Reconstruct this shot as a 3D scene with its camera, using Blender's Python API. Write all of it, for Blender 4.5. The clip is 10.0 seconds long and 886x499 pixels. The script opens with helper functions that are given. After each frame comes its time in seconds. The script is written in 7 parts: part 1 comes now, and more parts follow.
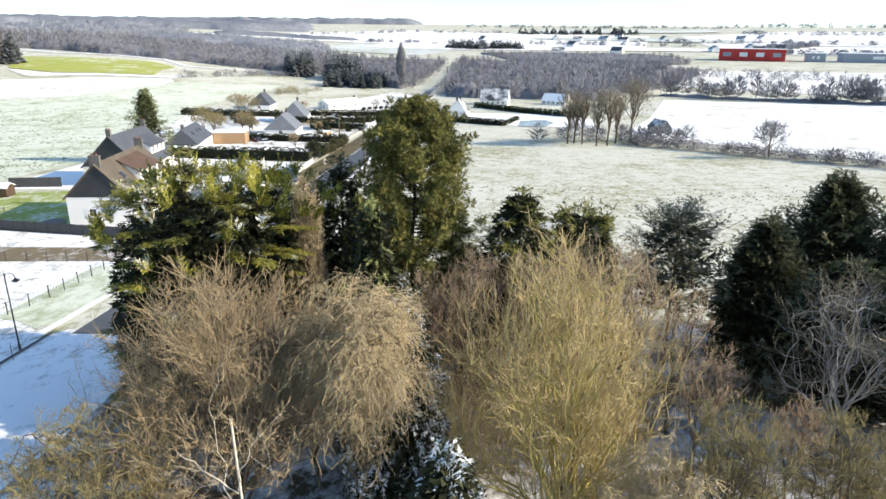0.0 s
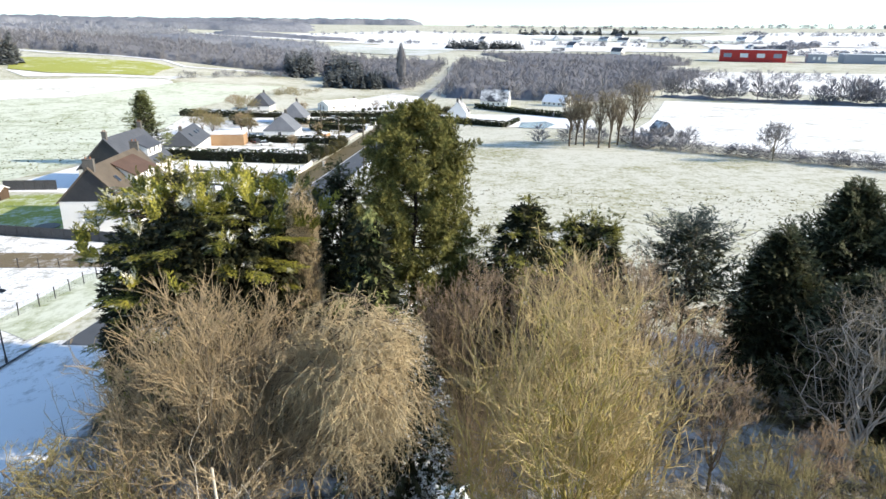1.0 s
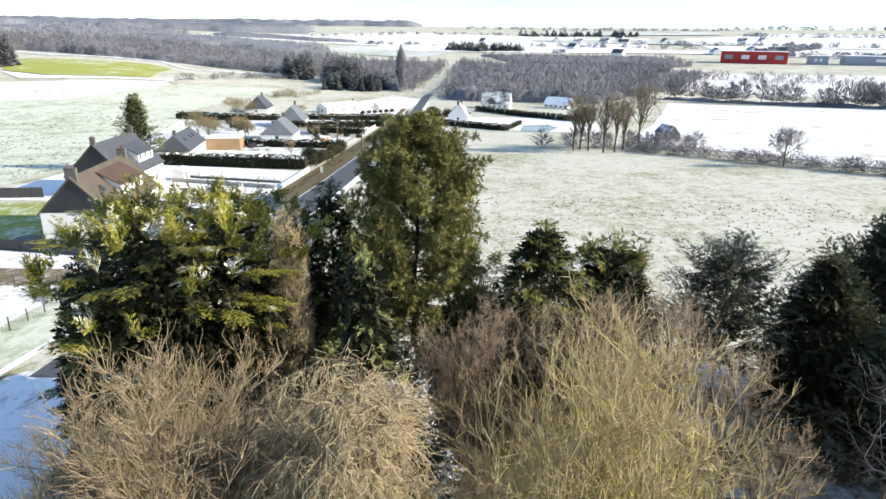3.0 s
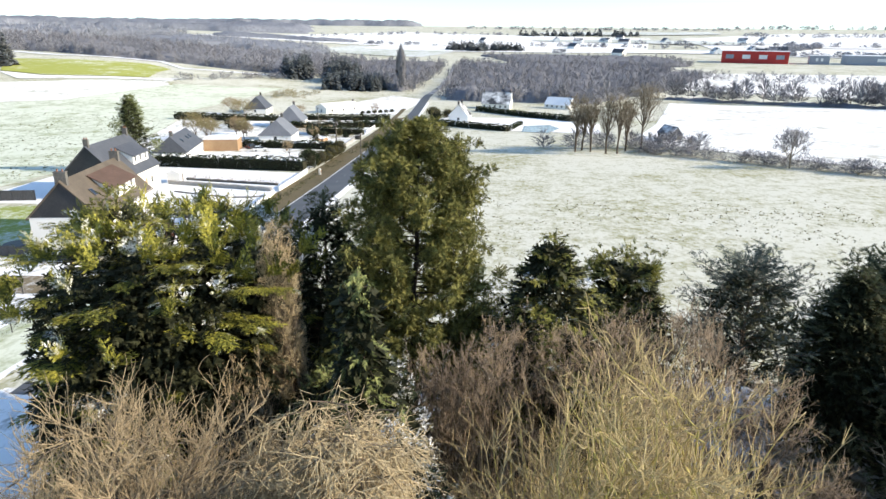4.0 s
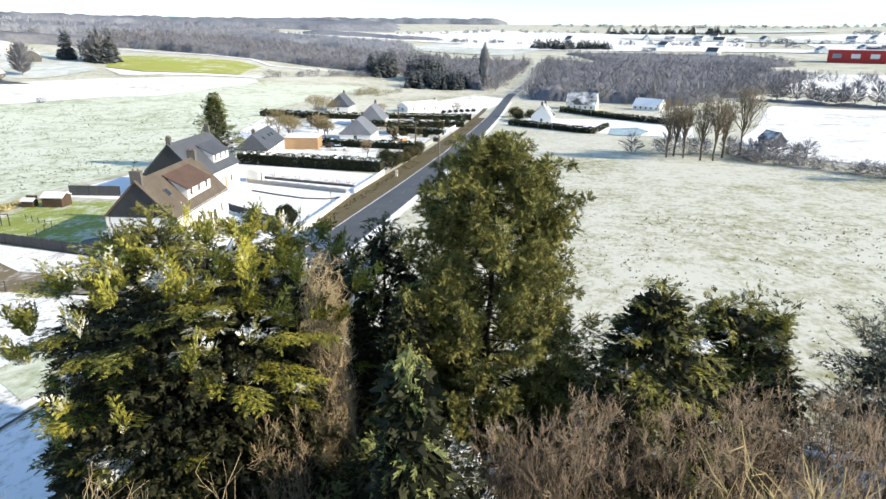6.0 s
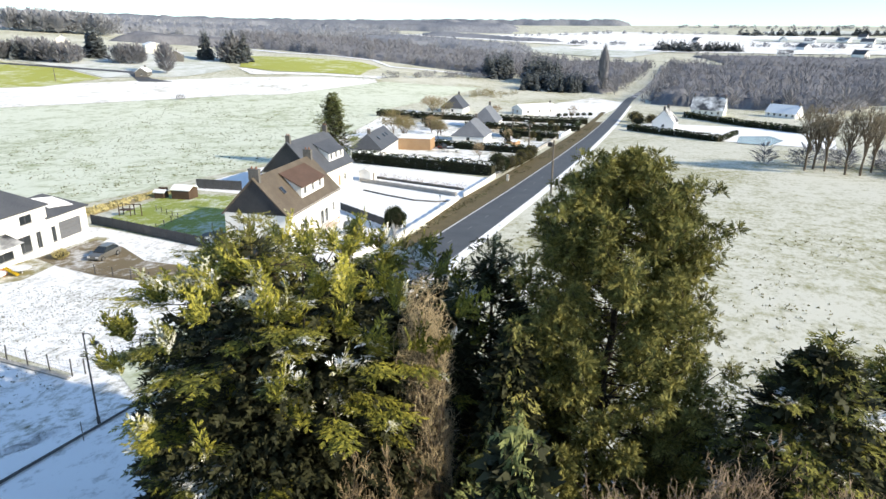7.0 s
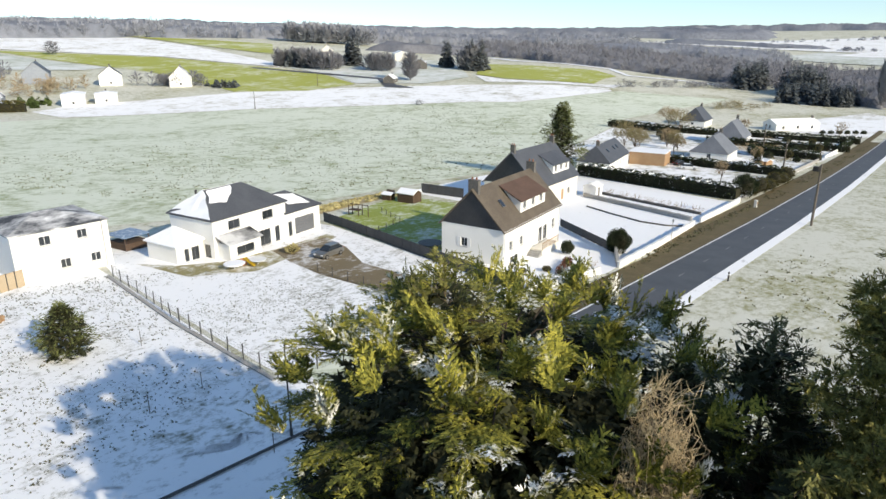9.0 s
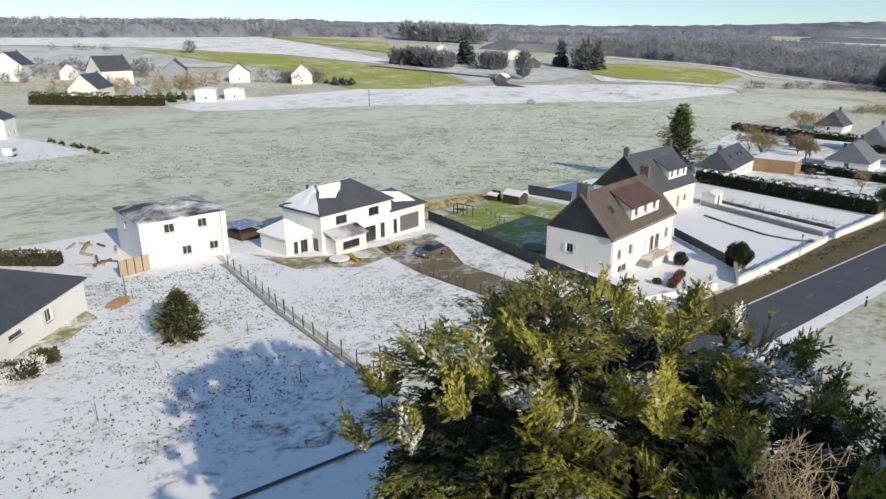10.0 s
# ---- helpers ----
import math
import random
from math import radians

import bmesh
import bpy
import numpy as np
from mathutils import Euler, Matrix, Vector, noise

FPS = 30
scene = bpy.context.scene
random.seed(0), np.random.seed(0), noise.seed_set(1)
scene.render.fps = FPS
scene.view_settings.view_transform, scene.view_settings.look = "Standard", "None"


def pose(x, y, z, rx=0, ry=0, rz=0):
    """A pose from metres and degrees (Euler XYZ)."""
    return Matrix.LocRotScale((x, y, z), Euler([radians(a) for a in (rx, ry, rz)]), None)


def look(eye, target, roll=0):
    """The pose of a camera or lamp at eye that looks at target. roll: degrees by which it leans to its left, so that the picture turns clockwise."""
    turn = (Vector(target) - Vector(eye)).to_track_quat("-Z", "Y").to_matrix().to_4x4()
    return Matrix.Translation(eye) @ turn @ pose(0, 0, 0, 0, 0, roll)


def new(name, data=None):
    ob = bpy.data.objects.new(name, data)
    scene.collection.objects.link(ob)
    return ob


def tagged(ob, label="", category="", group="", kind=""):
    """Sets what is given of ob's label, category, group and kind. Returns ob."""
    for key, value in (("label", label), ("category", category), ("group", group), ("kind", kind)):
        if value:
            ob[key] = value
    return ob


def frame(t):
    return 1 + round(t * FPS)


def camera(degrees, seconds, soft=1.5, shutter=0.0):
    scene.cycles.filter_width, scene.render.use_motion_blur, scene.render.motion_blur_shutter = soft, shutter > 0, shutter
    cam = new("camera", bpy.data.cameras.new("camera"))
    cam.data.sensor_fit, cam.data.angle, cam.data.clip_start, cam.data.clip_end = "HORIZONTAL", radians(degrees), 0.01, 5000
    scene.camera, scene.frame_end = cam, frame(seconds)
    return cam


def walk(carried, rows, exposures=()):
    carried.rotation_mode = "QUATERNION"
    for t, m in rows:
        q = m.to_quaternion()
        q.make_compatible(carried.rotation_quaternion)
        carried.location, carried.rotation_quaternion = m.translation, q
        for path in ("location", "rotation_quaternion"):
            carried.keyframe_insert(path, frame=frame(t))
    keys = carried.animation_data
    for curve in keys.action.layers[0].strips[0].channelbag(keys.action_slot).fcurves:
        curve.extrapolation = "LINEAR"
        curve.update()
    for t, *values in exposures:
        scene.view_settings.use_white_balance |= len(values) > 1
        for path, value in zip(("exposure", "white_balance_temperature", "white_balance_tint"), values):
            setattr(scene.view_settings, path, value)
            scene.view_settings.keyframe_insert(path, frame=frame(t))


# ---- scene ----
cam = camera(68.6, 10.0)
# seconds, place, yaw to the left, pitch up, roll
ROWS = [
    (0.0, 0.707, 0.951, 24.306, 4.16, -18.36, 0.60),
    (0.5, 0.545, 1.949, 24.360, 4.15, -18.35, 0.63),
    (1.0, 0.396, 2.946, 24.386, 4.15, -18.31, 0.64),
    (1.5, 0.234, 4.026, 24.421, 4.146, -18.241, 0.64),
    (2.0, 0.048, 5.341, 24.459, 4.145, -18.204, 0.64),
    (2.5, -0.147, 6.778, 24.482, 4.131, -18.196, 0.66),
    (4.0, -0.582, 10.657, 24.484, 4.14, -18.221, 0.65),
    (4.5, -0.689, 12.160, 24.441, 4.131, -18.261, 0.66),
    (5.0, -0.799, 13.679, 24.413, 4.143, -18.260, 0.65),
    (5.2, -0.872, 14.319, 24.410, 4.5, -18.29, 0.64),
    (6.3, -1.493, 17.690, 24.495, 14.35, -18.45, 0.56),
    (6.5, -1.715, 18.301, 24.490, 16.175, -18.452, 0.55),
    (7.0, -2.295, 19.811, 24.433, 21.129, -18.398, 0.52),
    (7.5, -2.968, 21.406, 24.302, 26.145, -18.262, 0.40),
    (8.0, -3.770, 22.876, 24.194, 31.102, -18.137, 0.253),
    (8.5, -4.677, 24.233, 24.139, 36.067, -17.993, 0.119),
    (9.0, -5.612, 25.437, 24.111, 41.006, -17.800, -0.028),
    (9.5, -6.357, 26.267, 24.160, 45.946, -17.680, -0.13),
    (10.0, -6.596, 26.643, 24.156, 50.619, -17.90, -0.13),
]
walk(cam, [(t, pose(x, y, z, 0, 0, yaw) @ pose(0, 0, 0, 90 + pitch) @ pose(0, 0, 0, 0, 0, roll)) for t, x, y, z, yaw, pitch, roll in ROWS],
     exposures=[(0.0, 0.84, 6900, 8), (5.0, 0.83, 6900, 8), (6.5, 0.74, 6950, 7), (8.5, 0.42, 6950, 7), (9.0, 0.30, 6950, 7), (9.5, 0.13, 6900, 8), (10.0, -0.09, 6900, 8)])

# ---- light ----
SUN_TO = Vector((1.0, -0.07, 0.0)).normalized()
SUN_UP = 25.5
world = bpy.data.worlds.new("world")
scene.world = world
world.use_nodes = True
wn = world.node_tree.nodes
wl = world.node_tree.links
sky = wn.new("ShaderNodeTexSky")
sky.sky_type = "NISHITA"
sky.sun_disc = False
sky.sun_elevation = radians(SUN_UP)
sky.sun_rotation = math.atan2(SUN_TO.x, SUN_TO.y)
sky.air_density, sky.dust_density, sky.ozone_density = 1.0, 0.3, 3.0
wn["Background"].inputs[1].default_value = 0.165
wl.new(sky.outputs[0], wn["Background"].inputs[0])
# clear winter air: the sky keeps its blue down to the horizon
sky_dir, lifted = wn.new("ShaderNodeTexCoord"), wn.new("ShaderNodeVectorMath")
lifted.operation = "ADD"
lifted.inputs[1].default_value = (0.0, 0.0, 0.05)
wl.new(sky_dir.outputs["Generated"], lifted.inputs[0])
wl.new(lifted.outputs[0], sky.inputs["Vector"])
sun_data = bpy.data.lights.new("sun", "SUN")
sun_data.energy, sun_data.angle, sun_data.color = 4.3, radians(0.53), (1.0, 0.90, 0.76)
sun = new("sun", sun_data)
sun_dir = Vector((SUN_TO.x * math.cos(radians(SUN_UP)), SUN_TO.y * math.cos(radians(SUN_UP)), math.sin(radians(SUN_UP))))
sun.matrix_world = look(Vector((60, -20, 90)), Vector((60, -20, 90)) - sun_dir)


# ---- materials ----
def material(name, rough=0.8, metal=0.0, spec=0.3):
    m = bpy.data.materials.new(name)
    m.use_nodes = True
    b = m.node_tree.nodes["Principled BSDF"]
    b.inputs["Roughness"].default_value = rough
    b.inputs["Metallic"].default_value = metal
    b.inputs["Specular IOR Level"].default_value = spec
    return m, m.node_tree.nodes, m.node_tree.links, b


def rgba(c):
    return (c[0], c[1], c[2], 1.0)


def noise_node(n, l, scale, detail=4.0, rough=0.6, stretch=None, coord="Object"):
    tc = n.new("ShaderNodeTexCoord")
    t = n.new("ShaderNodeTexNoise")
    t.inputs["Scale"].default_value, t.inputs["Detail"].default_value, t.inputs["Roughness"].default_value = scale, detail, rough
    if stretch:
        mp = n.new("ShaderNodeMapping")
        mp.inputs["Scale"].default_value = stretch
        l.new(tc.outputs[coord], mp.inputs["Vector"])
        l.new(mp.outputs[0], t.inputs["Vector"])
    else:
        l.new(tc.outputs[coord], t.inputs["Vector"])
    return t


def ramp(n, l, source, stops):
    r = n.new("ShaderNodeValToRGB")
    e = r.color_ramp.elements
    while len(e) < len(stops):
        e.new(0.5)
    for k, (p, c) in zip(e, stops):
        k.position, k.color = p, rgba(c)
    l.new(source, r.inputs[0])
    return r.outputs[0]


def mixed(n, l, fac, a, b, mode="MIX"):
    m = n.new("ShaderNodeMix")
    m.data_type, m.blend_type = "RGBA", mode
    for key, v in ((0, fac), (6, a), (7, b)):
        if isinstance(v, (int, float)):
            m.inputs[key].default_value = v
        elif isinstance(v, tuple):
            m.inputs[key].default_value = rgba(v)
        else:
            l.new(v, m.inputs[key])
    return m.outputs[2]


def bump(n, l, b, height, strength=0.4, dist=0.05):
    k = n.new("ShaderNodeBump")
    k.inputs["Strength"].default_value, k.inputs["Distance"].default_value = strength, dist
    l.new(height, k.inputs["Height"])
    l.new(k.outputs[0], b.inputs["Normal"])


def two_scale(name, a, b, c, big=0.15, small=3.0, rough=0.85, lo=0.35, hi=0.65, bumps=0.3, dist=0.05, spec=0.25, stretch=None):
    """Colours a to b over a broad pattern, specked with c over a fine one."""
    m, n, l, p = material(name, rough, 0.0, spec)
    t1 = noise_node(n, l, big, 5)
    t2 = noise_node(n, l, small, 5, 0.7, stretch)
    base = ramp(n, l, t1.outputs[0], ((0.35, a), (0.65, b)))
    fac = ramp(n, l, t2.outputs[0], ((lo, (0, 0, 0)), (hi, (1, 1, 1))))
    l.new(mixed(n, l, fac, base, c), p.inputs["Base Color"])
    if bumps:
        bump(n, l, p, t2.outputs[0], bumps, dist)
    return m


def frosted(name, snow, grass, grass2, cover=0.5, tuft=0.9, patch=0.03):
    """Grass under thin snow: tufts show through, more in some patches than in others."""
    m, n, l, p = material(name, 0.9, 0, 0.2)
    big = noise_node(n, l, patch, 4, 0.6)
    mid = noise_node(n, l, tuft * 0.22, 4, 0.7)
    fine = noise_node(n, l, tuft, 6, 0.75, (1.0, 0.6, 1.0))
    total = None
    for t, w in ((fine, 0.8), (mid, 0.6), (big, 0.5)):
        k = n.new("ShaderNodeMath"); k.operation = "MULTIPLY_ADD"
        k.inputs[1].default_value, k.inputs[2].default_value = w, 0.0
        l.new(t.outputs[0], k.inputs[0])
        if total:
            l.new(total.outputs[0], k.inputs[2])
        total = k
    shift = n.new("ShaderNodeMath"); shift.operation = "ADD"
    shift.inputs[1].default_value = cover - 0.95 
    l.new(total.outputs[0], shift.inputs[0])
    add2 = shift
    fac = ramp(n, l, shift.outputs[0], ((0.38, (0, 0, 0)), (0.62, (1, 1, 1))))
    g = mixed(n, l, mid.outputs[0], grass, grass2)
    l.new(mixed(n, l, fac, g, snow), p.inputs["Base Color"])
    bump(n, l, p, add2.outputs[0], 0.5, 0.12)
    return m


SNOW = (0.90, 0.90, 0.90)
M = {}
M["frost_field"] = frosted("frosted_pasture", (0.63, 0.62, 0.53), (0.25, 0.245, 0.11), (0.34, 0.325, 0.18), 0.57, 1.3)
M["frost_green"] = frosted("frosted_green_pasture", (0.66, 0.69, 0.57), (0.22, 0.26, 0.11), (0.36, 0.40, 0.23), 0.60, 0.7)
M["snow_plot"] = frosted("thin_snow", SNOW, (0.16, 0.15, 0.09), (0.25, 0.24, 0.16), 0.64, 2.2)
M["snow"] = two_scale("snow", SNOW, (0.84, 0.86, 0.89), (0.76, 0.77, 0.79), 0.2, 2.0, 0.7, 0.55, 0.85)
M["field_white"] = frosted("snowed_field", SNOW, (0.42, 0.40, 0.31), (0.47, 0.44, 0.35), 0.61, 0.4)
M["field_green"] = frosted("winter_crop", (0.70, 0.71, 0.60), (0.33, 0.355, 0.07), (0.40, 0.41, 0.11), 0.38, 0.16, 0.012)
M["field_pale"] = frosted("pale_field", (0.66, 0.68, 0.66), (0.36, 0.40, 0.30), (0.42, 0.44, 0.36), 0.55, 0.12, 0.006)
M["lawn"] = frosted("lawn", (0.66, 0.69, 0.62), (0.23, 0.28, 0.05), (0.32, 0.36, 0.09), 0.42, 1.5, 0.12)
M["wood_floor"] = frosted("litter", (0.78, 0.79, 0.81), (0.08, 0.06, 0.035), (0.13, 0.10, 0.06), 0.46, 1.2, 0.2)
M["asphalt"] = two_scale("asphalt", (0.065, 0.068, 0.074), (0.09, 0.092, 0.098), (0.12, 0.12, 0.12), 0.3, 30, 0.65, 0.55, 0.8, 0.2, 0.01, 0.5)
M["verge"] = two_scale("verge_grass", (0.13, 0.09, 0.05), (0.19, 0.135, 0.075), (0.10, 0.09, 0.04), 0.5, 4.0)
M["gravel"] = two_scale("gravel", (0.24, 0.20, 0.15), (0.33, 0.29, 0.22), (0.55, 0.55, 0.55), 0.4, 5.0, 0.9, 0.55, 0.75)
M["line"] = two_scale("road_paint", (0.75, 0.75, 0.73), (0.68, 0.68, 0.66), (0.4, 0.4, 0.4), 1.0, 9.0, 0.6, 0.6, 0.8)
M["render_white"] = two_scale("white_render", (0.80, 0.79, 0.76), (0.76, 0.75, 0.71), (0.70, 0.69, 0.65), 0.3, 6.0, 0.9, 0.55, 0.85, 0.2, 0.01)
M["render_cream"] = two_scale("cream_render", (0.74, 0.70, 0.62), (0.70, 0.66, 0.57), (0.62, 0.58, 0.5), 0.3, 6.0, 0.9, 0.55, 0.85, 0.2, 0.01)
M["slate"] = two_scale("slate", (0.055, 0.06, 0.07), (0.08, 0.085, 0.095), (0.11, 0.11, 0.12), 0.4, 6.0, 0.55, 0.45, 0.8, 0.3, 0.02, 0.5)
M["slate_pale"] = two_scale("pale_slate", (0.15, 0.16, 0.18), (0.19, 0.20, 0.22), (0.11, 0.115, 0.13), 0.4, 6.0, 0.6, 0.45, 0.8, 0.3, 0.02, 0.4)
M["slate_brown"] = two_scale("weathered_slate", (0.105, 0.085, 0.065), (0.14, 0.115, 0.087), (0.075, 0.064, 0.055), 0.5, 5.0, 0.7, 0.45, 0.8, 0.3, 0.02)
M["slate_snow"] = frosted("slate_with_snow", SNOW, (0.06, 0.065, 0.075), (0.07, 0.075, 0.085), 0.5, 0.25, 0.12)
M["wood"] = two_scale("timber", (0.34, 0.215, 0.12), (0.41, 0.27, 0.155), (0.27, 0.165, 0.09), 0.4, 3.0, 0.8, 0.45, 0.8, 0.2, 0.01, 0.3, (1, 1, 12))
M["dark_fence"] = two_scale("dark_panel", (0.05, 0.05, 0.052), (0.07, 0.068, 0.066), (0.10, 0.10, 0.10), 0.5, 5.0, 0.8)
M["concrete"] = two_scale("concrete", (0.36, 0.35, 0.33), (0.44, 0.43, 0.41), (0.28, 0.27, 0.25), 0.4, 4.0, 0.9)
M["bark"] = two_scale("bark", (0.13, 0.10, 0.07), (0.18, 0.14, 0.10), (0.08, 0.065, 0.05), 0.7, 6.0, 0.95, 0.4, 0.7, 0.5, 0.03)
M["bark_dark"] = two_scale("dark_bark", (0.05, 0.038, 0.028), (0.075, 0.058, 0.042), (0.035, 0.028, 0.022), 0.7, 6.0, 0.95, 0.4, 0.7, 0.5, 0.03)
M["metal_dark"] = two_scale("dark_metal", (0.04, 0.042, 0.045), (0.05, 0.05, 0.055), (0.08, 0.07, 0.06), 1.0, 9.0, 0.5)
M["pole_wood"] = two_scale("weathered_pole", (0.16, 0.13, 0.10), (0.2, 0.17, 0.14), (0.10, 0.09, 0.08), 0.6, 6.0, 0.9)


def twig_mat(name, a, b, c):
    m, n, l, p = material(name, 0.85, 0, 0.25)
    g = n.new("ShaderNodeNewGeometry")
    t = noise_node(n, l, 0.35, 3)
    col = ramp(n, l, g.outputs["Random Per Island"], ((0.0, a), (0.5, b), (1.0, c)))
    l.new(mixed(n, l, t.outputs[0], col, b), p.inputs["Base Color"])
    return m


def leaf_mat(name, dark, mid, light, snow=0.0, scale=0.5):
    m, n, l, p = material(name, 0.7, 0, 0.25)
    g = n.new("ShaderNodeNewGeometry")
    t = noise_node(n, l, scale, 4, 0.6)
    mx = n.new("ShaderNodeMath"); mx.operation = "MULTIPLY_ADD"
    mx.inputs[1].default_value = 0.3
    l.new(g.outputs["Random Per Island"], mx.inputs[0])
    hv = n.new("ShaderNodeMath"); hv.operation = "MULTIPLY"; hv.inputs[1].default_value = 0.7
    l.new(t.outputs[0], hv.inputs[0])
    l.new(hv.outputs[0], mx.inputs[2])
    col = ramp(n, l, mx.outputs[0], ((0.32, dark), (0.5, mid), (0.68, light)))
    if snow:
        s = noise_node(n, l, 0.45, 5, 0.65)
        f = ramp(n, l, s.outputs[0], ((0.62 - snow * 0.2, (0, 0, 0)), (0.70 - snow * 0.2, (1, 1, 1))))
        rd = ramp(n, l, g.outputs["Random Per Island"], ((0.25, (0, 0, 0)), (0.35, (1, 1, 1))))
        col = mixed(n, l, mixed(n, l, 1.0, f, rd, "MULTIPLY"), col, SNOW)
    l.new(col, p.inputs["Base Color"])
    tr = n.new("ShaderNodeBsdfTranslucent")
    l.new(col, tr.inputs[0])
    ms = n.new("ShaderNodeMixShader")
    ms.inputs[0].default_value = 0.12
    l.new(p.outputs[0], ms.inputs[1])
    l.new(tr.outputs[0], ms.inputs[2])
    l.new(ms.outputs[0], n["Material Output"].inputs[0])
    return m


M["twig_gold"] = twig_mat("golden_twigs", (0.38, 0.29, 0.14), (0.50, 0.40, 0.21), (0.20, 0.14, 0.075))
M["twig_brown"] = twig_mat("brown_twigs", (0.29, 0.22, 0.135), (0.40, 0.31, 0.19), (0.20, 0.145, 0.09))
M["twig_straw"] = twig_mat("straw_twigs", (0.42, 0.33, 0.19), (0.52, 0.42, 0.26), (0.32, 0.23, 0.13))
M["twig_red"] = twig_mat("reddish_twigs", (0.31, 0.235, 0.165), (0.39, 0.30, 0.21), (0.24, 0.175, 0.12))
M["twig_grey"] = twig_mat("grey_twigs", (0.20, 0.175, 0.125), (0.27, 0.235, 0.175), (0.14, 0.12, 0.09))
# distance haze is painted into these two twig colours as bluish grey
M["hazy_twig"] = twig_mat("hazy_bare_wood", (0.195, 0.195, 0.212), (0.235, 0.232, 0.246), (0.16, 0.16, 0.178))
M["hazy_hill_twig"] = twig_mat("hazy_hill_trees", (0.29, 0.30, 0.33), (0.34, 0.35, 0.38), (0.24, 0.25, 0.28))
# broad dark and bright patches in this colour imitate shade between boughs
M["leaf_cypress"] = leaf_mat("cypress_sprays_shaded", (0.05, 0.058, 0.014), (0.165, 0.17, 0.034), (0.42, 0.38, 0.065), 0.36, 0.35)
M["leaf_thuja"] = leaf_mat("thuja_sprays", (0.07, 0.075, 0.023), (0.165, 0.16, 0.045), (0.30, 0.275, 0.08), 0.0)
M["leaf_dark"] = leaf_mat("dark_needles", (0.05, 0.057, 0.028), (0.09, 0.10, 0.05), (0.155, 0.16, 0.08), 0.0)
M["leaf_cedar"] = leaf_mat("cedar_needles", (0.035, 0.05, 0.042), (0.06, 0.08, 0.068), (0.10, 0.125, 0.105), 0.0)
M["leaf_holly"] = leaf_mat("snowed_evergreen", (0.03, 0.04, 0.018), (0.055, 0.07, 0.032), (0.09, 0.10, 0.05), 1.0)
# needles paled to grey-blue: haze painted into the far conifers
M["hazy_leaf"] = leaf_mat("hazy_conifers", (0.10, 0.115, 0.12), (0.14, 0.155, 0.16), (0.18, 0.195, 0.195), 0.0)
M["leaf_hedge"] = leaf_mat("hedge_leaves", (0.02, 0.03, 0.012), (0.035, 0.05, 0.02), (0.06, 0.07, 0.03), 0.25)
M["twig_moss"] = twig_mat("mossy_twigs", (0.20, 0.18, 0.08), (0.27, 0.23, 0.11), (0.17, 0.13, 0.08))
M["twig_pale"] = twig_mat("pale_branches", (0.36, 0.33, 0.30), (0.42, 0.39, 0.35), (0.30, 0.27, 0.24))
M["birch"] = two_scale("birch_bark", (0.55, 0.48, 0.38), (0.62, 0.55, 0.45), (0.2, 0.17, 0.14), 0.8, 5.0, 0.8, 0.62, 0.72)
M["leaf_droop"] = leaf_mat("pale_green_sprays", (0.08, 0.095, 0.035), (0.155, 0.175, 0.06), (0.26, 0.275, 0.10), 0.0)
M["leaf_cypress_dark"] = leaf_mat("olive_sprays", (0.075, 0.08, 0.02), (0.155, 0.155, 0.038), (0.28, 0.265, 0.06), 0.15)
M["leaf_straw"] = leaf_mat("straw_clump", (0.35, 0.30, 0.14), (0.48, 0.42, 0.2), (0.6, 0.54, 0.3), 0.0)
# near-black leaf colour that stands in for the shade inside crowns
M["leaf_shade"] = leaf_mat("painted_inner_shade", (0.022, 0.024, 0.011), (0.033, 0.036, 0.016), (0.048, 0.051, 0.023), 0.0)
M["snow_road"] = frosted("snowed_lane", (0.74, 0.75, 0.78), (0.08, 0.08, 0.078), (0.13, 0.12, 0.11), 0.44, 0.8, 0.12)
M["wood_pale"] = two_scale("pale_boards", (0.42, 0.33, 0.22), (0.48, 0.39, 0.27), (0.34, 0.26, 0.17), 0.4, 3.0, 0.85, 0.45, 0.8, 0.2, 0.01, 0.3, (1, 1, 12))
M["tuft"] = leaf_mat("dry_tufts", (0.075, 0.075, 0.04), (0.115, 0.11, 0.06), (0.17, 0.16, 0.09), 0.0)
M["line_worn"] = two_scale("worn_road_paint", (0.30, 0.30, 0.30), (0.22, 0.22, 0.22), (0.08, 0.08, 0.08), 1.0, 9.0, 0.7, 0.5, 0.7)
M["tuft_pale"] = leaf_mat("pale_tufts", (0.16, 0.15, 0.07), (0.24, 0.22, 0.11), (0.32, 0.30, 0.17), 0.0)
M["tuft_mid"] = leaf_mat("green_grey_tufts", (0.13, 0.145, 0.075), (0.19, 0.20, 0.11), (0.26, 0.27, 0.16), 0.0)
# both wood masses carry painted haze: a paler, bluer base than bare twigs
M["canopy"] = two_scale("hazy_dense_wood", (0.19, 0.193, 0.212), (0.23, 0.232, 0.248), (0.15, 0.153, 0.172), 0.02, 0.35, 0.95, 0.42, 0.66, 0.5, 1.0, 0.1)
M["hazy_canopy"] = two_scale("hazy_hill_wood", (0.20, 0.215, 0.25), (0.25, 0.262, 0.295), (0.165, 0.178, 0.205), 0.006, 0.12, 0.95, 0.42, 0.66, 0.5, 2.0, 0.1)
M["stem_moss"] = twig_mat("mossy_yellow_stems", (0.36, 0.31, 0.10), (0.44, 0.38, 0.13), (0.26, 0.21, 0.09))
M["stone_dark_kerb"] = two_scale("wet_kerb", (0.05, 0.05, 0.052), (0.08, 0.078, 0.075), (0.3, 0.3, 0.31), 0.6, 3.0, 0.7, 0.6, 0.75)
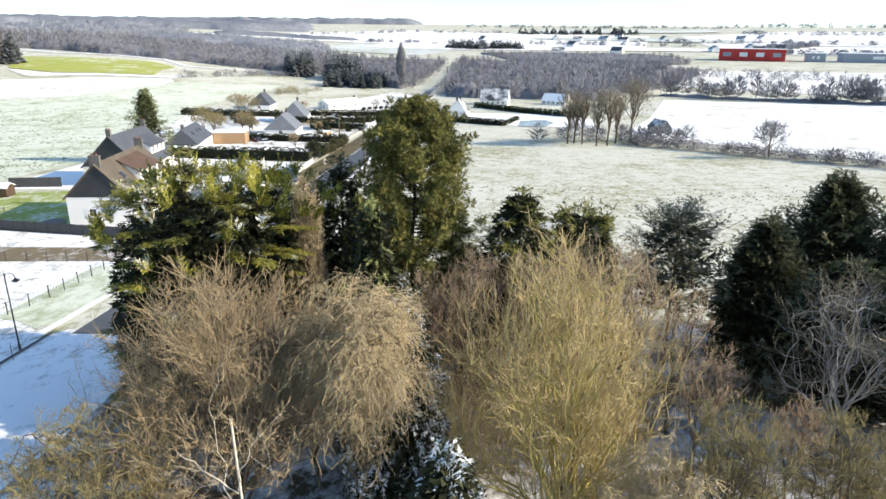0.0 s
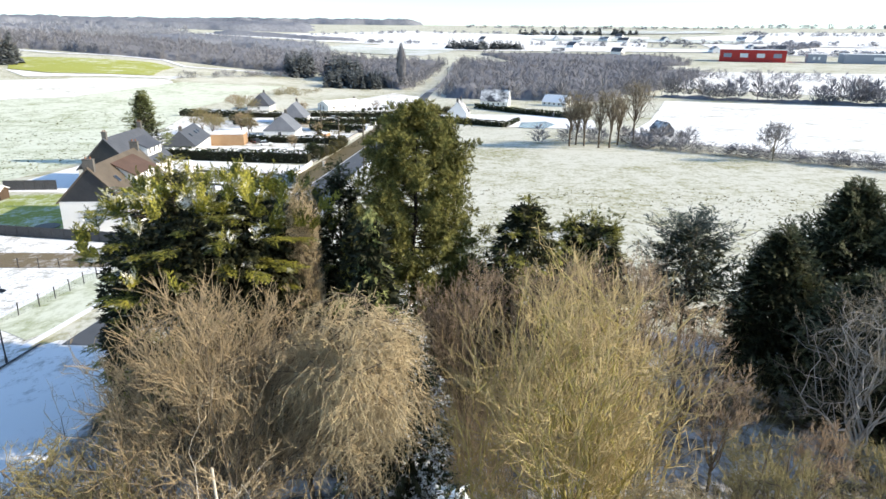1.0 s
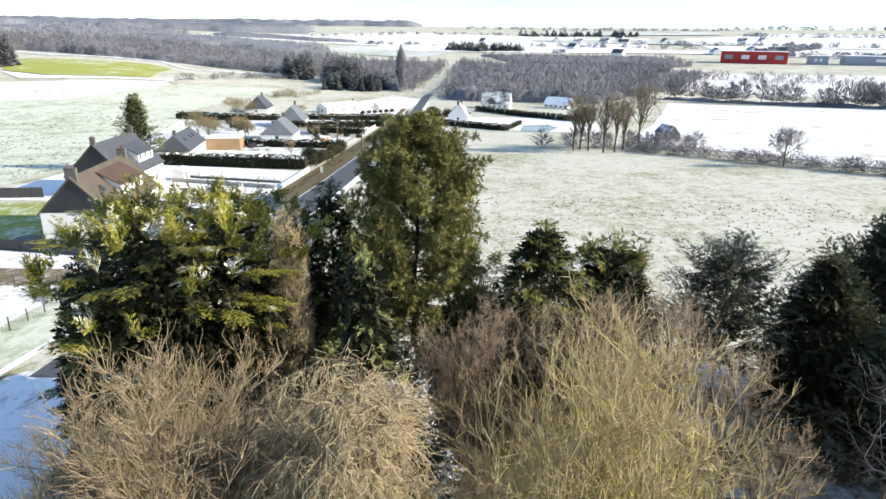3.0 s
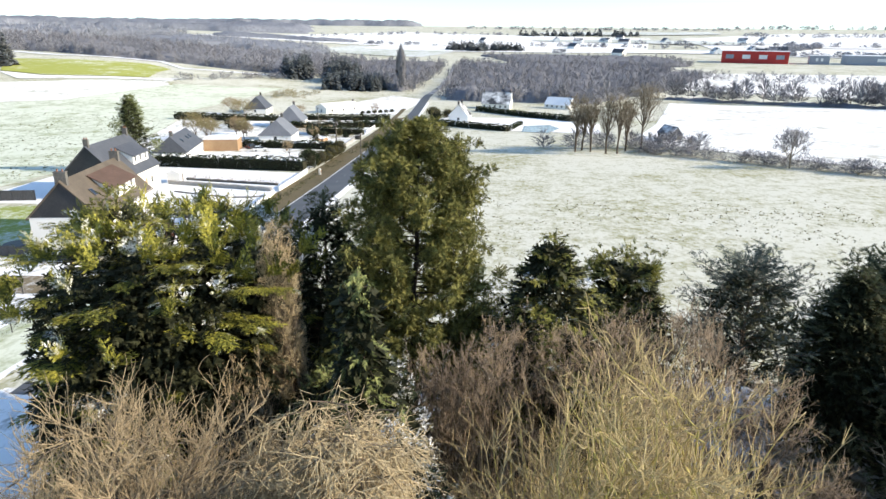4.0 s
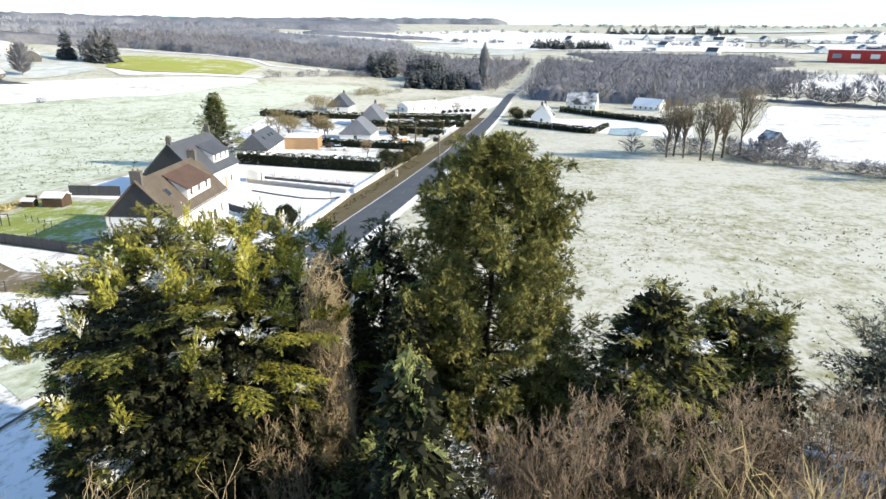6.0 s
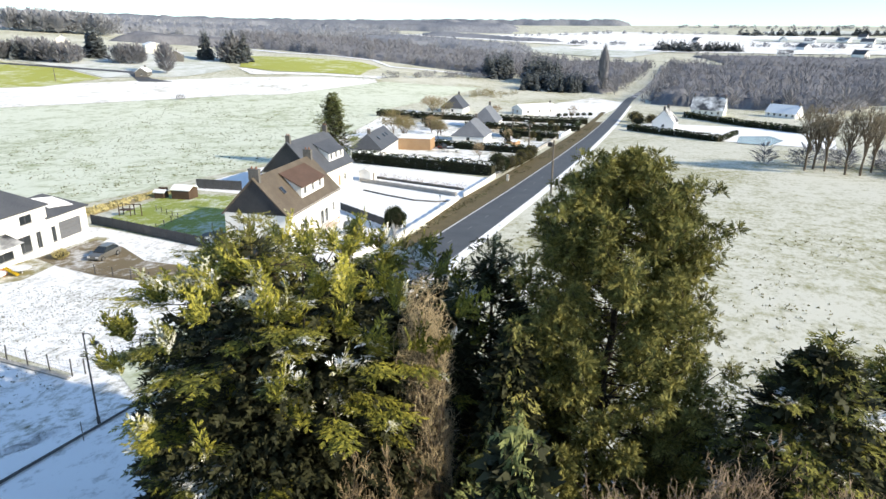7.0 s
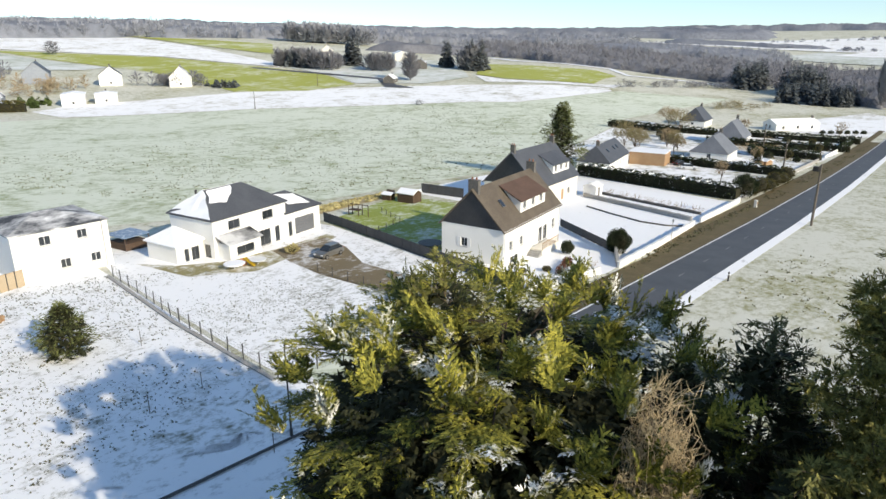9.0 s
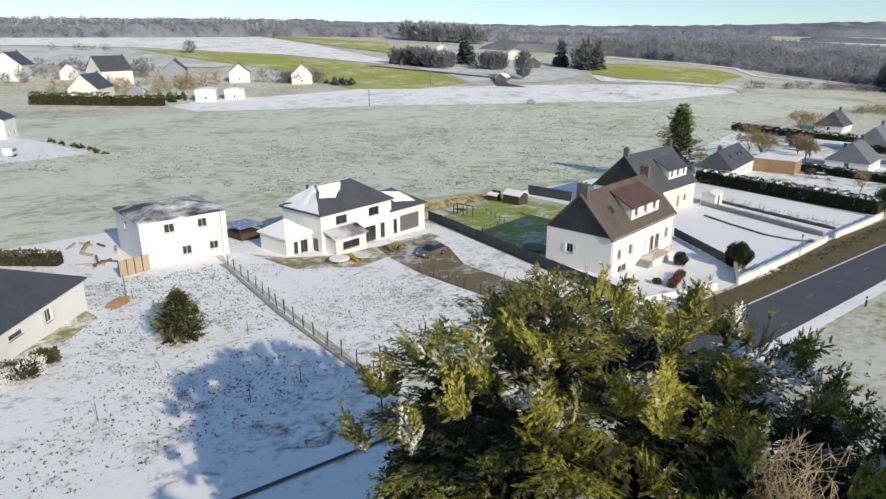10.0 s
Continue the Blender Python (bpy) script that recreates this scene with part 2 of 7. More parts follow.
M["snow_lane"] = frosted("snowed_roadside", SNOW, (0.16, 0.155, 0.13), (0.24, 0.23, 0.2), 0.72, 1.2)
M["snow_garden"] = frosted("garden_snow", SNOW, (0.30, 0.30, 0.22), (0.38, 0.36, 0.28), 0.76, 1.4, 0.10)
M["worn_grass"] = frosted("worn_grass", SNOW, (0.25, 0.225, 0.10), (0.33, 0.29, 0.15), 0.42, 1.3, 0.2)
M["dry_grass"] = two_scale("dry_grass", (0.42, 0.34, 0.20), (0.50, 0.41, 0.26), (0.33, 0.27, 0.16), 0.3, 3.0)
M["hamlet_ground"] = frosted("hamlet_ground", SNOW, (0.24, 0.22, 0.13), (0.33, 0.31, 0.20), 0.56, 0.5, 0.06)
M["russet"] = leaf_mat("russet_leaves", (0.09, 0.035, 0.02), (0.16, 0.06, 0.035), (0.24, 0.10, 0.055), 0.0)
M["muddy_drive"] = frosted("muddy_drive", (0.78, 0.78, 0.78), (0.16, 0.125, 0.075), (0.23, 0.185, 0.115), 0.39, 1.0, 0.15)


# ---- lie of the land ----
def smooth(a, b, v):
    k = min(1.0, max(0.0, (v - a) / (b - a)))
    return k * k * (3 - 2 * k)


def softplus(v, w):
    k = v / w
    return w * (math.log1p(math.exp(-abs(k))) + max(k, 0.0))


def land(x, y):
    """Height of the ground: a slope towards a valley, and hills beyond it."""
    p = -0.0489 * (y - 60) + 0.0224 * (x + 40) - 2
    d, az = math.hypot(x, y), math.degrees(math.atan2(-x, y))
    d = 3000 - softplus(3000 - d, 150)
    k = smooth(8, 36, az) * (1 - smooth(120, 175, az))
    bend = 650 + 350 * smooth(34, 60, az)
    far = -15.5 + 2.5 * k + 0.042 * softplus(d - 1050, 120) * (1 - k) + k * (0.074 * softplus(d - 400, 50) - 0.052 * softplus(d - bend, 60))
    return p + softplus(far - p, 2.0)


# ---- building helpers ----
def part(name, bm, mat, parent=None, label=""):
    me = bpy.data.meshes.new(name)
    bmesh.ops.recalc_face_normals(bm, faces=bm.faces)
    bm.to_mesh(me)
    bm.free()
    me.materials.append(mat)
    ob = new(name, me)
    ob.parent = parent
    return tagged(ob, label)


def part_np(name, verts, faces, mat, parent=None, label=""):
    me = bpy.data.meshes.new(name)
    verts = np.asarray(verts, dtype=np.float32)
    faces = np.asarray(faces, dtype=np.int32)
    k = faces.shape[1]
    me.vertices.add(len(verts))
    me.vertices.foreach_set("co", verts.ravel())
    me.loops.add(faces.size)
    me.loops.foreach_set("vertex_index", faces.ravel())
    me.polygons.add(len(faces))
    me.polygons.foreach_set("loop_start", np.arange(0, faces.size, k, dtype=np.int32))
    me.update(calc_edges=True)
    me.materials.append(mat)
    ob = new(name, me)
    ob.parent = parent
    return tagged(ob, label)


def thing(name, x, y, rz, label, category, group="", kind="", dz=0.0):
    ob = new(name)
    ob.empty_display_size = 0.3
    ob.matrix_world = pose(x, y, land(x, y) + dz, 0, 0, rz)
    return tagged(ob, label, category, group, kind)


def box(bm, x0, x1, y0, y1, z0, z1, m=None):
    vs = [bm.verts.new((x, y, z)) for z in (z0, z1) for x, y in ((x0, y0), (x1, y0), (x1, y1), (x0, y1))]
    for f in ((3, 2, 1, 0), (4, 5, 6, 7), (0, 1, 5, 4), (1, 2, 6, 5), (2, 3, 7, 6), (3, 0, 4, 7)):
        bm.faces.new([vs[i] for i in f])
    if m is not None:
        bmesh.ops.transform(bm, matrix=m, verts=vs)
    return vs


def poly(bm, pts):
    return bm.faces.new([bm.verts.new(p) for p in pts])


def drape(name, pts, mat, lift, step, label, category, kind="structure"):
    """A flat piece of ground cover that follows the land."""
    bm = bmesh.new()
    poly(bm, [(x, y, 0) for x, y in pts])
    for axis in (0, 1):
        lo, hi = min(p[axis] for p in pts), max(p[axis] for p in pts)
        s = lo + step
        while s < hi:
            co, no = [0, 0, 0], [0, 0, 0]
            co[axis], no[axis] = s, 1
            bmesh.ops.bisect_plane(bm, geom=bm.verts[:] + bm.edges[:] + bm.faces[:], plane_co=co, plane_no=no)
            s += step
    for v in bm.verts:
        v.co.z = land(v.co.x, v.co.y) + lift
    bm.normal_update()
    for f in bm.faces:
        if f.normal.z < 0:
            f.normal_flip()
    me = bpy.data.meshes.new(name)
    bm.to_mesh(me)
    bm.free()
    me.materials.append(mat)
    return tagged(new(name, me), label, category, "", kind)


def tubes(p0, p1, r0, r1, sides=3):
    """Tapered sticks from the points p0 to p1, as one set of vertices and quads."""
    p0, p1 = np.asarray(p0, float), np.asarray(p1, float)
    r0, r1 = np.asarray(r0, float)[:, None], np.asarray(r1, float)[:, None]
    d = p1 - p0
    d /= np.linalg.norm(d, axis=1)[:, None] + 1e-9
    ref = np.where(np.abs(d[:, 2:3]) > 0.9, np.array([[1.0, 0, 0]]), np.array([[0, 0, 1.0]]))
    u = np.cross(d, ref)
    u /= np.linalg.norm(u, axis=1)[:, None] + 1e-9
    w = np.cross(d, u)
    n = len(p0)
    vs = np.empty((n, 2 * sides, 3))
    for i in range(sides):
        a = 2 * math.pi * i / sides
        o = math.cos(a) * u + math.sin(a) * w
        vs[:, i] = p0 + o * r0
        vs[:, sides + i] = p1 + o * r1
    base = (np.arange(n) * 2 * sides)[:, None]
    fs = np.concatenate([base + np.array([[i, (i + 1) % sides, sides + (i + 1) % sides, sides + i]]) for i in range(sides)])
    return vs.reshape(-1, 3), fs


def unit(v):
    return v / (np.linalg.norm(v) + 1e-9)


def sway(rng, p, target, r0, r1, steps, wob, out, lift=0.0, curl=0.0):
    """A wavering branch from p to target; adds its pieces to out and gives back its points."""
    pts = [np.array(p, float)]
    d = np.array(target, float) - pts[0]
    ln = np.linalg.norm(d)
    for i in range(1, steps + 1):
        k = i / steps
        q = pts[0] + d * k
        q[2] += lift * ln * math.sin(math.pi * k) + curl * ln * k * k
        if i < steps or wob > 0.15:
            q += rng.normal(0, wob * ln / steps, 3)
        out.append((pts[-1], q, r0 + (r1 - r0) * (i - 1) / steps, r0 + (r1 - r0) * k))
        pts.append(q)
    return pts


def stick_part(name, out, mat, parent, sides=3, label=""):
    a = [o[0] for o in out]
    b = [o[1] for o in out]
    v, f = tubes(a, b, [o[2] for o in out], [o[3] for o in out], sides)
    return part_np(name, v, f, mat, parent, label)


def bare_tree(name, x, y, height, radius, seed, mats, label, limbs=9, subs=8, twigs=8, fine=5, fork=0.25, wob=0.10,
              droop=0.0, trunk_r=0.2, twig_r=0.012, group="", up=0.4, belly=0.55, reach=0.75, low=0.15, sink=0.75):
    """A leafless tree: trunk, limbs that fill a dome, and its twigs. belly: height of the widest part; low: of the lowest twigs."""
    rng = np.random.default_rng(seed)
    t = thing(name, x, y, 0, label, "tree", group)
    wood, tw = [], []
    zc = height * belly

    def inside(p, soft=0.05):
        hz = (height - zc) if p[2] > zc else (zc - height * low)
        q = np.array([p[0] / radius, p[1] / radius, (p[2] - zc) / hz])
        n = np.linalg.norm(q)
        lim = 1.0 + rng.normal(0, soft)
        if n > lim:
            p = np.array([p[0], p[1], p[2] - zc]) * (lim / n) + np.array([0, 0, zc])
        return p

    def skin():
        a, c = rng.uniform(0, 2 * math.pi), rng.uniform(-0.75, 1.0)
        s = math.sqrt(1 - c * c)
        hz = (height - zc) if c > 0 else (zc - height * low)
        k = rng.uniform(0.75, 1.0)
        return np.array([radius * s * math.cos(a) * k, radius * s * math.sin(a) * k, zc + hz * c * k])

    fz = height * fork
    top = sway(rng, (0, 0, -0.3), (rng.normal(0, 0.2), rng.normal(0, 0.2), fz), trunk_r, trunk_r * 0.8, 4, 0.05, wood)[-1]
    for i in range(limbs):
        a = 2 * math.pi * (i + rng.uniform(-0.3, 0.3)) / limbs
        f = math.sqrt(rng.uniform(0.02, 1))
        end = np.array([radius * 0.7 * f * math.cos(a), radius * 0.7 * f * math.sin(a), zc + (height - zc) * (0.75 - sink * f * f) * rng.uniform(0.8, 1.1)])
        lp = sway(rng, top - np.array([0, 0, rng.uniform(0, fz * 0.45)]), end, trunk_r * 0.5, trunk_r * 0.14, 7, wob, wood, 0.03)
        hd = unit(end - top)
        for j in range(subs):
            q = lp[rng.integers(2, len(lp))]
            best = max((skin() for _ in range(4)), key=lambda g: float(np.dot(unit(g - q), hd)) - 0.02 * np.linalg.norm(g - q))
            tgt = inside(q + (best - q) * rng.uniform(0.5, 0.9))
            sp = sway(rng, q, tgt, trunk_r * 0.14, trunk_r * 0.06, 5, wob * 1.3, wood, 0.03, -droop * 0.4)
            d1 = unit(tgt - q)
            for k in range(twigs):
                q2 = sp[rng.integers(1, len(sp))]
                o = d1 * 0.7 + rng.normal(0, 0.5, 3)
                o[2] += up - droop
                tip = inside(q2 + unit(o) * rng.uniform(0.14, 0.30) * radius * reach)
                tp = sway(rng, q2, tip, trunk_r * 0.045, twig_r * 1.2, 3 if fine > 4 else 2, wob * 1.4, tw, 0.0, -droop)
                d2 = unit(tip - q2)
                for m_ in range(fine):
                    q3 = tp[rng.integers(0, len(tp))]
                    o2 = d2 + rng.normal(0, 0.5, 3)
                    o2[2] += up * 0.7 - droop
                    sway(rng, q3, inside(q3 + unit(o2) * rng.uniform(0.07, 0.18) * radius * reach, 0.08), twig_r, twig_r * 0.45, 2 if fine > 4 else 1, wob * 1.5, tw, 0.0, -droop)
    stick_part("trunk", wood, mats[0], t, 5)
    stick_part("crown", tw, mats[1], t, 3)
    return t


def sprays(rng, pos, dirs, ups, size, blades=9, spread=0.75, width=0.10, jitter=0.25):
    """Feathery fronds at the given points: narrow blades in pairs along an axis, and one at its tip."""
    pos, dirs, ups = np.asarray(pos), np.asarray(dirs), np.asarray(ups)
    n = len(pos)
    dirs = dirs / (np.linalg.norm(dirs, axis=1)[:, None] + 1e-9)
    side = np.cross(dirs, ups)
    side /= np.linalg.norm(side, axis=1)[:, None] + 1e-9
    nor = np.cross(side, dirs)
    size = np.broadcast_to(np.asarray(size, float), (n,))
    V = np.empty((n, blades, 3, 3))
    for b in range(blades):
        s = b / (blades - 1)
        sg = 0.0 if b == blades - 1 else (1.0 if b % 2 else -1.0)
        a = sg * (spread + rng.normal(0, 0.15, n))
        ln = size * (0.62 - 0.25 * s) * rng.uniform(0.75, 1.2, n)
        v = np.cos(a)[:, None] * dirs + np.sin(a)[:, None] * side + rng.normal(0, jitter, n)[:, None] * nor
        c = np.cross(v, nor)
        c /= np.linalg.norm(c, axis=1)[:, None] + 1e-9
        w = (size * width)[:, None]
        o = pos + dirs * (size * (s * 0.75 - 0.3))[:, None] - nor * (size * 0.10 * s * s)[:, None]
        V[:, b, 0] = o + c * w
        V[:, b, 1] = o - c * w
        V[:, b, 2] = o + v * ln[:, None] - nor * (ln * 0.10)[:, None]
    return V.reshape(-1, 3), np.arange(n * blades * 3).reshape(-1, 3)


def conifer(name, x, y, height, profile, seed, mat, label, branches=220, spray=0.34, per=10, tilt=0.1, sag=0.05, trunk_r=0.25,
            z0=0.08, blades=5, width=0.12, group="", jitter=0.22, lean=(0, 0), layers=0, uneven=0.22, bark="bark", lobes=0, hang=0.0,
            plate=0.5, spires=0, rise=0.0, roll=0.35, fill=1500, droop=0.0, gap=0.17, flutter=0.16):
    """An evergreen: trunk, boughs out to the profile (a function of 0 to 1 up the tree), feathered side shoots on the
    boughs, fronds along the shoots, and coarser fronds inside, coloured near black for shade. plate: length of the side
    shoots; roll: how far boughs twist out of flat."""
    rng = np.random.default_rng(seed)
    t = thing(name, x, y, 0, label, "tree", group)
    wood, P, D, U = [], [], [], []
    lobe = [(rng.uniform(0, 2 * math.pi), rng.uniform(0.15, 0.4)) for _ in range(lobes)]
    sway(rng, (0, 0, -0.3), (lean[0], lean[1], height * 0.97), trunk_r, 0.03, 8, 0.02, wood)

    def feather(c, axis, side, nor, ln, s0=0.25, dense=1.0):
        """One flat bough: shoots to both sides of the axis, fronds along them."""
        n = max(3, int(per * dense))
        for j in range(n):
            s = s0 + (1 - s0) * (j + rng.uniform(0.1, 0.9)) / n
            sg = 1 if j % 2 else -1
            q = c(s)
            l2 = plate * ln * (1.08 - s) * rng.uniform(0.7, 1.2) + 0.28
            an = rng.uniform(0.55, 0.95)
            d2 = axis * math.cos(an) + side * (sg * math.sin(an)) + nor * rng.normal(-droop, flutter)
            d2 /= np.linalg.norm(d2)
            m = max(2, int(l2 / gap))
            for i in range(m):
                f = (i + 0.5) / m
                a = (1 if i % 2 else -1) * rng.uniform(0.25, 0.6)
                d3 = d2 * math.cos(a) + np.cross(nor, d2) * math.sin(a) + nor * (rng.normal(0, flutter) - hang)
                P.append(q + d2 * (l2 * f) + nor * (-droop * l2 * f * f * 0.6) + rng.normal(0, 0.04, 3))
                D.append(d3)
                U.append(nor + rng.normal(0, flutter * 1.3, 3))

    for i in range(branches):
        k = z0 + (1 - z0) * ((i + rng.uniform()) / branches) ** 0.9
        if layers:
            k = z0 + (1 - z0) * (round((k - z0) / (1 - z0) * layers) + rng.normal(0, 0.14)) / layers
            k = min(max(k, z0), 0.985)
        a = i * 2.399963 + rng.uniform(-0.5, 0.5)
        ln = profile(k) * rng.uniform(1 - uneven, 1 + uneven * 0.6)
        for la, lw in lobe:
            ln *= 1 + lw * math.cos(3 * (a - la) + 9 * k) * 0.5
        ln = max(ln, 0.3)
        p = np.array([lean[0] * k, lean[1] * k, height * k])
        out = np.array([math.cos(a), math.sin(a), 0.0])
        tl = tilt + rise * k + rng.normal(0, 0.07)
        tip = p + out * ln + np.array([0, 0, tl * ln])
        pts = sway(rng, p, tip, max(0.012, trunk_r * 0.28 * (1 - k) + 0.01), 0.008, 5, 0.05, wood, sag)
        axis = unit(tip - p)
        side = np.array([-out[1], out[0], 0.0])
        nor = np.cross(axis, side)
        nor = nor if nor[2] > 0 else -nor
        r = rng.normal(0, roll)
        side, nor = side * math.cos(r) + nor * math.sin(r), nor * math.cos(r) - side * math.sin(r)

        def along(s):
            f = min(s, 0.999) * 5
            i0 = int(f)
            return pts[i0] + (pts[i0 + 1] - pts[i0]) * (f - i0)
        feather(along, axis, side, nor, min(ln, 3.2), 1 - min(1.0, 2.6 / ln) if ln > 3.4 else 0.2, min(1.0, 0.3 + ln / 3.0))
    for q in range(spires):
        a, rr = rng.uniform(0, 6.283), profile(0.9) * math.sqrt(rng.uniform(0.02, 0.95))
        sz = rng.uniform(1.0, 2.2)
        b0 = np.array([rr * math.cos(a), rr * math.sin(a), height * (0.95 - 0.16 * (rr / max(profile(0.9), 0.1)) ** 2)])
        for w in range(3):
            ax = unit(np.array([math.cos(a) * 0.3 + rng.normal(0, 0.2), math.sin(a) * 0.3 + rng.normal(0, 0.2), 1.0]))
            sd = unit(np.cross(ax, rng.normal(0, 1, 3)))
            feather(lambda s: b0 + ax * (sz * s), ax, sd, np.cross(ax, sd), sz * 0.5, 0.05, 0.7)
    for j in range(24):
        P.append(np.array([lean[0], lean[1], height * (0.92 + 0.08 * j / 24)]))
        a = rng.uniform(0, 6.28)
        D.append(np.array([math.cos(a) * 0.5, math.sin(a) * 0.5, 1.0]))
        U.append(np.array([math.cos(a), math.sin(a), 0.2]))
    stick_part("trunk", wood, M[bark], t, 4)
    v, f = sprays(rng, P, D, U, spray * rng.uniform(0.75, 1.25, len(P)), blades, 0.7, width, jitter)
    part_np("crown", v, f, mat, t)
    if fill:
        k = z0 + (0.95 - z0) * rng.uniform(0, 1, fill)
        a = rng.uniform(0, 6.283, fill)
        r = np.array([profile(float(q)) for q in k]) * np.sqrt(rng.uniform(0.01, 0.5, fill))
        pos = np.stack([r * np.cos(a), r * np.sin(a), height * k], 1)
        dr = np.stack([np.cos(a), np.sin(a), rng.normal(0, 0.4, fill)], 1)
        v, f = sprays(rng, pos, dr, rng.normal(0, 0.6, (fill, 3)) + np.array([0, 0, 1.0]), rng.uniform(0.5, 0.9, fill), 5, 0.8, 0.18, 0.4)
        part_np("inner_shade", v, f, M["leaf_shade"], t)
    return t


def puffs(rng, centres, radii, per, size):
    """Rounded tufts of short fronds: their points, headings and upward sides."""
    n = len(centres) * per
    c = np.repeat(np.asarray(centres), per, axis=0)
    r = np.repeat(np.asarray(radii), per)[:, None]
    d = rng.normal(0, 1, (n, 3)) + np.array([0, 0, 0.35])
    d /= np.linalg.norm(d, axis=1)[:, None]
    pos = c + d * r * rng.uniform(0.35, 1.0, (n, 1)) * np.array([1.0, 1.0, 0.75])
    return pos, d + rng.normal(0, 0.25, (n, 3)), rng.normal(0, 0.7, (n, 3)) + np.array([0, 0, 0.6]), size * rng.uniform(0.7, 1.25, n)


def tufted_conifer(name, x, y, height, profile, seed, mat, label, limbs=185, per=32, spray=0.30, trunk_r=0.35, z0=0.1, lean=(0, 0)):
    """An open evergreen: dark limbs that turn up at their ends, and rounded tufts of foliage along their outer halves."""
    rng = np.random.default_rng(seed)
    t = thing(name, x, y, 0, label, "tree")
    wood, C, R = [], [], []
    sway(rng, (0, 0, -0.3), (lean[0], lean[1], height * 0.96), trunk_r, 0.04, 9, 0.03, wood)
    for i in range(limbs):
        k = z0 + (0.97 - z0) * ((i + rng.uniform()) / limbs) ** 0.85
        a = i * 2.399963 + rng.uniform(-0.5, 0.5)
        full = profile(k)
        ln = full * rng.uniform(0.78, 1.03)
        o = np.array([math.cos(a), math.sin(a), 0.0])
        p = np.array([lean[0] * k, lean[1] * k, height * k - 0.25 * ln])
        mid = p + o * ln * 0.6 + np.array([0, 0, 0.05 * ln])
        tip = p + o * ln + np.array([0, 0, (0.30 + 0.25 * k) * ln])
        r0 = max(0.02, trunk_r * 0.24 * (1.1 - k))
        a1 = sway(rng, p, mid, r0, r0 * 0.6, 4, 0.12, wood)
        a2 = sway(rng, mid, tip, r0 * 0.6, 0.012, 4, 0.14, wood, -0.05)
        pts = a1[2:] + a2[1:]
        for q in pts:
            f = float(np.linalg.norm((q - p)[:2])) / max(full, 0.4)
            if f < 0.38 and full > 1.6:
                continue
            for _ in range(2 if full > 2 else 1):
                c = q + rng.normal(0, 0.30, 3) * np.array([1, 1, 0.6]) + np.array([0, 0, 0.12])
                wood.append((q, c, 0.014, 0.006))
                C.append(c)
                R.append(rng.uniform(0.24, 0.50) * (0.75 + 0.35 * min(1.0, full / 3.0)))
    for j in range(9):
        C.append(np.array([lean[0], lean[1], height * (0.90 + 0.1 * j / 9)]) + rng.normal(0, 0.14, 3))
        R.append(0.34)
    stick_part("trunk", wood, M["bark_dark"], t, 5)
    P, D, U, S = puffs(rng, C, R, per, spray)
    v, f = sprays(rng, P, D, U, S, 5, 0.6, 0.10, 0.25)
    part_np("crown", v, f, mat, t)
    return t


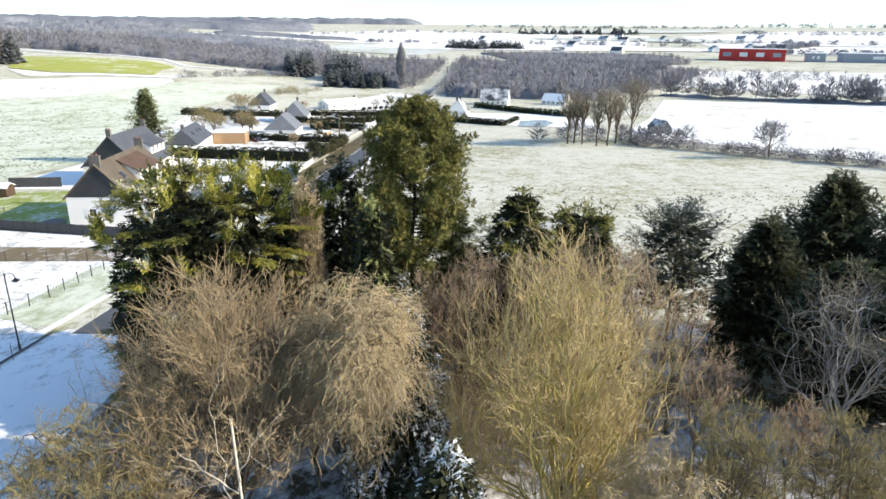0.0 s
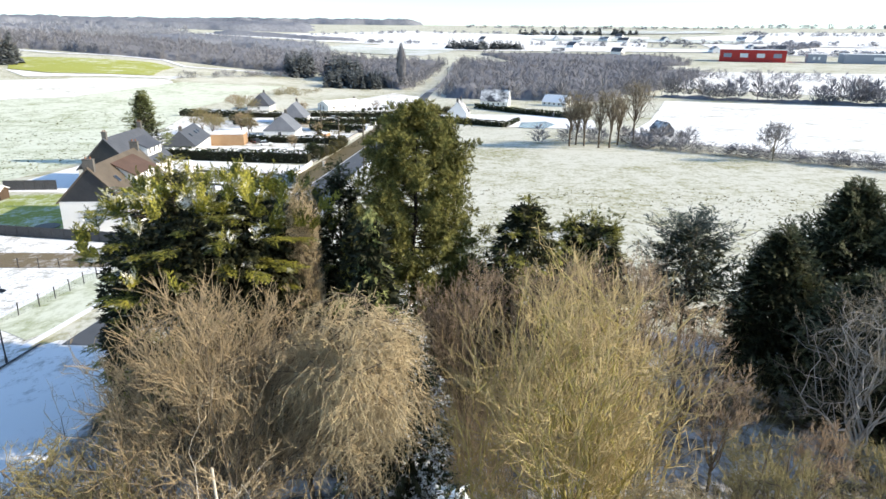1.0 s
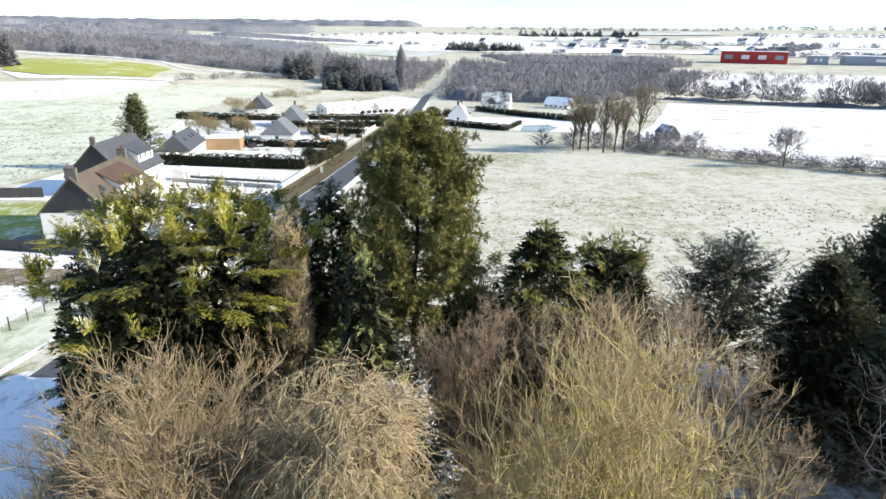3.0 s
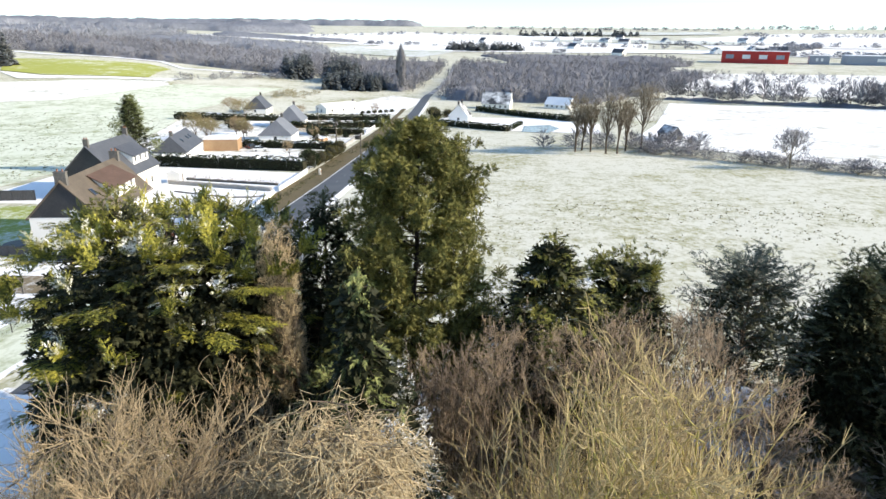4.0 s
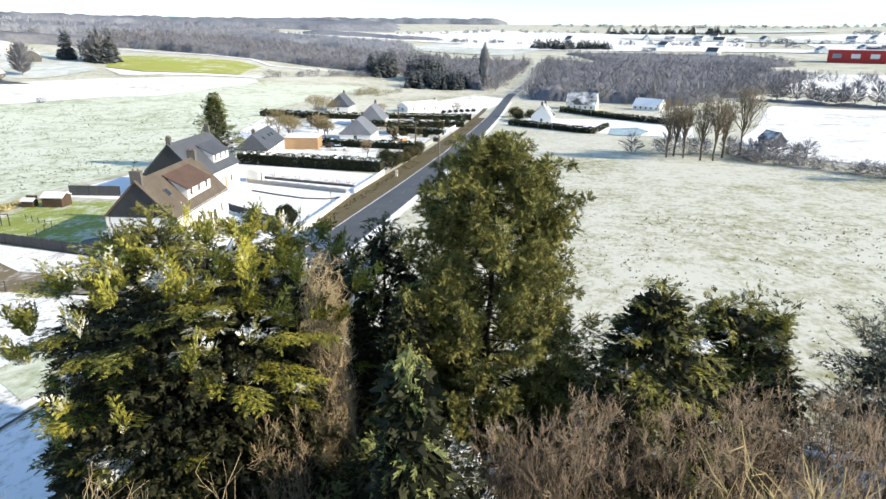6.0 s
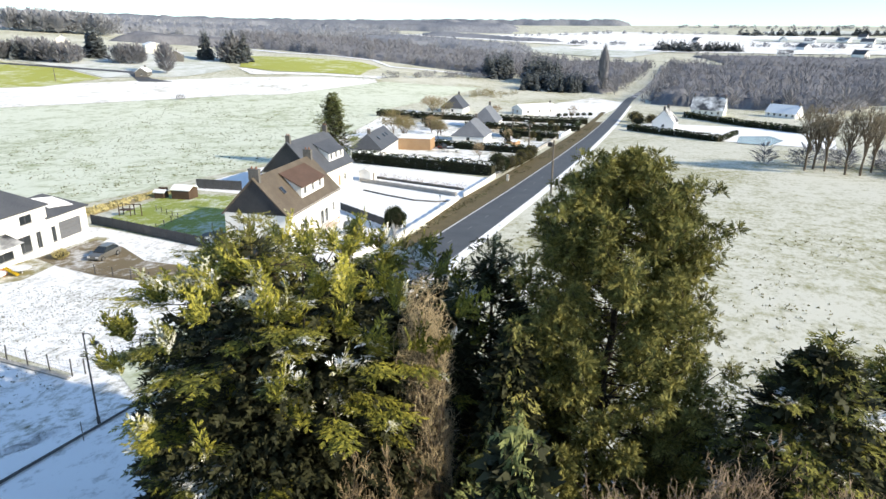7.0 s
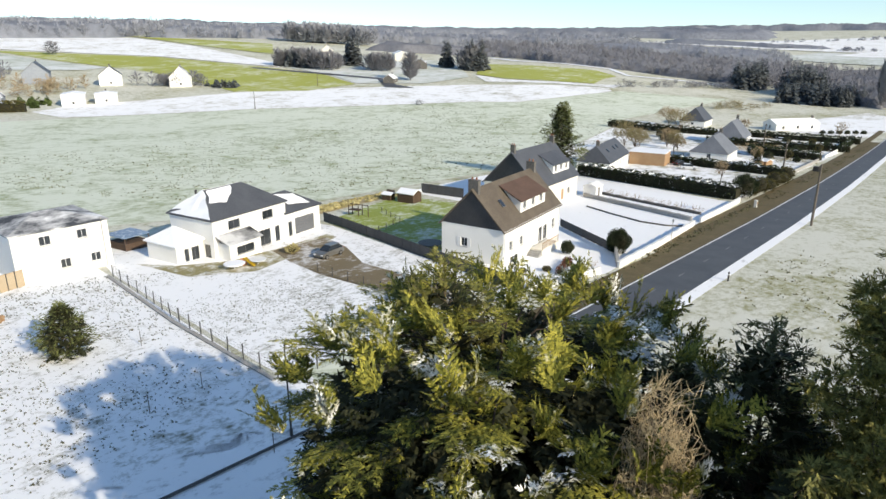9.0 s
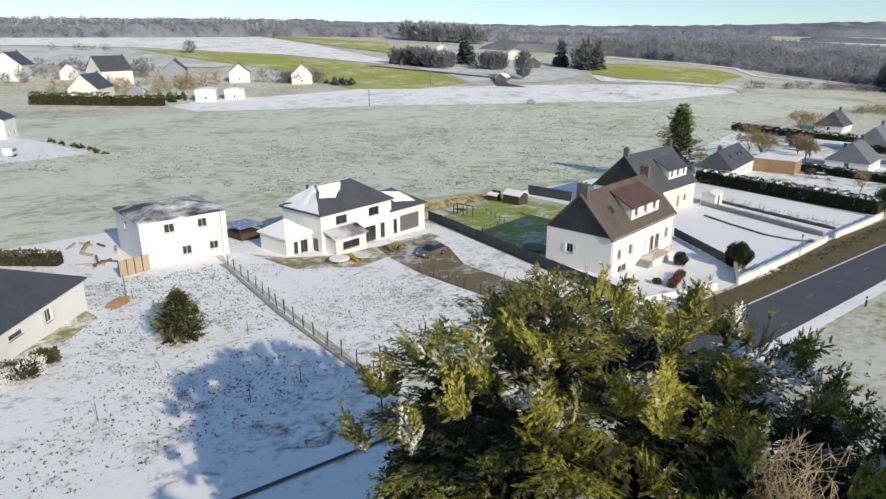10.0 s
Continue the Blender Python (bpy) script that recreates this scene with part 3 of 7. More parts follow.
def cypress(name, x, y, height, R, seed, mat, label, tiers=10, around=26, spray=0.32, fill=22000, trunk_r=0.45, power=5.0):
    """A broad evergreen: long flat boughs in tiers, each feathered with fans of fronds, plumes on its top, and
    near-black fronds between as painted shade.
    """
    rng = np.random.default_rng(seed)
    t = thing(name, x, y, 0, label, "tree")
    wood, P, D, U = [], [], [], []
    sway(rng, (0, 0, -0.3), (0, 0, height * 0.9), trunk_r, 0.05, 8, 0.02, wood)

    def fan(c, ax, sd, nor, ln, wide, step=0.16):
        n = max(4, int(ln / 0.13))
        for j in range(n):
            s = (j + rng.uniform(0.1, 0.9)) / n
            q = c + ax * (ln * s) - nor * (0.10 * ln * s * s)
            l2 = wide * ln * (1.08 - s) * rng.uniform(0.75, 1.1) + 0.10
            an = rng.uniform(0.5, 0.75)
            d2 = unit(ax * math.cos(an) + sd * ((1 if j % 2 else -1) * math.sin(an)) - nor * rng.uniform(0.0, 0.16))
            for i in range(max(1, int(l2 / step))):
                b2 = (1 if i % 2 else -1) * rng.uniform(0.1, 0.4)
                P.append(q + d2 * ((i + 0.5) * step) + rng.normal(0, 0.02, 3))
                D.append(d2 * math.cos(b2) + np.cross(nor, d2) * math.sin(b2))
                U.append(nor + rng.normal(0, 0.10, 3))

    for lv in range(tiers):
        h = 0.05 + 0.93 * (lv + 0.3) / tiers
        reach = R * (1 - h ** power) ** (1 / power)
        spots = []
        for ring in ((1.0, 0.72, 0.44, 0.18) if h > 0.8 else (1.0, 0.8) if h > 0.55 else (1.0,)):
            m = max(5, int(around * ring * (0.4 + 0.6 * reach / R)))
            spots += [(ring, 6.283 * (b + rng.uniform(-0.45, 0.45)) / m + lv * 1.7 + ring) for b in range(m)]
        for ring, a in spots:
            nz = noise.noise((math.cos(a) * 2.2, math.sin(a) * 2.2, lv * 0.75 + seed + ring))
            if nz < (0.08 if 0.42 < h < 0.66 else -0.22 if h < 0.42 else -0.10):
                continue
            out = np.array([math.cos(a), math.sin(a), 0.0])
            end = reach * ring * (0.93 + 0.24 * nz - (0.10 if 0.40 < h < 0.66 else 0.0)) + rng.uniform(-0.3, 0.3)
            z = height * h + rng.normal(0, 0.16) + (1 - ring) * 0.9
            ln = max(1.3, min(end * 0.8, rng.uniform(1.8, 2.8)))
            up = 0.02 + 1.1 * max(0.0, h - 0.72) + rng.normal(0, 0.06)
            ax = unit(out + np.array([0, 0, up]))
            sd = unit(np.cross(np.array([0, 0, 1.0]), ax) + np.array([0, 0, rng.normal(0, 0.10)]))
            nor = unit(np.cross(ax, sd))
            p0 = out * (end - ln) + np.array([0, 0, z])
            wood.append((p0 * np.array([0.75, 0.75, 1.0]) - np.array([0, 0, 0.25]), p0, 0.04, 0.03))
            wood.append((p0, p0 + ax * ln * 0.6 - nor * (0.07 * ln), 0.03, 0.008))
            n = 10
            for j in range(n):
                s = 0.05 + 0.85 * (j + rng.uniform(0.1, 0.9)) / n
                q = p0 + ax * (ln * s) - nor * (0.08 * ln * s * s)
                an = rng.uniform(0.45, 0.85)
                d = unit(ax * math.cos(an) + sd * ((1 if j % 2 else -1) * math.sin(an)) + nor * rng.normal(0.0, 0.10))
                s2 = unit(np.cross(nor, d))
                fan(q, d, s2, unit(np.cross(d, s2)), (1.15 - 0.5 * s) * rng.uniform(0.8, 1.15), 0.40)
            fan(p0 + ax * (ln * 0.72), ax, sd, nor, ln * 0.34 + 0.25, 0.38)
    for q in range(84):
        a, rr = rng.uniform(0, 6.283), R * math.sqrt(rng.uniform(0.02, 0.9))
        k = (1 - (rr / R) ** power) ** (1 / power)
        b0 = np.array([rr * math.cos(a), rr * math.sin(a), height * (0.97 * k) - 0.5])
        sz = rng.uniform(0.9, 2.0)
        ax = unit(np.array([math.cos(a) * 0.55 + rng.normal(0, 0.2), math.sin(a) * 0.55 + rng.normal(0, 0.2), 0.9]))
        for w in range(4):
            av = unit(ax + rng.normal(0, 0.3, 3))
            sd = unit(np.cross(av, rng.normal(0, 1, 3)))
            fan(b0, av, sd, unit(np.cross(av, sd)), sz * (1.0 - 0.12 * w), 0.40)
    stick_part("trunk", wood, M["bark_dark"], t, 4)
    v, f = sprays(rng, P, D, U, spray * rng.uniform(0.75, 1.25, len(P)), 5, 0.55, 0.12, 0.10)
    part_np("crown", v, f, mat, t)
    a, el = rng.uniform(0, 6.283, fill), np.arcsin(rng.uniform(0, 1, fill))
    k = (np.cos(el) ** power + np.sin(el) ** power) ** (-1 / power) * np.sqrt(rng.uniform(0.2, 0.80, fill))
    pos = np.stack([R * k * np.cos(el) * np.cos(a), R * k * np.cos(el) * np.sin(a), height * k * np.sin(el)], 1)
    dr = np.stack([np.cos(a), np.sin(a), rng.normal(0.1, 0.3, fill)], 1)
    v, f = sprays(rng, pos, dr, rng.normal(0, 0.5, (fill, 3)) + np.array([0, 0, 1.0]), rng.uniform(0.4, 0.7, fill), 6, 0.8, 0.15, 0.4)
    part_np("inner_shade", v, f, M["leaf_shade"], t)
    return t


def thicket(name, x, y, rx, ry, hgt, seed, mat, label, n=900, stem=0.02, bend=0.25, category="shrub", kind="", rz=0):
    """A bare bush: stems that fan out from the ground, each with twigs."""
    rng = np.random.default_rng(seed)
    t = thing(name, x, y, rz, label, category, "", kind)
    out = []
    for i in range(n // 10):
        a, r = rng.uniform(0, 6.283), math.sqrt(rng.uniform())
        bx, by = rx * r * math.cos(a) * 0.55, ry * r * math.sin(a) * 0.55
        tip = (bx * 1.7 + rng.normal(0, bend), by * 1.7 + rng.normal(0, bend), hgt * (1 - 0.45 * r * r) * rng.uniform(0.75, 1.05))
        pts = sway(rng, (bx, by, -0.2), tip, stem, stem * 0.4, 4, 0.08, out)
        for j in range(9):
            q = pts[rng.integers(1, len(pts))]
            o = np.array([bx, by, 0]) * 0.3 + rng.normal(0, 0.5, 3) + np.array([0, 0, 0.7])
            sway(rng, q, q + unit(o) * hgt * rng.uniform(0.12, 0.3), stem * 0.45, stem * 0.2, 2, 0.12, out)
    stick_part("crown", out, mat, t, 3)
    return t


def wood_belt(name, spots, seed, mat, label, blades=34, kind="stuff", needle=False, fat=1.0, low=0.10):
    """Many far trees as one object: for every (x, y, height, radius) a stem and a plume of boughs."""
    rng = np.random.default_rng(seed)
    V, F, A, B, R0, R1 = [], [], [], [], [], []
    for x, y, hg, r in spots:
        z = land(x, y) - 0.3
        A.append((x, y, z)); B.append((x, y, z + hg * 0.7)); R0.append(0.014 * hg); R1.append(0.004 * hg)
        a = rng.uniform(0, 6.283, blades)
        if needle:
            k = rng.uniform(0.03, 1.0, blades) ** 1.2
            p0 = np.stack([np.full(blades, x), np.full(blades, y), z + hg * k], 1)
            ln = r * (1.03 - k) * rng.uniform(0.7, 1.2, blades)
            tip = p0 + np.stack([np.cos(a) * ln, np.sin(a) * ln, -0.18 * ln], 1)
            wd = 0.42 * ln + 0.1
        else:
            c = rng.uniform(-0.85, 1.0, blades)
            q = np.sqrt(1 - c * c) * rng.uniform(0.8, 1.1, blades)
            zc = 0.56 + 0.44 * c
            zc = np.maximum(zc, low)
            tip = np.stack([x + np.cos(a) * r * q, y + np.sin(a) * r * q, z + hg * zc * rng.uniform(0.9, 1.04, blades)], 1)
            core = np.stack([np.full(blades, x), np.full(blades, y), z + hg * np.maximum(low * 0.5, zc * 0.75 - 0.12)], 1)
            p0 = core + (tip - core) * rng.uniform(0.05, 0.55, blades)[:, None]
            wd = rng.uniform(0.008, 0.022, blades) * hg * fat
        sd = np.stack([-np.sin(a), np.cos(a), rng.normal(0, 0.5, blades)], 1) * wd[:, None]
        mid = p0 * 0.45 + tip * 0.55
        V.append(np.stack([p0, mid + sd, tip, mid - sd], 1).reshape(-1, 3))
    n = len(spots) * blades * 4
    v1, f1 = np.concatenate(V), np.arange(n).reshape(-1, 4)
    v2, f2 = tubes(A, B, R0, R1, 3)
    ob = part_np(name, np.concatenate([v1, v2]), np.concatenate([f1, f2 + len(v1)]), mat)
    return tagged(ob, label, "trees", "", kind)


def canopy(name, corners, cell, h0, h1, seed, mat, label):
    """The closed mass of a dense wood: tangled crowns from ground to tree top, uneven from cell to cell."""
    rng = np.random.default_rng(seed)
    a, b, c, d = [np.array(p, float) for p in corners]
    nu = max(3, int(max(np.linalg.norm(b - a), np.linalg.norm(c - d)) / cell))
    nv = max(3, int(max(np.linalg.norm(d - a), np.linalg.norm(c - b)) / cell))
    V = []
    for j in range(nv + 1):
        for i in range(nu + 1):
            u, v = i / nu, j / nv
            if 0 < i < nu:
                u += rng.uniform(-0.35, 0.35) / nu
            if 0 < j < nv:
                v += rng.uniform(-0.35, 0.35) / nv
            p = (a * (1 - u) + b * u) * (1 - v) + (d * (1 - u) + c * u) * v
            p = p + 2.2 * cell * np.array([noise.noise((p[0] / cell / 7, p[1] / cell / 7, seed)), noise.noise((p[0] / cell / 7, p[1] / cell / 7, seed + 9))])
            edge = i in (0, nu) or j in (0, nv)
            big = 0.5 + 0.9 * noise.noise((p[0] / cell / 5, p[1] / cell / 5, seed))
            taper = min(1.0, 0.25 + min(i, nu - i) / 5)
            hg = -1.0 if edge else taper * h0 + taper * (h1 - h0) * min(1.15, max(0.0, 0.55 * big + 0.45 * rng.uniform()))
            V.append((p[0], p[1], land(p[0], p[1]) + hg))
    i = np.arange(nu)
    bq = (np.arange(nv)[:, None] * (nu + 1) + i[None, :]).ravel()
    f = np.stack([bq, bq + 1, bq + nu + 2, bq + nu + 1], 1)
    return tagged(part_np(name, np.array(V), f, mat), label, "trees", "", "stuff")


def scatter(seed, n, corners, hmin, hmax, rk=0.32):
    """n spots inside a quadrilateral of the plan, with a height and a crown radius each."""
    rng = np.random.default_rng(seed)
    a, b, c, d = [np.array(p, float) for p in corners]
    res = []
    for _ in range(n):
        u, v = rng.uniform(), rng.uniform()
        p = (a * (1 - u) + b * u) * (1 - v) + (d * (1 - u) + c * u) * v
        hg = rng.uniform(hmin, hmax)
        res.append((p[0], p[1], hg, hg * rk * rng.uniform(0.8, 1.25)))
    return res


def tufts(name, corners, n, seed, mat, label, size=0.28):
    """Many small clumps of grass that stick out of the snow."""
    rng = np.random.default_rng(seed)
    a, b, c, d = [np.array(p, float) for p in corners]
    P = []
    while len(P) < n:
        u, v = rng.uniform(), rng.uniform()
        p = (a * (1 - u) + b * u) * (1 - v) + (d * (1 - u) + c * u) * v
        if noise.noise((p[0] * 0.09, p[1] * 0.09, seed)) + rng.normal(0, 0.25) > 0.0:
            for _ in range(rng.integers(1, 4)):
                q = p + rng.normal(0, 0.22, 2)
                P.append((q[0], q[1], land(q[0], q[1]) + 0.04))
    P = np.array(P)
    k = len(P)
    D = np.stack([rng.normal(0, 0.7, k), rng.normal(0, 0.7, k), np.full(k, 0.55)], 1)
    v, f = sprays(rng, P, D, rng.normal(0, 1, (k, 3)), size * rng.uniform(0.5, 1.4, k), 7, 0.9, 0.22, 0.5)
    return tagged(part_np(name, v, f, mat), label, "grass", "", "stuff")


# ---- ground ----
def make_ground():
    n = 170
    u = np.linspace(-1, 1, n)
    a = 5.2
    g = 4700 * np.sinh(a * u) / math.sinh(a)
    xs, ys = g - 20, g + 80
    v = np.array([(x, y, land(x, y)) for y in ys for x in xs])
    i = np.arange(n - 1)
    b = (i[:, None] * n + i[None, :]).ravel()
    f = np.stack([b, b + 1, b + n + 1, b + n], 1)
    ob = part_np("ground", v, f, M["frost_field"])
    ob.data.polygons.foreach_set("use_smooth", np.ones(len(f), dtype=bool))
    tagged(ob, "frosted pasture sloping towards a wooded valley", "ground", "", "structure")


make_ground()

# the road: (distance along y, left edge, right edge)
ROAD = [(-60, -35.2, -28.9), (40, -36.0, -29.6), (93, -36.5, -30.0), (147, -37.1, -30.6), (200, -38.4, -32.1), (285, -41.6, -35.6), (460, -48.5, -42.9),
        (560, -46.0, -40.4), (655, -47.0, -41.4), (830, -53.0, -47.4), (1000, -61.0, -55.4)]


def road_x(y, k):
    """The road's left edge (k = 0) to its right edge (k = 1) at y."""
    for (y0, l0, r0), (y1, l1, r1) in zip(ROAD, ROAD[1:]):
        if y <= y1:
            s = (y - y0) / (y1 - y0)
            a, b = l0 + (l1 - l0) * s, r0 + (r1 - r0) * s
            return a + (b - a) * k
    return 0.0


def strip(name, ya, yb, ka, kb, da, db, mat, lift, label, category, step=10.0, dash=None):
    """A ribbon along the road between two of its sides, moved out by da and db metres."""
    bm = bmesh.new()
    y = ya
    while y < yb - 0.01:
        y2 = min(y + step, yb) if dash is None else min(y + dash[0], yb)
        cuts = max(1, int((y2 - y) / 5))
        prev = None
        for i in range(cuts + 1):
            yy = y + (y2 - y) * i / cuts
            row = []
            for k, d in ((ka, da), (kb, db)):
                x = road_x(yy, k) + d
                row.append(bm.verts.new((x, yy, land(x, yy) + lift + 0.0004 * max(0, yy - 100))))
            if prev:
                bm.faces.new((prev[0], prev[1], row[1], row[0]))
            prev = row
        y = y2 if dash is None else y + dash[1]
    me = bpy.data.meshes.new(name)
    bm.normal_update()
    for f in bm.faces:
        if f.normal.z < 0:
            f.normal_flip()
    bm.to_mesh(me)
    bm.free()
    me.materials.append(mat)
    return tagged(new(name, me), label, category, "", "structure")


strip("road", 51, 480, 0, 1, 0, 0, M["asphalt"], 0.06, "dark wet asphalt country road running down to the valley", "road")
strip("road_line", 64, 470, 0, 0, 0.12, 0.36, M["line"], 0.09, "white painted edge line of the road", "road line")
strip("lane_valley", 480, 960, 0.1, 0.9, 0, 0, M["snow_road"], 0.08, "snowed road climbing through the wood", "road")
strip("road_dashes", 66, 330, 0.5, 0.5, -0.06, 0.06, M["line_worn"], 0.09, "dashed white centre line of the road", "road line", dash=(2.0, 9.0))
strip("verge", 70, 330, 0, 0, -3.6, 0.0, M["verge"], 0.05, "brown grass verge between road and gardens", "verge")
strip("verge_bank", 112, 380, 0, 0, -6.0, -3.6, M["verge"], 0.045, "brown grass bank below the garden walls", "verge")
strip("snow_verge", 51, 420, 1, 1, 0.0, 1.5, M["snow_lane"], 0.08, "snowed verge along the road", "verge")

# gardens and plots
drape("ground_wood", [(-27, 8), (34, 4), (36, 54), (8, 58), (-26, 56)], M["wood_floor"], 0.03, 8, "leaf litter and thin snow under the trees", "ground")
drape("ground_plot", [(-110, 20), (-42, 12), (-41.2, 34), (-39.5, 46), (-46.5, 51.6), (-84, 54.5), (-110, 56)], M["snow_plot"], 0.03, 8, "building plot under thin snow with tufts", "ground")
drape("ground_garden_near", [(-84, 54.9), (-45.6, 52.2), (-44.2, 60), (-44.0, 83.2), (-60, 86.3), (-86, 90.4), (-96, 88), (-98, 58)], M["snow_plot"], 0.035, 8, "snowed garden of the white house", "ground")
drape("ground_plot_corner", [(-46.6, 51.4), (-41, 40), (-38.5, 40), (-39.0, 53), (-43.6, 66), (-45.8, 60)], M["snow_plot"], 0.028, 6, "thin snow at the corner of the lane", "ground")
drape("terrace", [(-86.5, 58.8), (-76.5, 60.6), (-72.8, 67.5), (-75.5, 75.5), (-79.5, 86), (-82, 86), (-80, 76), (-79.5, 67), (-82, 62)], M["worn_grass"], 0.05, 4, "worn straw-coloured grass by the white house", "terrace")
drape("driveway", [(-79.5, 74.5), (-74, 73), (-66, 72), (-44.5, 73.5), (-44.2, 79.5), (-66, 79), (-74, 83), (-80.5, 84.5)], M["muddy_drive"], 0.055, 4, "muddy gravel drive with melting snow", "driveway")
drape("grass_strip", [(-46.0, 54.2), (-46.3, 70.5), (-42.5, 72.5), (-38.6, 70), (-39.1, 54), (-39.9, 51.8), (-43.2, 53.6)], M["frost_green"], 0.06, 4, "strip of frosted grey-green grass beside the road", "grass")
drape("snow_edge", [(-46.6, 53.6), (-46.9, 70.5), (-46.2, 70.5), (-45.9, 53.8)], M["snow"], 0.10, 3, "line of snow along the grass strip", "snow")
drape("snow_edge_road", [(-39.3, 50.0), (-39.0, 66.0), (-38.2, 66.0), (-38.4, 50.0)], M["snow"], 0.10, 3, "line of snow along the road's edge", "snow")
drape("road_kerb", [(-38.2, 30.0), (-38.05, 51.0), (-37.75, 51.0), (-37.8, 30.0)], M["stone_dark_kerb"], 0.14, 3, "dark wet kerb showing through the snow", "kerb")
drape("ground_roadside", [(-40, 8), (-26, 8), (-26, 56), (-27, 52), (-37, 52), (-41, 46), (-42, 34)], M["snow_lane"], 0.03, 6, "thin snow beside the lane", "ground")
drape("ground_garden_left", [(-63, 87.0), (-89, 91.3), (-98, 118), (-72, 121), (-62, 108)], M["lawn"], 0.035, 6, "green lawn with snow in the shade", "ground")
drape("ground_garden_mid", [(-62, 86.9), (-43.8, 84.2), (-40.6, 97), (-43, 133), (-44.6, 160), (-86, 171), (-104, 170), (-100, 122), (-72, 121.5), (-62, 108.5)], M["snow_garden"], 0.035, 6, "snow covered front gardens", "ground")
drape("ground_garden_far", [(-45, 166), (-46.5, 200), (-49, 290), (-58, 330), (-150, 330), (-125, 240), (-104, 176)], M["hamlet_ground"], 0.04, 8, "half-thawed gardens of the hamlet", "ground")

# fields
drape("field_green_left", [(-104, 20), (-112, 60), (-104, 88), (-106, 176), (-126, 242), (-152, 332), (-150, 480), (-214, 450), (-221, 386), (-227, 345), (-248, 329), (-280, 278), (-315, 225), (-337, 163), (-346, 120), (-346, 20)], M["frost_green"], 0.06, 15, "green pasture whitened by frost", "field")
drape("field_white_strip", [(-346, 143), (-338, 164), (-316, 226), (-281, 279), (-249, 330), (-228, 347), (-222, 386), (-215, 440), (-226, 458), (-256, 439), (-300, 397), (-346, 339), (-384, 271), (-391, 194), (-393, 164), (-380, 140)], M["field_white"], 0.12, 15, "snow covered field", "field")
drape("field_crop", [(-753, 228), (-690, 283), (-626, 330), (-540, 352), (-478, 362), (-420, 362), (-364, 343), (-360, 297), (-389, 261), (-450, 269), (-528, 271), (-649, 244)], M["field_green"], 0.25, 25, "bright green winter crop with traces of snow", "field")
drape("field_slope", [(-967, 135), (-876, 421), (-714, 417), (-522, 387), (-489, 369), (-560, 351), (-631, 333), (-773, 233), (-837, 119)], M["field_white"], 0.45, 30, "snowed field rising to the wood", "field")
drape("field_pale_slope", [(-809, 116), (-757, 222), (-734, 222), (-639, 240), (-566, 258), (-560, 235), (-600, 170), (-659, 97)], M["field_pale"], 0.4, 30, "pale frosted field above the village", "field")
drape("field_green_top", [(-926, 436), (-696, 508), (-585, 431), (-728, 425)], M["field_green"], 0.5, 25, "green field below the ridge", "field")
drape("field_farm", [(-500, 372), (-420, 366), (-366, 346), (-330, 380), (-330, 430), (-420, 520), (-560, 470)], M["field_pale"], 0.3, 25, "frosted paddocks round the farm", "field")
drape("field_crop_far", [(-388, 516), (-351, 545), (-296, 566), (-262, 540), (-256, 505), (-245, 470), (-300, 440), (-337, 447), (-360, 480)], M["field_green"], 0.35, 25, "green winter crop beside the wood", "field")
drape("field_crop_margin", [(-337, 444), (-300, 437), (-246, 467), (-228, 480), (-224, 462), (-262, 446), (-302, 415)], M["field_white"], 0.3, 20, "snowed margin of the crop field", "field")
drape("field_river", [(46, 232), (70, 300), (111, 440), (225, 392), (330, 330), (330, 120), (175, 128), (98, 160), (62, 208)], M["field_white"], 0.2, 20, "flat snow covered meadow", "field")
drape("field_valley", [(150, 560), (180, 815), (455, 810), (900, 700), (700, 400), (360, 420)], M["field_white"], 0.4, 40, "snow covered fields beyond the hedges", "field")
drape("field_hill_a", [(-700, 1500), (-250, 1450), (300, 1380), (420, 1900), (-300, 2200)], M["field_white"], 0.9, 60, "snow covered hillside", "field")
drape("field_hill_b", [(420, 1250), (900, 1000), (1700, 1100), (1900, 1800), (900, 2200), (500, 1900)], M["field_white"], 0.9, 60, "snow covered hillside", "field")
drape("field_hill_c", [(150, 2050), (700, 2150), (700, 2350), (150, 2300)], M["field_pale"], 2.2, 80, "pale green field on the far hill", "field")
drape("field_edge_snow", [(-434, 597), (-388, 584), (-350, 602), (-306, 612), (-262, 562), (-225, 580), (-186, 585), (-186, 578), (-228, 570), (-260, 553), (-300, 596), (-351, 592), (-388, 573), (-432, 586)], M["snow"], 0.4, 15, "strip of snow in the shade of the wood", "field")
drape("field_hill_d", [(-330, 1180), (-120, 1120), (-60, 1330), (-300, 1420)], M["field_pale"], 0.9, 60, "pale frosted field on the hill", "field")
drape("field_hill_e", [(60, 1330), (420, 1290), (440, 1400), (80, 1440)], M["field_pale"], 0.9, 60, "pale green frosted field on the hill", "field")
drape("field_hill_f", [(-260, 1330), (-60, 1290), (300, 1300), (520, 1250), (520, 1330), (280, 1400), (-40, 1420), (-240, 1450)], M["field_white"], 1.2, 60, "snow covered fields above the valley wood", "field")
drape("field_hill_g", [(90, 1780), (360, 1820), (560, 1700), (640, 1560), (520, 1560), (330, 1640), (110, 1700)], M["field_pale"], 2.0, 60, "pale green field on the far hill", "field")
drape("field_hill_h", [(520, 1480), (1000, 1300), (1250, 1500), (900, 1800), (640, 1750)], M["field_white"], 2.0, 60, "snow covered hillside", "field")
tufts("plot_tufts", [(-84, 26), (-42, 16), (-46, 51), (-84, 54)], 4600, 5, M["tuft"], "tufts of dry grass sticking out of the snow", 0.15)
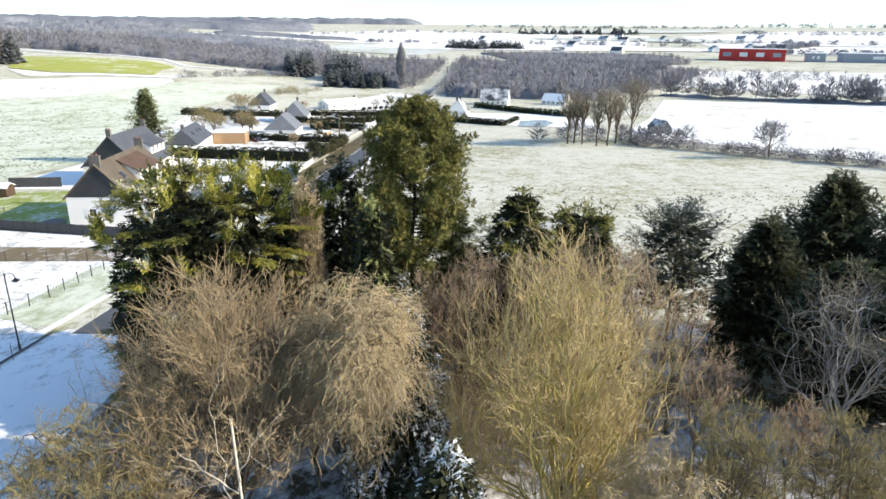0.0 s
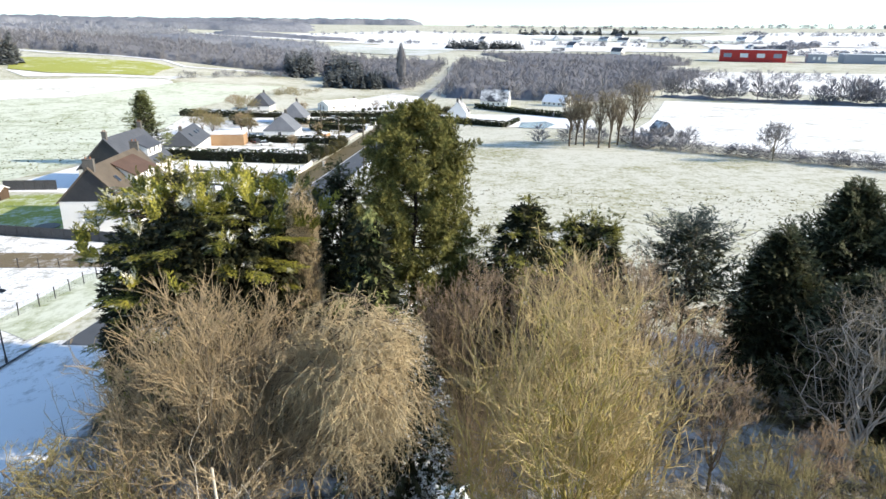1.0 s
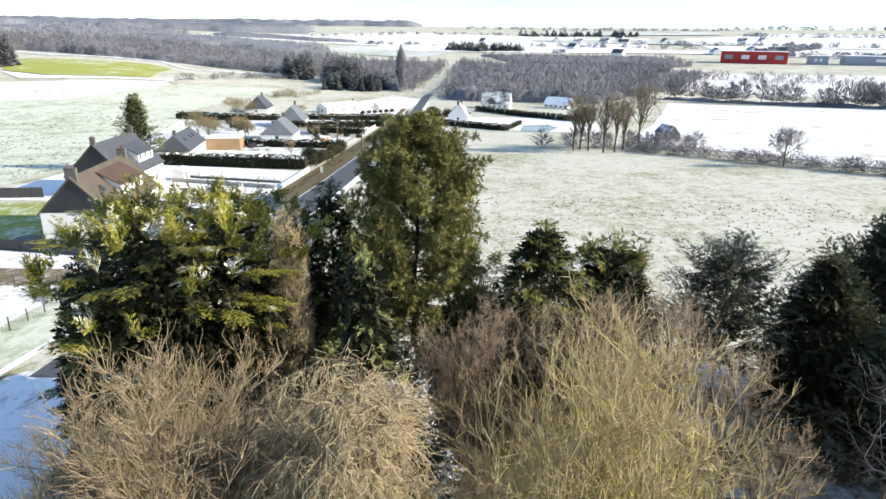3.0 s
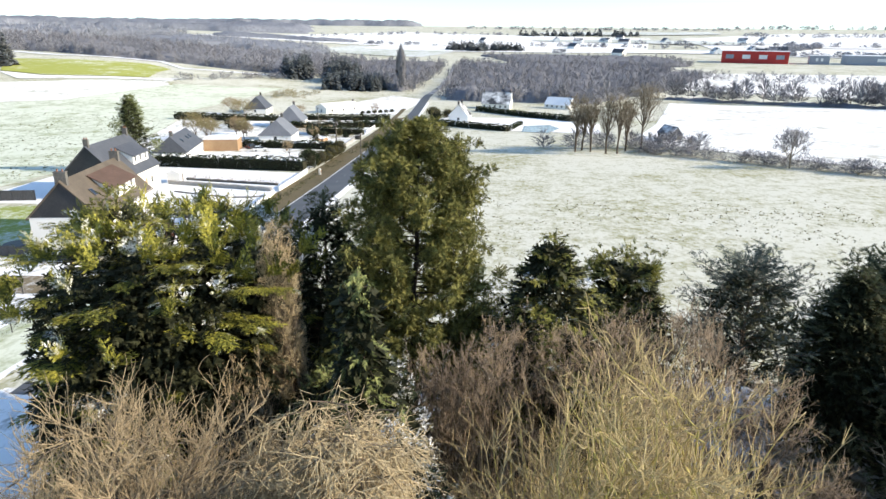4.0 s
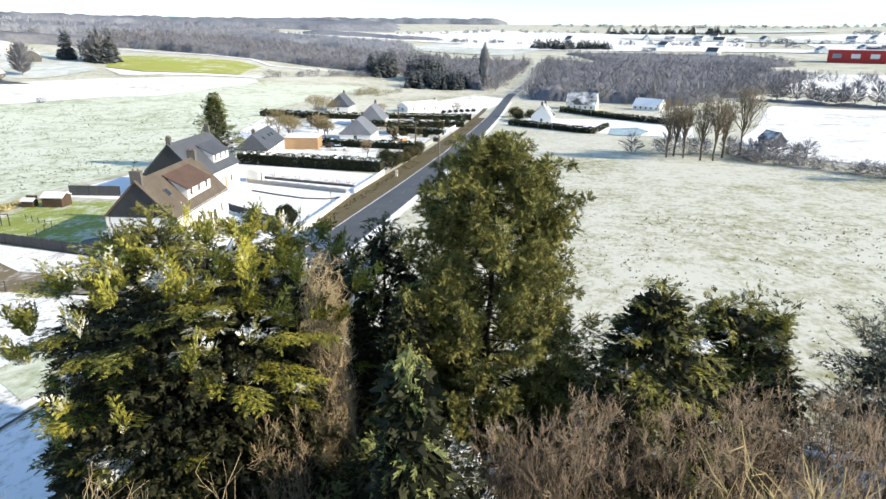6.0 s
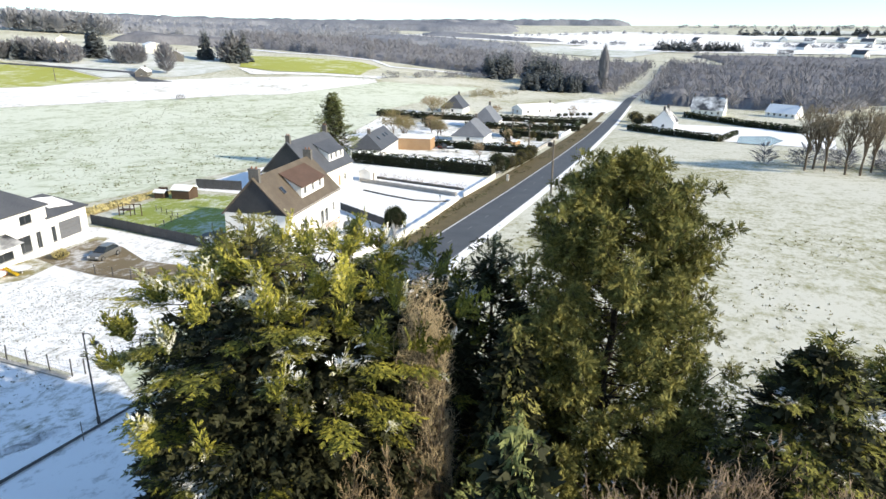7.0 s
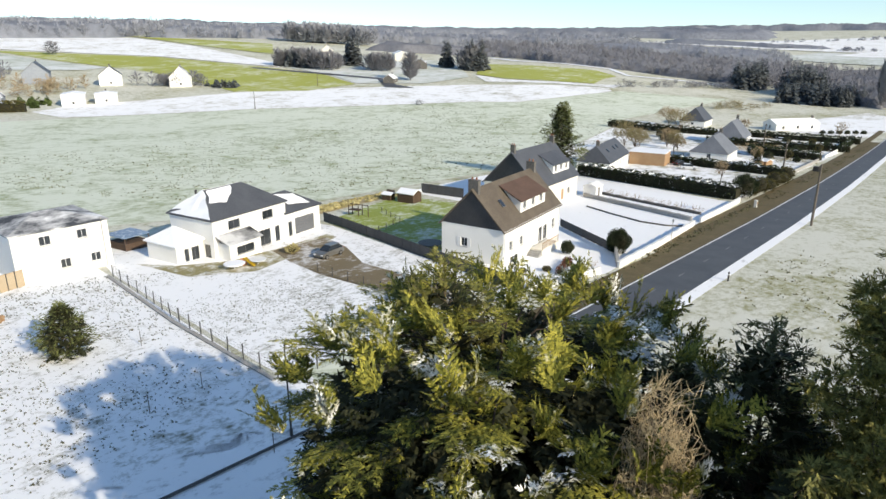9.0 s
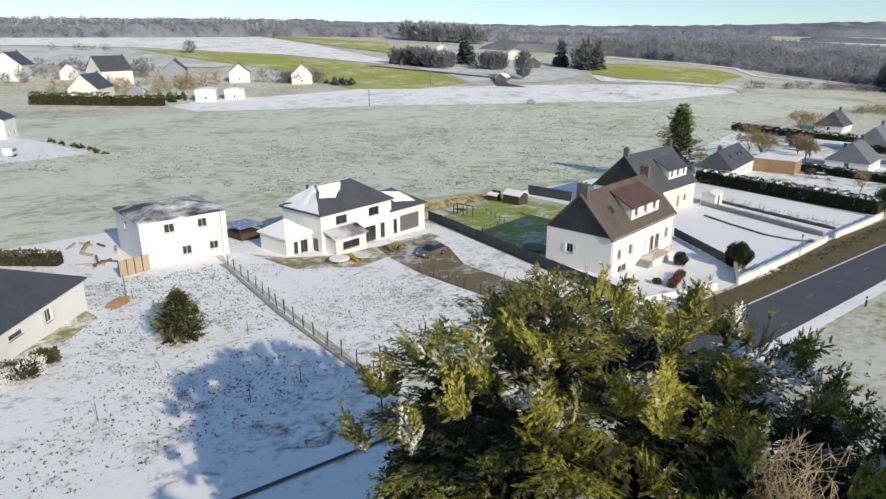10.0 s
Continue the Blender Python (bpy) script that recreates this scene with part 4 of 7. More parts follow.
tufts("garden_tufts", [(-83, 55.5), (-46, 53), (-45, 71), (-76, 66)], 2600, 6, M["tuft"], "tufts of dry grass sticking out of the snow", 0.12)
tufts("pasture_tufts", [(-26, 62), (60, 62), (60, 130), (-26, 130)], 3000, 7, M["tuft_pale"], "tufts of pale grass in the frosted pasture", 0.22)
tufts("pasture_tufts_left", [(-105, 95), (-210, 30), (-230, 210), (-110, 200)], 6500, 8, M["tuft_mid"], "tufts of grass in the frosted pasture", 0.34)
tufts("pasture_tufts_far", [(-105, 200), (-230, 210), (-260, 300), (-130, 300)], 2600, 18, M["tuft_mid"], "tufts of grass in the frosted pasture", 0.4)
tufts("verge_tufts", [(-40.6, 96), (-38.8, 96), (-40.6, 166), (-42.4, 166)], 700, 9, M["tuft"], "dry brown grass along the garden walls", 0.3)
tufts("verge_tufts_far", [(-42.6, 170), (-40.0, 170), (-44.0, 320), (-46.5, 320)], 900, 10, M["tuft"], "dry brown grass along the road", 0.34)


# ---- houses ----
def wall_face(bm, p, u, length, height, openings, depth=0.18):
    """A wall from p along u (its right as seen from outside), with real openings and reveals."""
    p, u = Vector(p), Vector(u)
    inn = Vector((-u.y, u.x, 0))
    us = sorted({0.0, length, *[o[0] for o in openings], *[o[0] + o[2] for o in openings]})
    zs = sorted({0.0, height, *[o[1] for o in openings], *[o[1] + o[3] for o in openings]})

    def at(a, z, d=0.0):
        return p + u * a + Vector((0, 0, z)) + inn * d
    for a, b in zip(us, us[1:]):
        for c, d in zip(zs, zs[1:]):
            m, k = (a + b) / 2, (c + d) / 2
            if not any(o[0] < m < o[0] + o[2] and o[1] < k < o[1] + o[3] for o in openings):
                poly(bm, [at(a, c), at(b, c), at(b, d), at(a, d)])
    for o in openings:
        a, c, b, d = o[0], o[1], o[0] + o[2], o[1] + o[3]
        for q in ((a, c, b, c), (b, c, b, d), (b, d, a, d), (a, d, a, c)):
            poly(bm, [at(q[0], q[1]), at(q[2], q[3]), at(q[2], q[3], depth), at(q[0], q[1], depth)])


def bars(bm, m, w, h, t, cols=2, rows=1, d=0.05):
    """A window frame of bars in the plane of m: x along, z up."""
    xs = [0] + [w * i / cols for i in range(1, cols)] + [w]
    for i, x in enumerate(xs):
        s = t if i in (0, cols) else t * 0.7
        x0 = min(max(x - s / 2, 0), w - s)
        box(bm, x0, x0 + s, 0, d, 0, h, m)
    for i in range(rows + 1):
        z = h * i / rows
        z0 = min(max(z - t / 2, 0), h - t)
        box(bm, t, w - t, 0.004, d - 0.004, z0, z0 + t, m)


def fit_opening(parent, p, u, o, trim):
    """The window, door or garage door in one opening."""
    p, u = Vector(p), Vector(u)
    inn = Vector((-u.y, u.x, 0))
    q = p + u * o[0] + Vector((0, 0, o[1])) + inn * 0.10
    m = Matrix((( u.x, inn.x, 0, q.x), (u.y, inn.y, 0, q.y), (0, 0, 1, q.z), (0, 0, 0, 1)))
    w, h, kind = o[2], o[3], o[4]
    if kind in ("win", "dark", "shut"):
        bm = bmesh.new()
        bars(bm, m, w, h, 0.07, 2 if w > 0.8 else 1, 1)
        win = part("window", bm, M["frame_dark"] if kind == "dark" else M["frame_white"], parent)
        bm = bmesh.new()
        box(bm, 0.01, w - 0.01, 0.02, 0.03, 0.01, h - 0.01, m)
        part("pane", bm, M["glass"], win)
        bm = bmesh.new()
        box(bm, -0.08, w + 0.08, -0.18, 0.04, -0.07, -0.004, m)
        part("sill", bm, M["concrete"], win)
        if kind == "shut":
            for x0 in (-w * 0.5 - 0.03, w + 0.03):
                bm = bmesh.new()
                box(bm, x0, x0 + w * 0.5, -0.15, -0.11, -0.02, h + 0.02, m)
                part("shutter", bm, trim, win)
    elif kind == "garage":
        bm = bmesh.new()
        for i in range(4):
            box(bm, 0.02, w - 0.02, 0.02, 0.06, h * i / 4 + 0.01, h * (i + 1) / 4 - 0.01, m)
        part("garage_door", bm, M["door_grey"], parent, "dark grey sectional garage door")
    else:
        bm = bmesh.new()
        box(bm, 0.02, w - 0.02, 0.03, 0.08, 0.02, h - 0.02, m)
        for i in range(3):
            box(bm, w * 0.18, w * 0.82, 0.01, 0.04, h * (0.08 + 0.3 * i), h * (0.30 + 0.3 * i), m)
        part("door", bm, trim, parent)


def roof_mesh(bm, D, L, eave, ridge, hip_s=0.0, hip_n=0.0, over=0.35, thick=0.16, x0=0.0, y0=0.0):
    """A pitched roof over a block D deep (x) and L long (y), with hips where their run is given."""
    k = (ridge - eave) / (D / 2)
    e = eave - k * over
    X, Y = D / 2 + over, L / 2 + over
    ys = -L / 2 + hip_s if hip_s else -Y
    yn = L / 2 - hip_n if hip_n else Y
    a, b, c, d = [bm.verts.new((x0 + x, y0 + y, e)) for x, y in ((-X, -Y), (X, -Y), (X, Y), (-X, Y))]
    r0, r1 = bm.verts.new((x0, y0 + ys, ridge)), bm.verts.new((x0, y0 + yn, ridge))
    fs = [bm.faces.new((b, c, r1, r0)), bm.faces.new((d, a, r0, r1))]
    if hip_s:
        fs.append(bm.faces.new((a, b, r0)))
    if hip_n:
        fs.append(bm.faces.new((c, d, r1)))
    bmesh.ops.recalc_face_normals(bm, faces=fs)
    if sum(f.normal.z for f in fs) < 0:
        bmesh.ops.reverse_faces(bm, faces=fs)
    bmesh.ops.solidify(bm, geom=fs, thickness=thick)


def block(parent, D, L, eave, ridge, wall, roof, opens=None, hip_s=0.0, hip_n=0.0, x0=0.0, y0=0.0, trim=None, over=0.35, sink=1.2, roof_label="", wall_label=""):
    """Four walls with openings and a roof. opens: side letter to (along, up, width, height, kind)."""
    opens = opens or {}
    bm = bmesh.new()
    sides = {"E": ((x0 + D / 2, y0 - L / 2), (0, 1), L), "W": ((x0 - D / 2, y0 + L / 2), (0, -1), L),
             "S": ((x0 - D / 2, y0 - L / 2), (1, 0), D), "N": ((x0 + D / 2, y0 + L / 2), (-1, 0), D)}
    for s, (p, u, ln) in sides.items():
        os_ = [(o[0], o[1] + sink, *o[2:]) for o in opens.get(s, ())]
        wall_face(bm, (p[0], p[1], -sink), (u[0], u[1], 0), ln, eave + sink, os_)
    for hip, y in ((hip_s, y0 - L / 2), (hip_n, y0 + L / 2)):
        if not hip:
            poly(bm, [(x0 - D / 2, y, eave), (x0 + D / 2, y, eave), (x0, y, ridge - 0.02)])
    part("wall", bm, wall, parent, wall_label)
    bm = bmesh.new()
    roof_mesh(bm, D, L, eave, ridge, hip_s, hip_n, over, 0.16, x0, y0)
    part("roof", bm, roof, parent, roof_label)
    for s, (p, u, ln) in sides.items():
        for o in opens.get(s, ()):
            fit_opening(parent, (p[0], p[1], 0), (u[0], u[1], 0), o, trim or M["frame_white"])


def chimney(parent, x, y, z0, z1, w=0.9, d=0.55, mat=None):
    bm = bmesh.new()
    box(bm, x - w / 2, x + w / 2, y - d / 2, y + d / 2, z0, z1)
    box(bm, x - w / 2 - 0.06, x + w / 2 + 0.06, y - d / 2 - 0.06, y + d / 2 + 0.06, z1, z1 + 0.1)
    c = part("chimney", bm, mat or M["stone_dark"], parent)
    for k in (-0.22, 0.22):
        bm = bmesh.new()
        bmesh.ops.create_cone(bm, cap_ends=True, segments=8, radius1=0.12, radius2=0.10, depth=0.35, matrix=pose(x + k * w, y, z1 + 0.27))
        part("chimney_pot", bm, M["clay"], c)


def dormer(parent, x_face, y0, y1, z0, z1, x_back, z_back, wall, roof, n_win):
    """A long shed dormer: front wall with windows, sloping cheeks and its own roof."""
    bm = bmesh.new()
    w = (y1 - y0)
    ww = min(1.0, w / n_win * 0.6)
    ops = [(w * (i + 0.5) / n_win - ww / 2, 0.35, ww, z1 - z0 - 0.6, "win") for i in range(n_win)]
    wall_face(bm, (x_face, y0, z0), (0, 1, 0), w, z1 - z0, ops)
    for y in (y0, y1):
        poly(bm, [(x_face, y, z0), (x_face, y, z1), (x_back, y, z_back)])
    d = part("dormer", bm, wall, parent)
    bm = bmesh.new()
    f = poly(bm, [(x_face + 0.3, y0 - 0.3, z1 - 0.08), (x_face + 0.3, y1 + 0.3, z1 - 0.08), (x_back, y1 + 0.3, z_back + 0.02), (x_back, y0 - 0.3, z_back + 0.02)])
    bm.normal_update()
    if f.normal.z < 0:
        f.normal_flip()
    bmesh.ops.solidify(bm, geom=[f], thickness=0.14)
    part("dormer_roof", bm, roof, d)
    for o in ops:
        fit_opening(d, (x_face, y0, z0), (0, 1, 0), o, M["frame_white"])


M["frame_white"] = two_scale("white_frame", (0.78, 0.78, 0.77), (0.74, 0.74, 0.73), (0.66, 0.66, 0.65), 1.0, 8.0, 0.4)
M["frame_dark"] = two_scale("grey_frame", (0.07, 0.075, 0.08), (0.085, 0.09, 0.095), (0.11, 0.11, 0.12), 1.0, 8.0, 0.4)
M["door_grey"] = two_scale("grey_door", (0.10, 0.11, 0.12), (0.12, 0.13, 0.14), (0.15, 0.15, 0.16), 0.6, 8.0, 0.45)
M["stone_dark"] = two_scale("dark_stone", (0.09, 0.085, 0.08), (0.13, 0.12, 0.11), (0.18, 0.17, 0.15), 0.9, 5.0, 0.9, 0.4, 0.7, 0.5, 0.04)
M["clay"] = two_scale("clay_pot", (0.28, 0.13, 0.08), (0.33, 0.16, 0.10), (0.2, 0.1, 0.07), 1.0, 8.0, 0.85)
gm, gn, gl, gp = material("window_glass", 0.08, 0.0, 0.8)
gp.inputs["Base Color"].default_value = (0.025, 0.03, 0.035, 1)
M["glass"] = gm


def cladding(parent, D, y, eave, ridge):
    """Slates hung on a gable, a little proud of the wall."""
    bm = bmesh.new()
    f = poly(bm, [(-D / 2 - 0.1, y - 0.06, eave - 0.15), (D / 2 + 0.1, y - 0.06, eave - 0.15), (0, y - 0.06, ridge - 0.05)])
    bmesh.ops.solidify(bm, geom=[f], thickness=0.04)
    part("gable_cladding", bm, M["slate"], parent, "dark slates hung on the gable")


def skylight(parent, D, eave, ridge, y, k=0.5):
    """A roof window in the front slope, k of the way up."""
    a = math.degrees(math.atan2(ridge - eave, D / 2))
    bm = bmesh.new()
    m = pose(D / 2 * (1 - k), y, eave + (ridge - eave) * k + 0.05, 0, a, 0)
    box(bm, -0.6, 0.6, -0.42, 0.42, 0.0, 0.10, m)
    w = part("skylight", bm, M["frame_dark"], parent)
    bm = bmesh.new()
    box(bm, -0.52, 0.52, -0.34, 0.34, 0.10, 0.115, m)
    part("pane", bm, M["glass"], w)


M["slate_red"] = two_scale("red_brown_slate", (0.10, 0.062, 0.045), (0.13, 0.08, 0.06), (0.07, 0.05, 0.04), 0.5, 5.0, 0.7, 0.45, 0.8, 0.3, 0.02)


def house_a():
    h = thing("house", -57.6, 98.3, 8, "white rendered house with a tall brown slate roof and wide dormer", "house")
    o = {"E": [(1.6, 2.2, 1.0, 1.3, "shut"), (4.6, 2.2, 1.0, 1.3, "shut"), (8.4, 1.1, 1.0, 2.1, "door"), (10.6, 1.1, 1.3, 2.2, "win"), (12.2, 1.1, 1.3, 2.2, "win"), (15.0, 2.2, 1.0, 1.4, "shut"), (2.0, 0.1, 2.4, 1.2, "win")],
         "S": [(3.0, 2.4, 1.0, 1.2, "shut")], "W": [(3, 1, 1.2, 1.3, "win"), (9, 1, 1.2, 1.3, "win")], "N": [(4, 1, 1.2, 1.3, "win")]}
    block(h, 9.4, 17.6, 5.5, 10.3, M["render_white"], M["slate_brown"], o, 0.0, 0.0, x0=0.0, trim=M["frame_white"], roof_label="tall roof of weathered brown slates")
    dormer(h, 3.9, -2.6, 5.2, 6.3, 8.0, 0.7, 9.75, M["render_white"], M["slate_red"], 3)
    cladding(h, 9.4, -8.8, 5.5, 10.3)
    skylight(h, 9.4, 5.5, 10.3, -5.2)
    chimney(h, 0, -8.3, 9.4, 11.3, 1.5, 0.6)
    chimney(h, 0, 8.4, 9.4, 11.2, 1.3, 0.6)
    bm = bmesh.new()
    box(bm, 4.8, 4.95, -9.0, 9.0, 5.16, 5.28)
    for y in (-8.6, 8.6):
        box(bm, 4.72, 4.84, y - 0.06, y + 0.06, -0.4, 5.2)
    part("gutter", bm, M["frame_white"], h)
    # raised terrace with its stairs and railing
    bm = bmesh.new()
    box(bm, 4.72, 6.6, -0.8, 4.6, -1.2, 1.0)
    terrace = part("terrace", bm, M["render_cream"], h, "raised cream terrace")
    for i in range(6):
        bm = bmesh.new()
        box(bm, 4.8, 6.5, -0.8 - 0.32 * (i + 1), -0.8 - 0.32 * i, -1.2, 0.84 - 0.17 * i)
        part("step", bm, M["concrete"], terrace)
    for i in range(13):
        bm = bmesh.new()
        box(bm, 6.52, 6.57, -0.75 + 0.44 * i, -0.70 + 0.44 * i, 1.0, 1.9)
        part("baluster", bm, M["wood"], terrace)
    bm = bmesh.new()
    box(bm, 6.50, 6.60, -0.8, 4.6, 1.9, 1.97)
    part("handrail", bm, M["wood"], terrace)


def house_b():
    h = thing("house", -77.0, 135.0, 5, "cream rendered house with a tall grey slate roof", "house")
    o = {"E": [(9.8, 0.2, 1.1, 2.2, "door"), (12.6, 1.0, 1.1, 1.3, "win"), (4.0, 1.0, 1.2, 1.3, "win"), (1.5, 1.0, 1.0, 1.3, "win")], "N": [(4, 1, 1.2, 1.3, "win")], "S": [(5, 1, 1.2, 1.3, "win")]}
    block(h, 12.0, 17.0, 4.5, 10.6, M["render_cream"], M["slate"], o, 0.0, 0.0, trim=M["wood"], roof_label="tall roof of grey slates")
    dormer(h, 4.9, -0.5, 6.5, 5.6, 7.4, 1.5, 9.15, M["render_white"], M["slate"], 3)
    cladding(h, 12.0, -8.5, 4.5, 10.6)
    chimney(h, 0, -8.0, 9.6, 11.7)
    chimney(h, 0, 8.0, 9.6, 11.7)


def roof_snow(parent, pts):
    """A sheet of snow on a slope of the roof, with a soft edge."""
    bm = bmesh.new()
    f = poly(bm, [(x, y, z + 0.09) for x, y, z in pts])
    bm.normal_update()
    if f.normal.z < 0:
        f.normal_flip()
    bmesh.ops.subdivide_edges(bm, edges=bm.edges[:], cuts=5, use_grid_fill=True)
    for v in bm.verts:
        k = Vector((noise.noise(v.co * 0.9), noise.noise(v.co * 0.9 + Vector((7, 3, 1))), 0))
        v.co += k * 0.22
    bmesh.ops.solidify(bm, geom=bm.faces[:], thickness=0.05)
    part("snow", bm, M["snow"], parent, "snow lying on the slope")


def white_house():
    h = thing("house", -87.0, 72.4, 10, "modern white house with a hipped slate roof under patchy snow", "house")
    o = {"E": [(2.6, 3.8, 2.0, 1.2, "dark"), (8.7, 3.8, 2.0, 1.2, "dark"), (7.6, 0.05, 2.4, 2.25, "dark"), (10.9, 0.05, 0.9, 2.25, "dark")],
         "S": [(6.4, 0.05, 1.2, 2.2, "dark")], "W": [(3, 1, 1.2, 1.3, "dark")], "N": [(3, 3.8, 1.2, 1.1, "dark")]}
    block(h, 8.4, 13.2, 5.9, 8.7, M["render_white"], M["slate"], o, 2.6, 4.0, x0=0.5, y0=0.2, over=0.35)
    roof_snow(h, [(-3.9, -6.65, 5.72), (4.8, -6.65, 5.72), (0.7, -3.95, 8.62), (0.3, -3.95, 8.62)])
    roof_snow(h, [(0.75, -3.5, 8.53), (2.6, -4.6, 7.30), (3.0, -2.4, 7.03), (1.9, -0.4, 7.77), (0.75, 0.6, 8.53)])
    roof_snow(h, [(0.3, 2.4, 8.6), (-3.9, 6.9, 5.78), (-3.9, -6.5, 5.78), (0.3, -3.9, 8.6)])
    o = {"E": [(1.9, 0.0, 4.2, 2.5, "garage"), (0.5, 0.05, 0.8, 2.2, "dark")]}
    block(h, 7.4, 7.4, 3.9, 6.0, M["render_white"], M["slate"], o, 0.0, 3.4, x0=0.9, y0=10.5)
    roof_snow(h, [(1.2, 7.6, 5.9), (3.6, 8.6, 4.5), (4.3, 12.4, 4.15), (1.9, 11.4, 5.4)])
    o = {"E": [(1.2, 0.05, 0.7, 2.2, "dark"), (2.3, 0.05, 1.2, 2.2, "dark")]}
    block(h, 5.8, 4.2, 3.2, 4.8, M["render_white"], M["snow"], o, 2.0, 2.0, x0=-0.3, y0=-8.55, roof_label="low pyramid roof under snow")
    # bay with a lean-to roof
    bm = bmesh.new()
    wall_face(bm, (7.0, -5.9, -1), (0, 1, 0), 5.4, 3.6, [(1.2, 1.9, 3.0, 1.1, "dark")])
    wall_face(bm, (4.7, -5.9, -1), (1, 0, 0), 2.3, 3.6, [])
    wall_face(bm, (7.0, -0.5, -1), (-1, 0, 0), 2.3, 3.6, [])
    bay = part("bay", bm, M["render_white"], h)
    fit_opening(bay, (7.0, -5.9, -1), (0, 1, 0), (1.2, 1.9, 3.0, 1.1, "dark"), M["frame_dark"])
    bm = bmesh.new()
    f = poly(bm, [(7.35, -6.2, 2.55), (7.35, -0.2, 2.55), (4.72, -0.2, 3.5), (4.72, -6.2, 3.5)])
    bmesh.ops.solidify(bm, geom=[f], thickness=0.14)
    part("bay_roof", bm, M["slate_snow"], bay)
    bm = bmesh.new()
    bmesh.ops.create_cone(bm, cap_ends=True, segments=10, radius1=0.16, radius2=0.16, depth=1.3, matrix=pose(-1.6, -3.4, 7.8))
    part("flue", bm, M["metal_dark"], h)


def cube_house():
    h = thing("house", -93.5, 51.4, 1, "white two-storey house with a low dark roof and open shutters", "house")
    o = {"E": [(2.9, 4.1, 1.3, 1.15, "shut"), (7.1, 4.1, 1.2, 1.15, "shut"), (4.8, 0.9, 1.2, 1.15, "shut"), (8.3, 0.9, 1.2, 1.1, "shut")], "S": [(4, 3.9, 1.0, 1.1, "win")]}
    block(h, 10.4, 10.8, 6.0, 7.1, M["render_white"], M["slate_snow"], o, 4.4, 4.4, trim=M["frame_white"], over=0.2)
    bm = bmesh.new()
    box(bm, 5.2, 5.28, 4.6, 4.7, -0.3, 6.2)
    part("downpipe", bm, M["concrete"], h)


def low_house():
    h = thing("house", -72.6, 26.6, 50, "long white single-storey house with a dark slate roof", "house")
    o = {"E": [(7.4, 1.5, 1.8, 0.45, "dark"), (12.4, 0.9, 1.0, 1.2, "shut")]}
    block(h, 12.0, 19.0, 3.0, 5.6, M["render_white"], M["slate"], o, 0.0, 4.5, trim=M["frame_white"])


def house_c():
    h = thing("house", -90.2, 191, 12, "low white house with a grey slate roof and skylights", "house")
    o = {"E": [(2, 0.9, 1.1, 1.2, "win"), (5, 0.1, 1.0, 2.1, "door"), (8, 0.9, 1.1, 1.2, "win"), (11, 0.9, 1.1, 1.2, "win"), (14, 0.9, 1.1, 1.2, "win")]}
    block(h, 9.0, 20.0, 3.0, 6.8, M["render_white"], M["slate"], o, 1.6, 0)
    for y in (-4, 2, 5):
        bm = bmesh.new()
        k = math.degrees(math.atan2(3.8, 4.5))
        box(bm, -0.6, 0.6, -0.4, 0.4, 0.0, 0.12, pose(2.1, y, 5.08, 0, k, 0))
        part("skylight", bm, M["glass"], h)
    chimney(h, 0, -6.6, 6.1, 7.7)
    g = thing("annex", -83.5, 206.5, 12, "flat-roofed annex clad in orange-brown timber", "annex")
    bm = bmesh.new()
    box(bm, -5, 5, -4, 4, -1, 3.7)
    part("body", bm, M["wood"], g)
    bm = bmesh.new()
    box(bm, -5.15, 5.15, -4.15, 4.15, 3.7, 3.95)
    part("roof", bm, M["snow"], g, "snow covered flat roof")


def plain_house(x, y, rz, D, L, eave, ridge, wall, roof, label, chim=True, opens=None, hip=0.0):
    h = thing("house", x, y, rz, label, "house")
    n = int(L / 3)
    o = opens or {"E": [(1 + i * 3.0, 0.9, 1.1, 1.2, "win") for i in range(n)], "W": [(1 + i * 3.0, 0.9, 1.1, 1.2, "win") for i in range(n)],
                  "S": [(D / 2 - 0.6, 0.9, 1.2, 1.3, "win")], "N": [(D / 2 - 0.6, 0.9, 1.2, 1.3, "win")]}
    block(h, D, L, eave, ridge, wall, roof, o, hip)
    if chim:
        chimney(h, 0, L / 2 - 0.4, ridge - 0.8, ridge + 1.0)
        if not hip:
            chimney(h, 0, -L / 2 + 0.4, ridge - 0.8, ridge + 1.0)
    return h


house_a()
house_b()
white_house()
cube_house()
low_house()
house_c()
plain_house(-75, 235, 6, 11, 13, 2.8, 7.4, M["render_white"], M["slate_pale"], "small white house with a hipped pale grey roof", hip=2.6)
plain_house(-86, 286, 6, 11, 14, 3.0, 8.6, M["render_white"], M["slate_pale"], "white house with a steep pale slate roof", hip=3.5)
plain_house(-119, 338, 6, 11, 14, 3.0, 8.4, M["render_white"], M["slate"], "white house with a dark hipped slate roof", hip=3.5)
plain_house(-15.5, 316, -6, 9, 10, 3.2, 8.2, M["render_white"], M["slate_snow"], "white gabled house beside the road")
plain_house(2, 392, 80, 10, 16, 3.2, 9.2, M["render_white"], M["slate_snow"], "long white house with a blue-grey slate roof")
plain_house(38, 395, 60, 9, 15, 2.6, 6.4, M["render_white"], M["snow"], "low house with a snow covered roof")
plain_house(60, 238, 20, 5, 7, 2.4, 4.8, M["stone_dark"], M["slate_snow"], "small dark stone shed with a snowed roof", False)


# ---- trees of the grove ----
# profiles: crown radius for 0 to 1 up the tree
def cone(r, full=1.7, p=0.8):
    return lambda k: r * min(1.0, (1.03 - k) * full) ** p


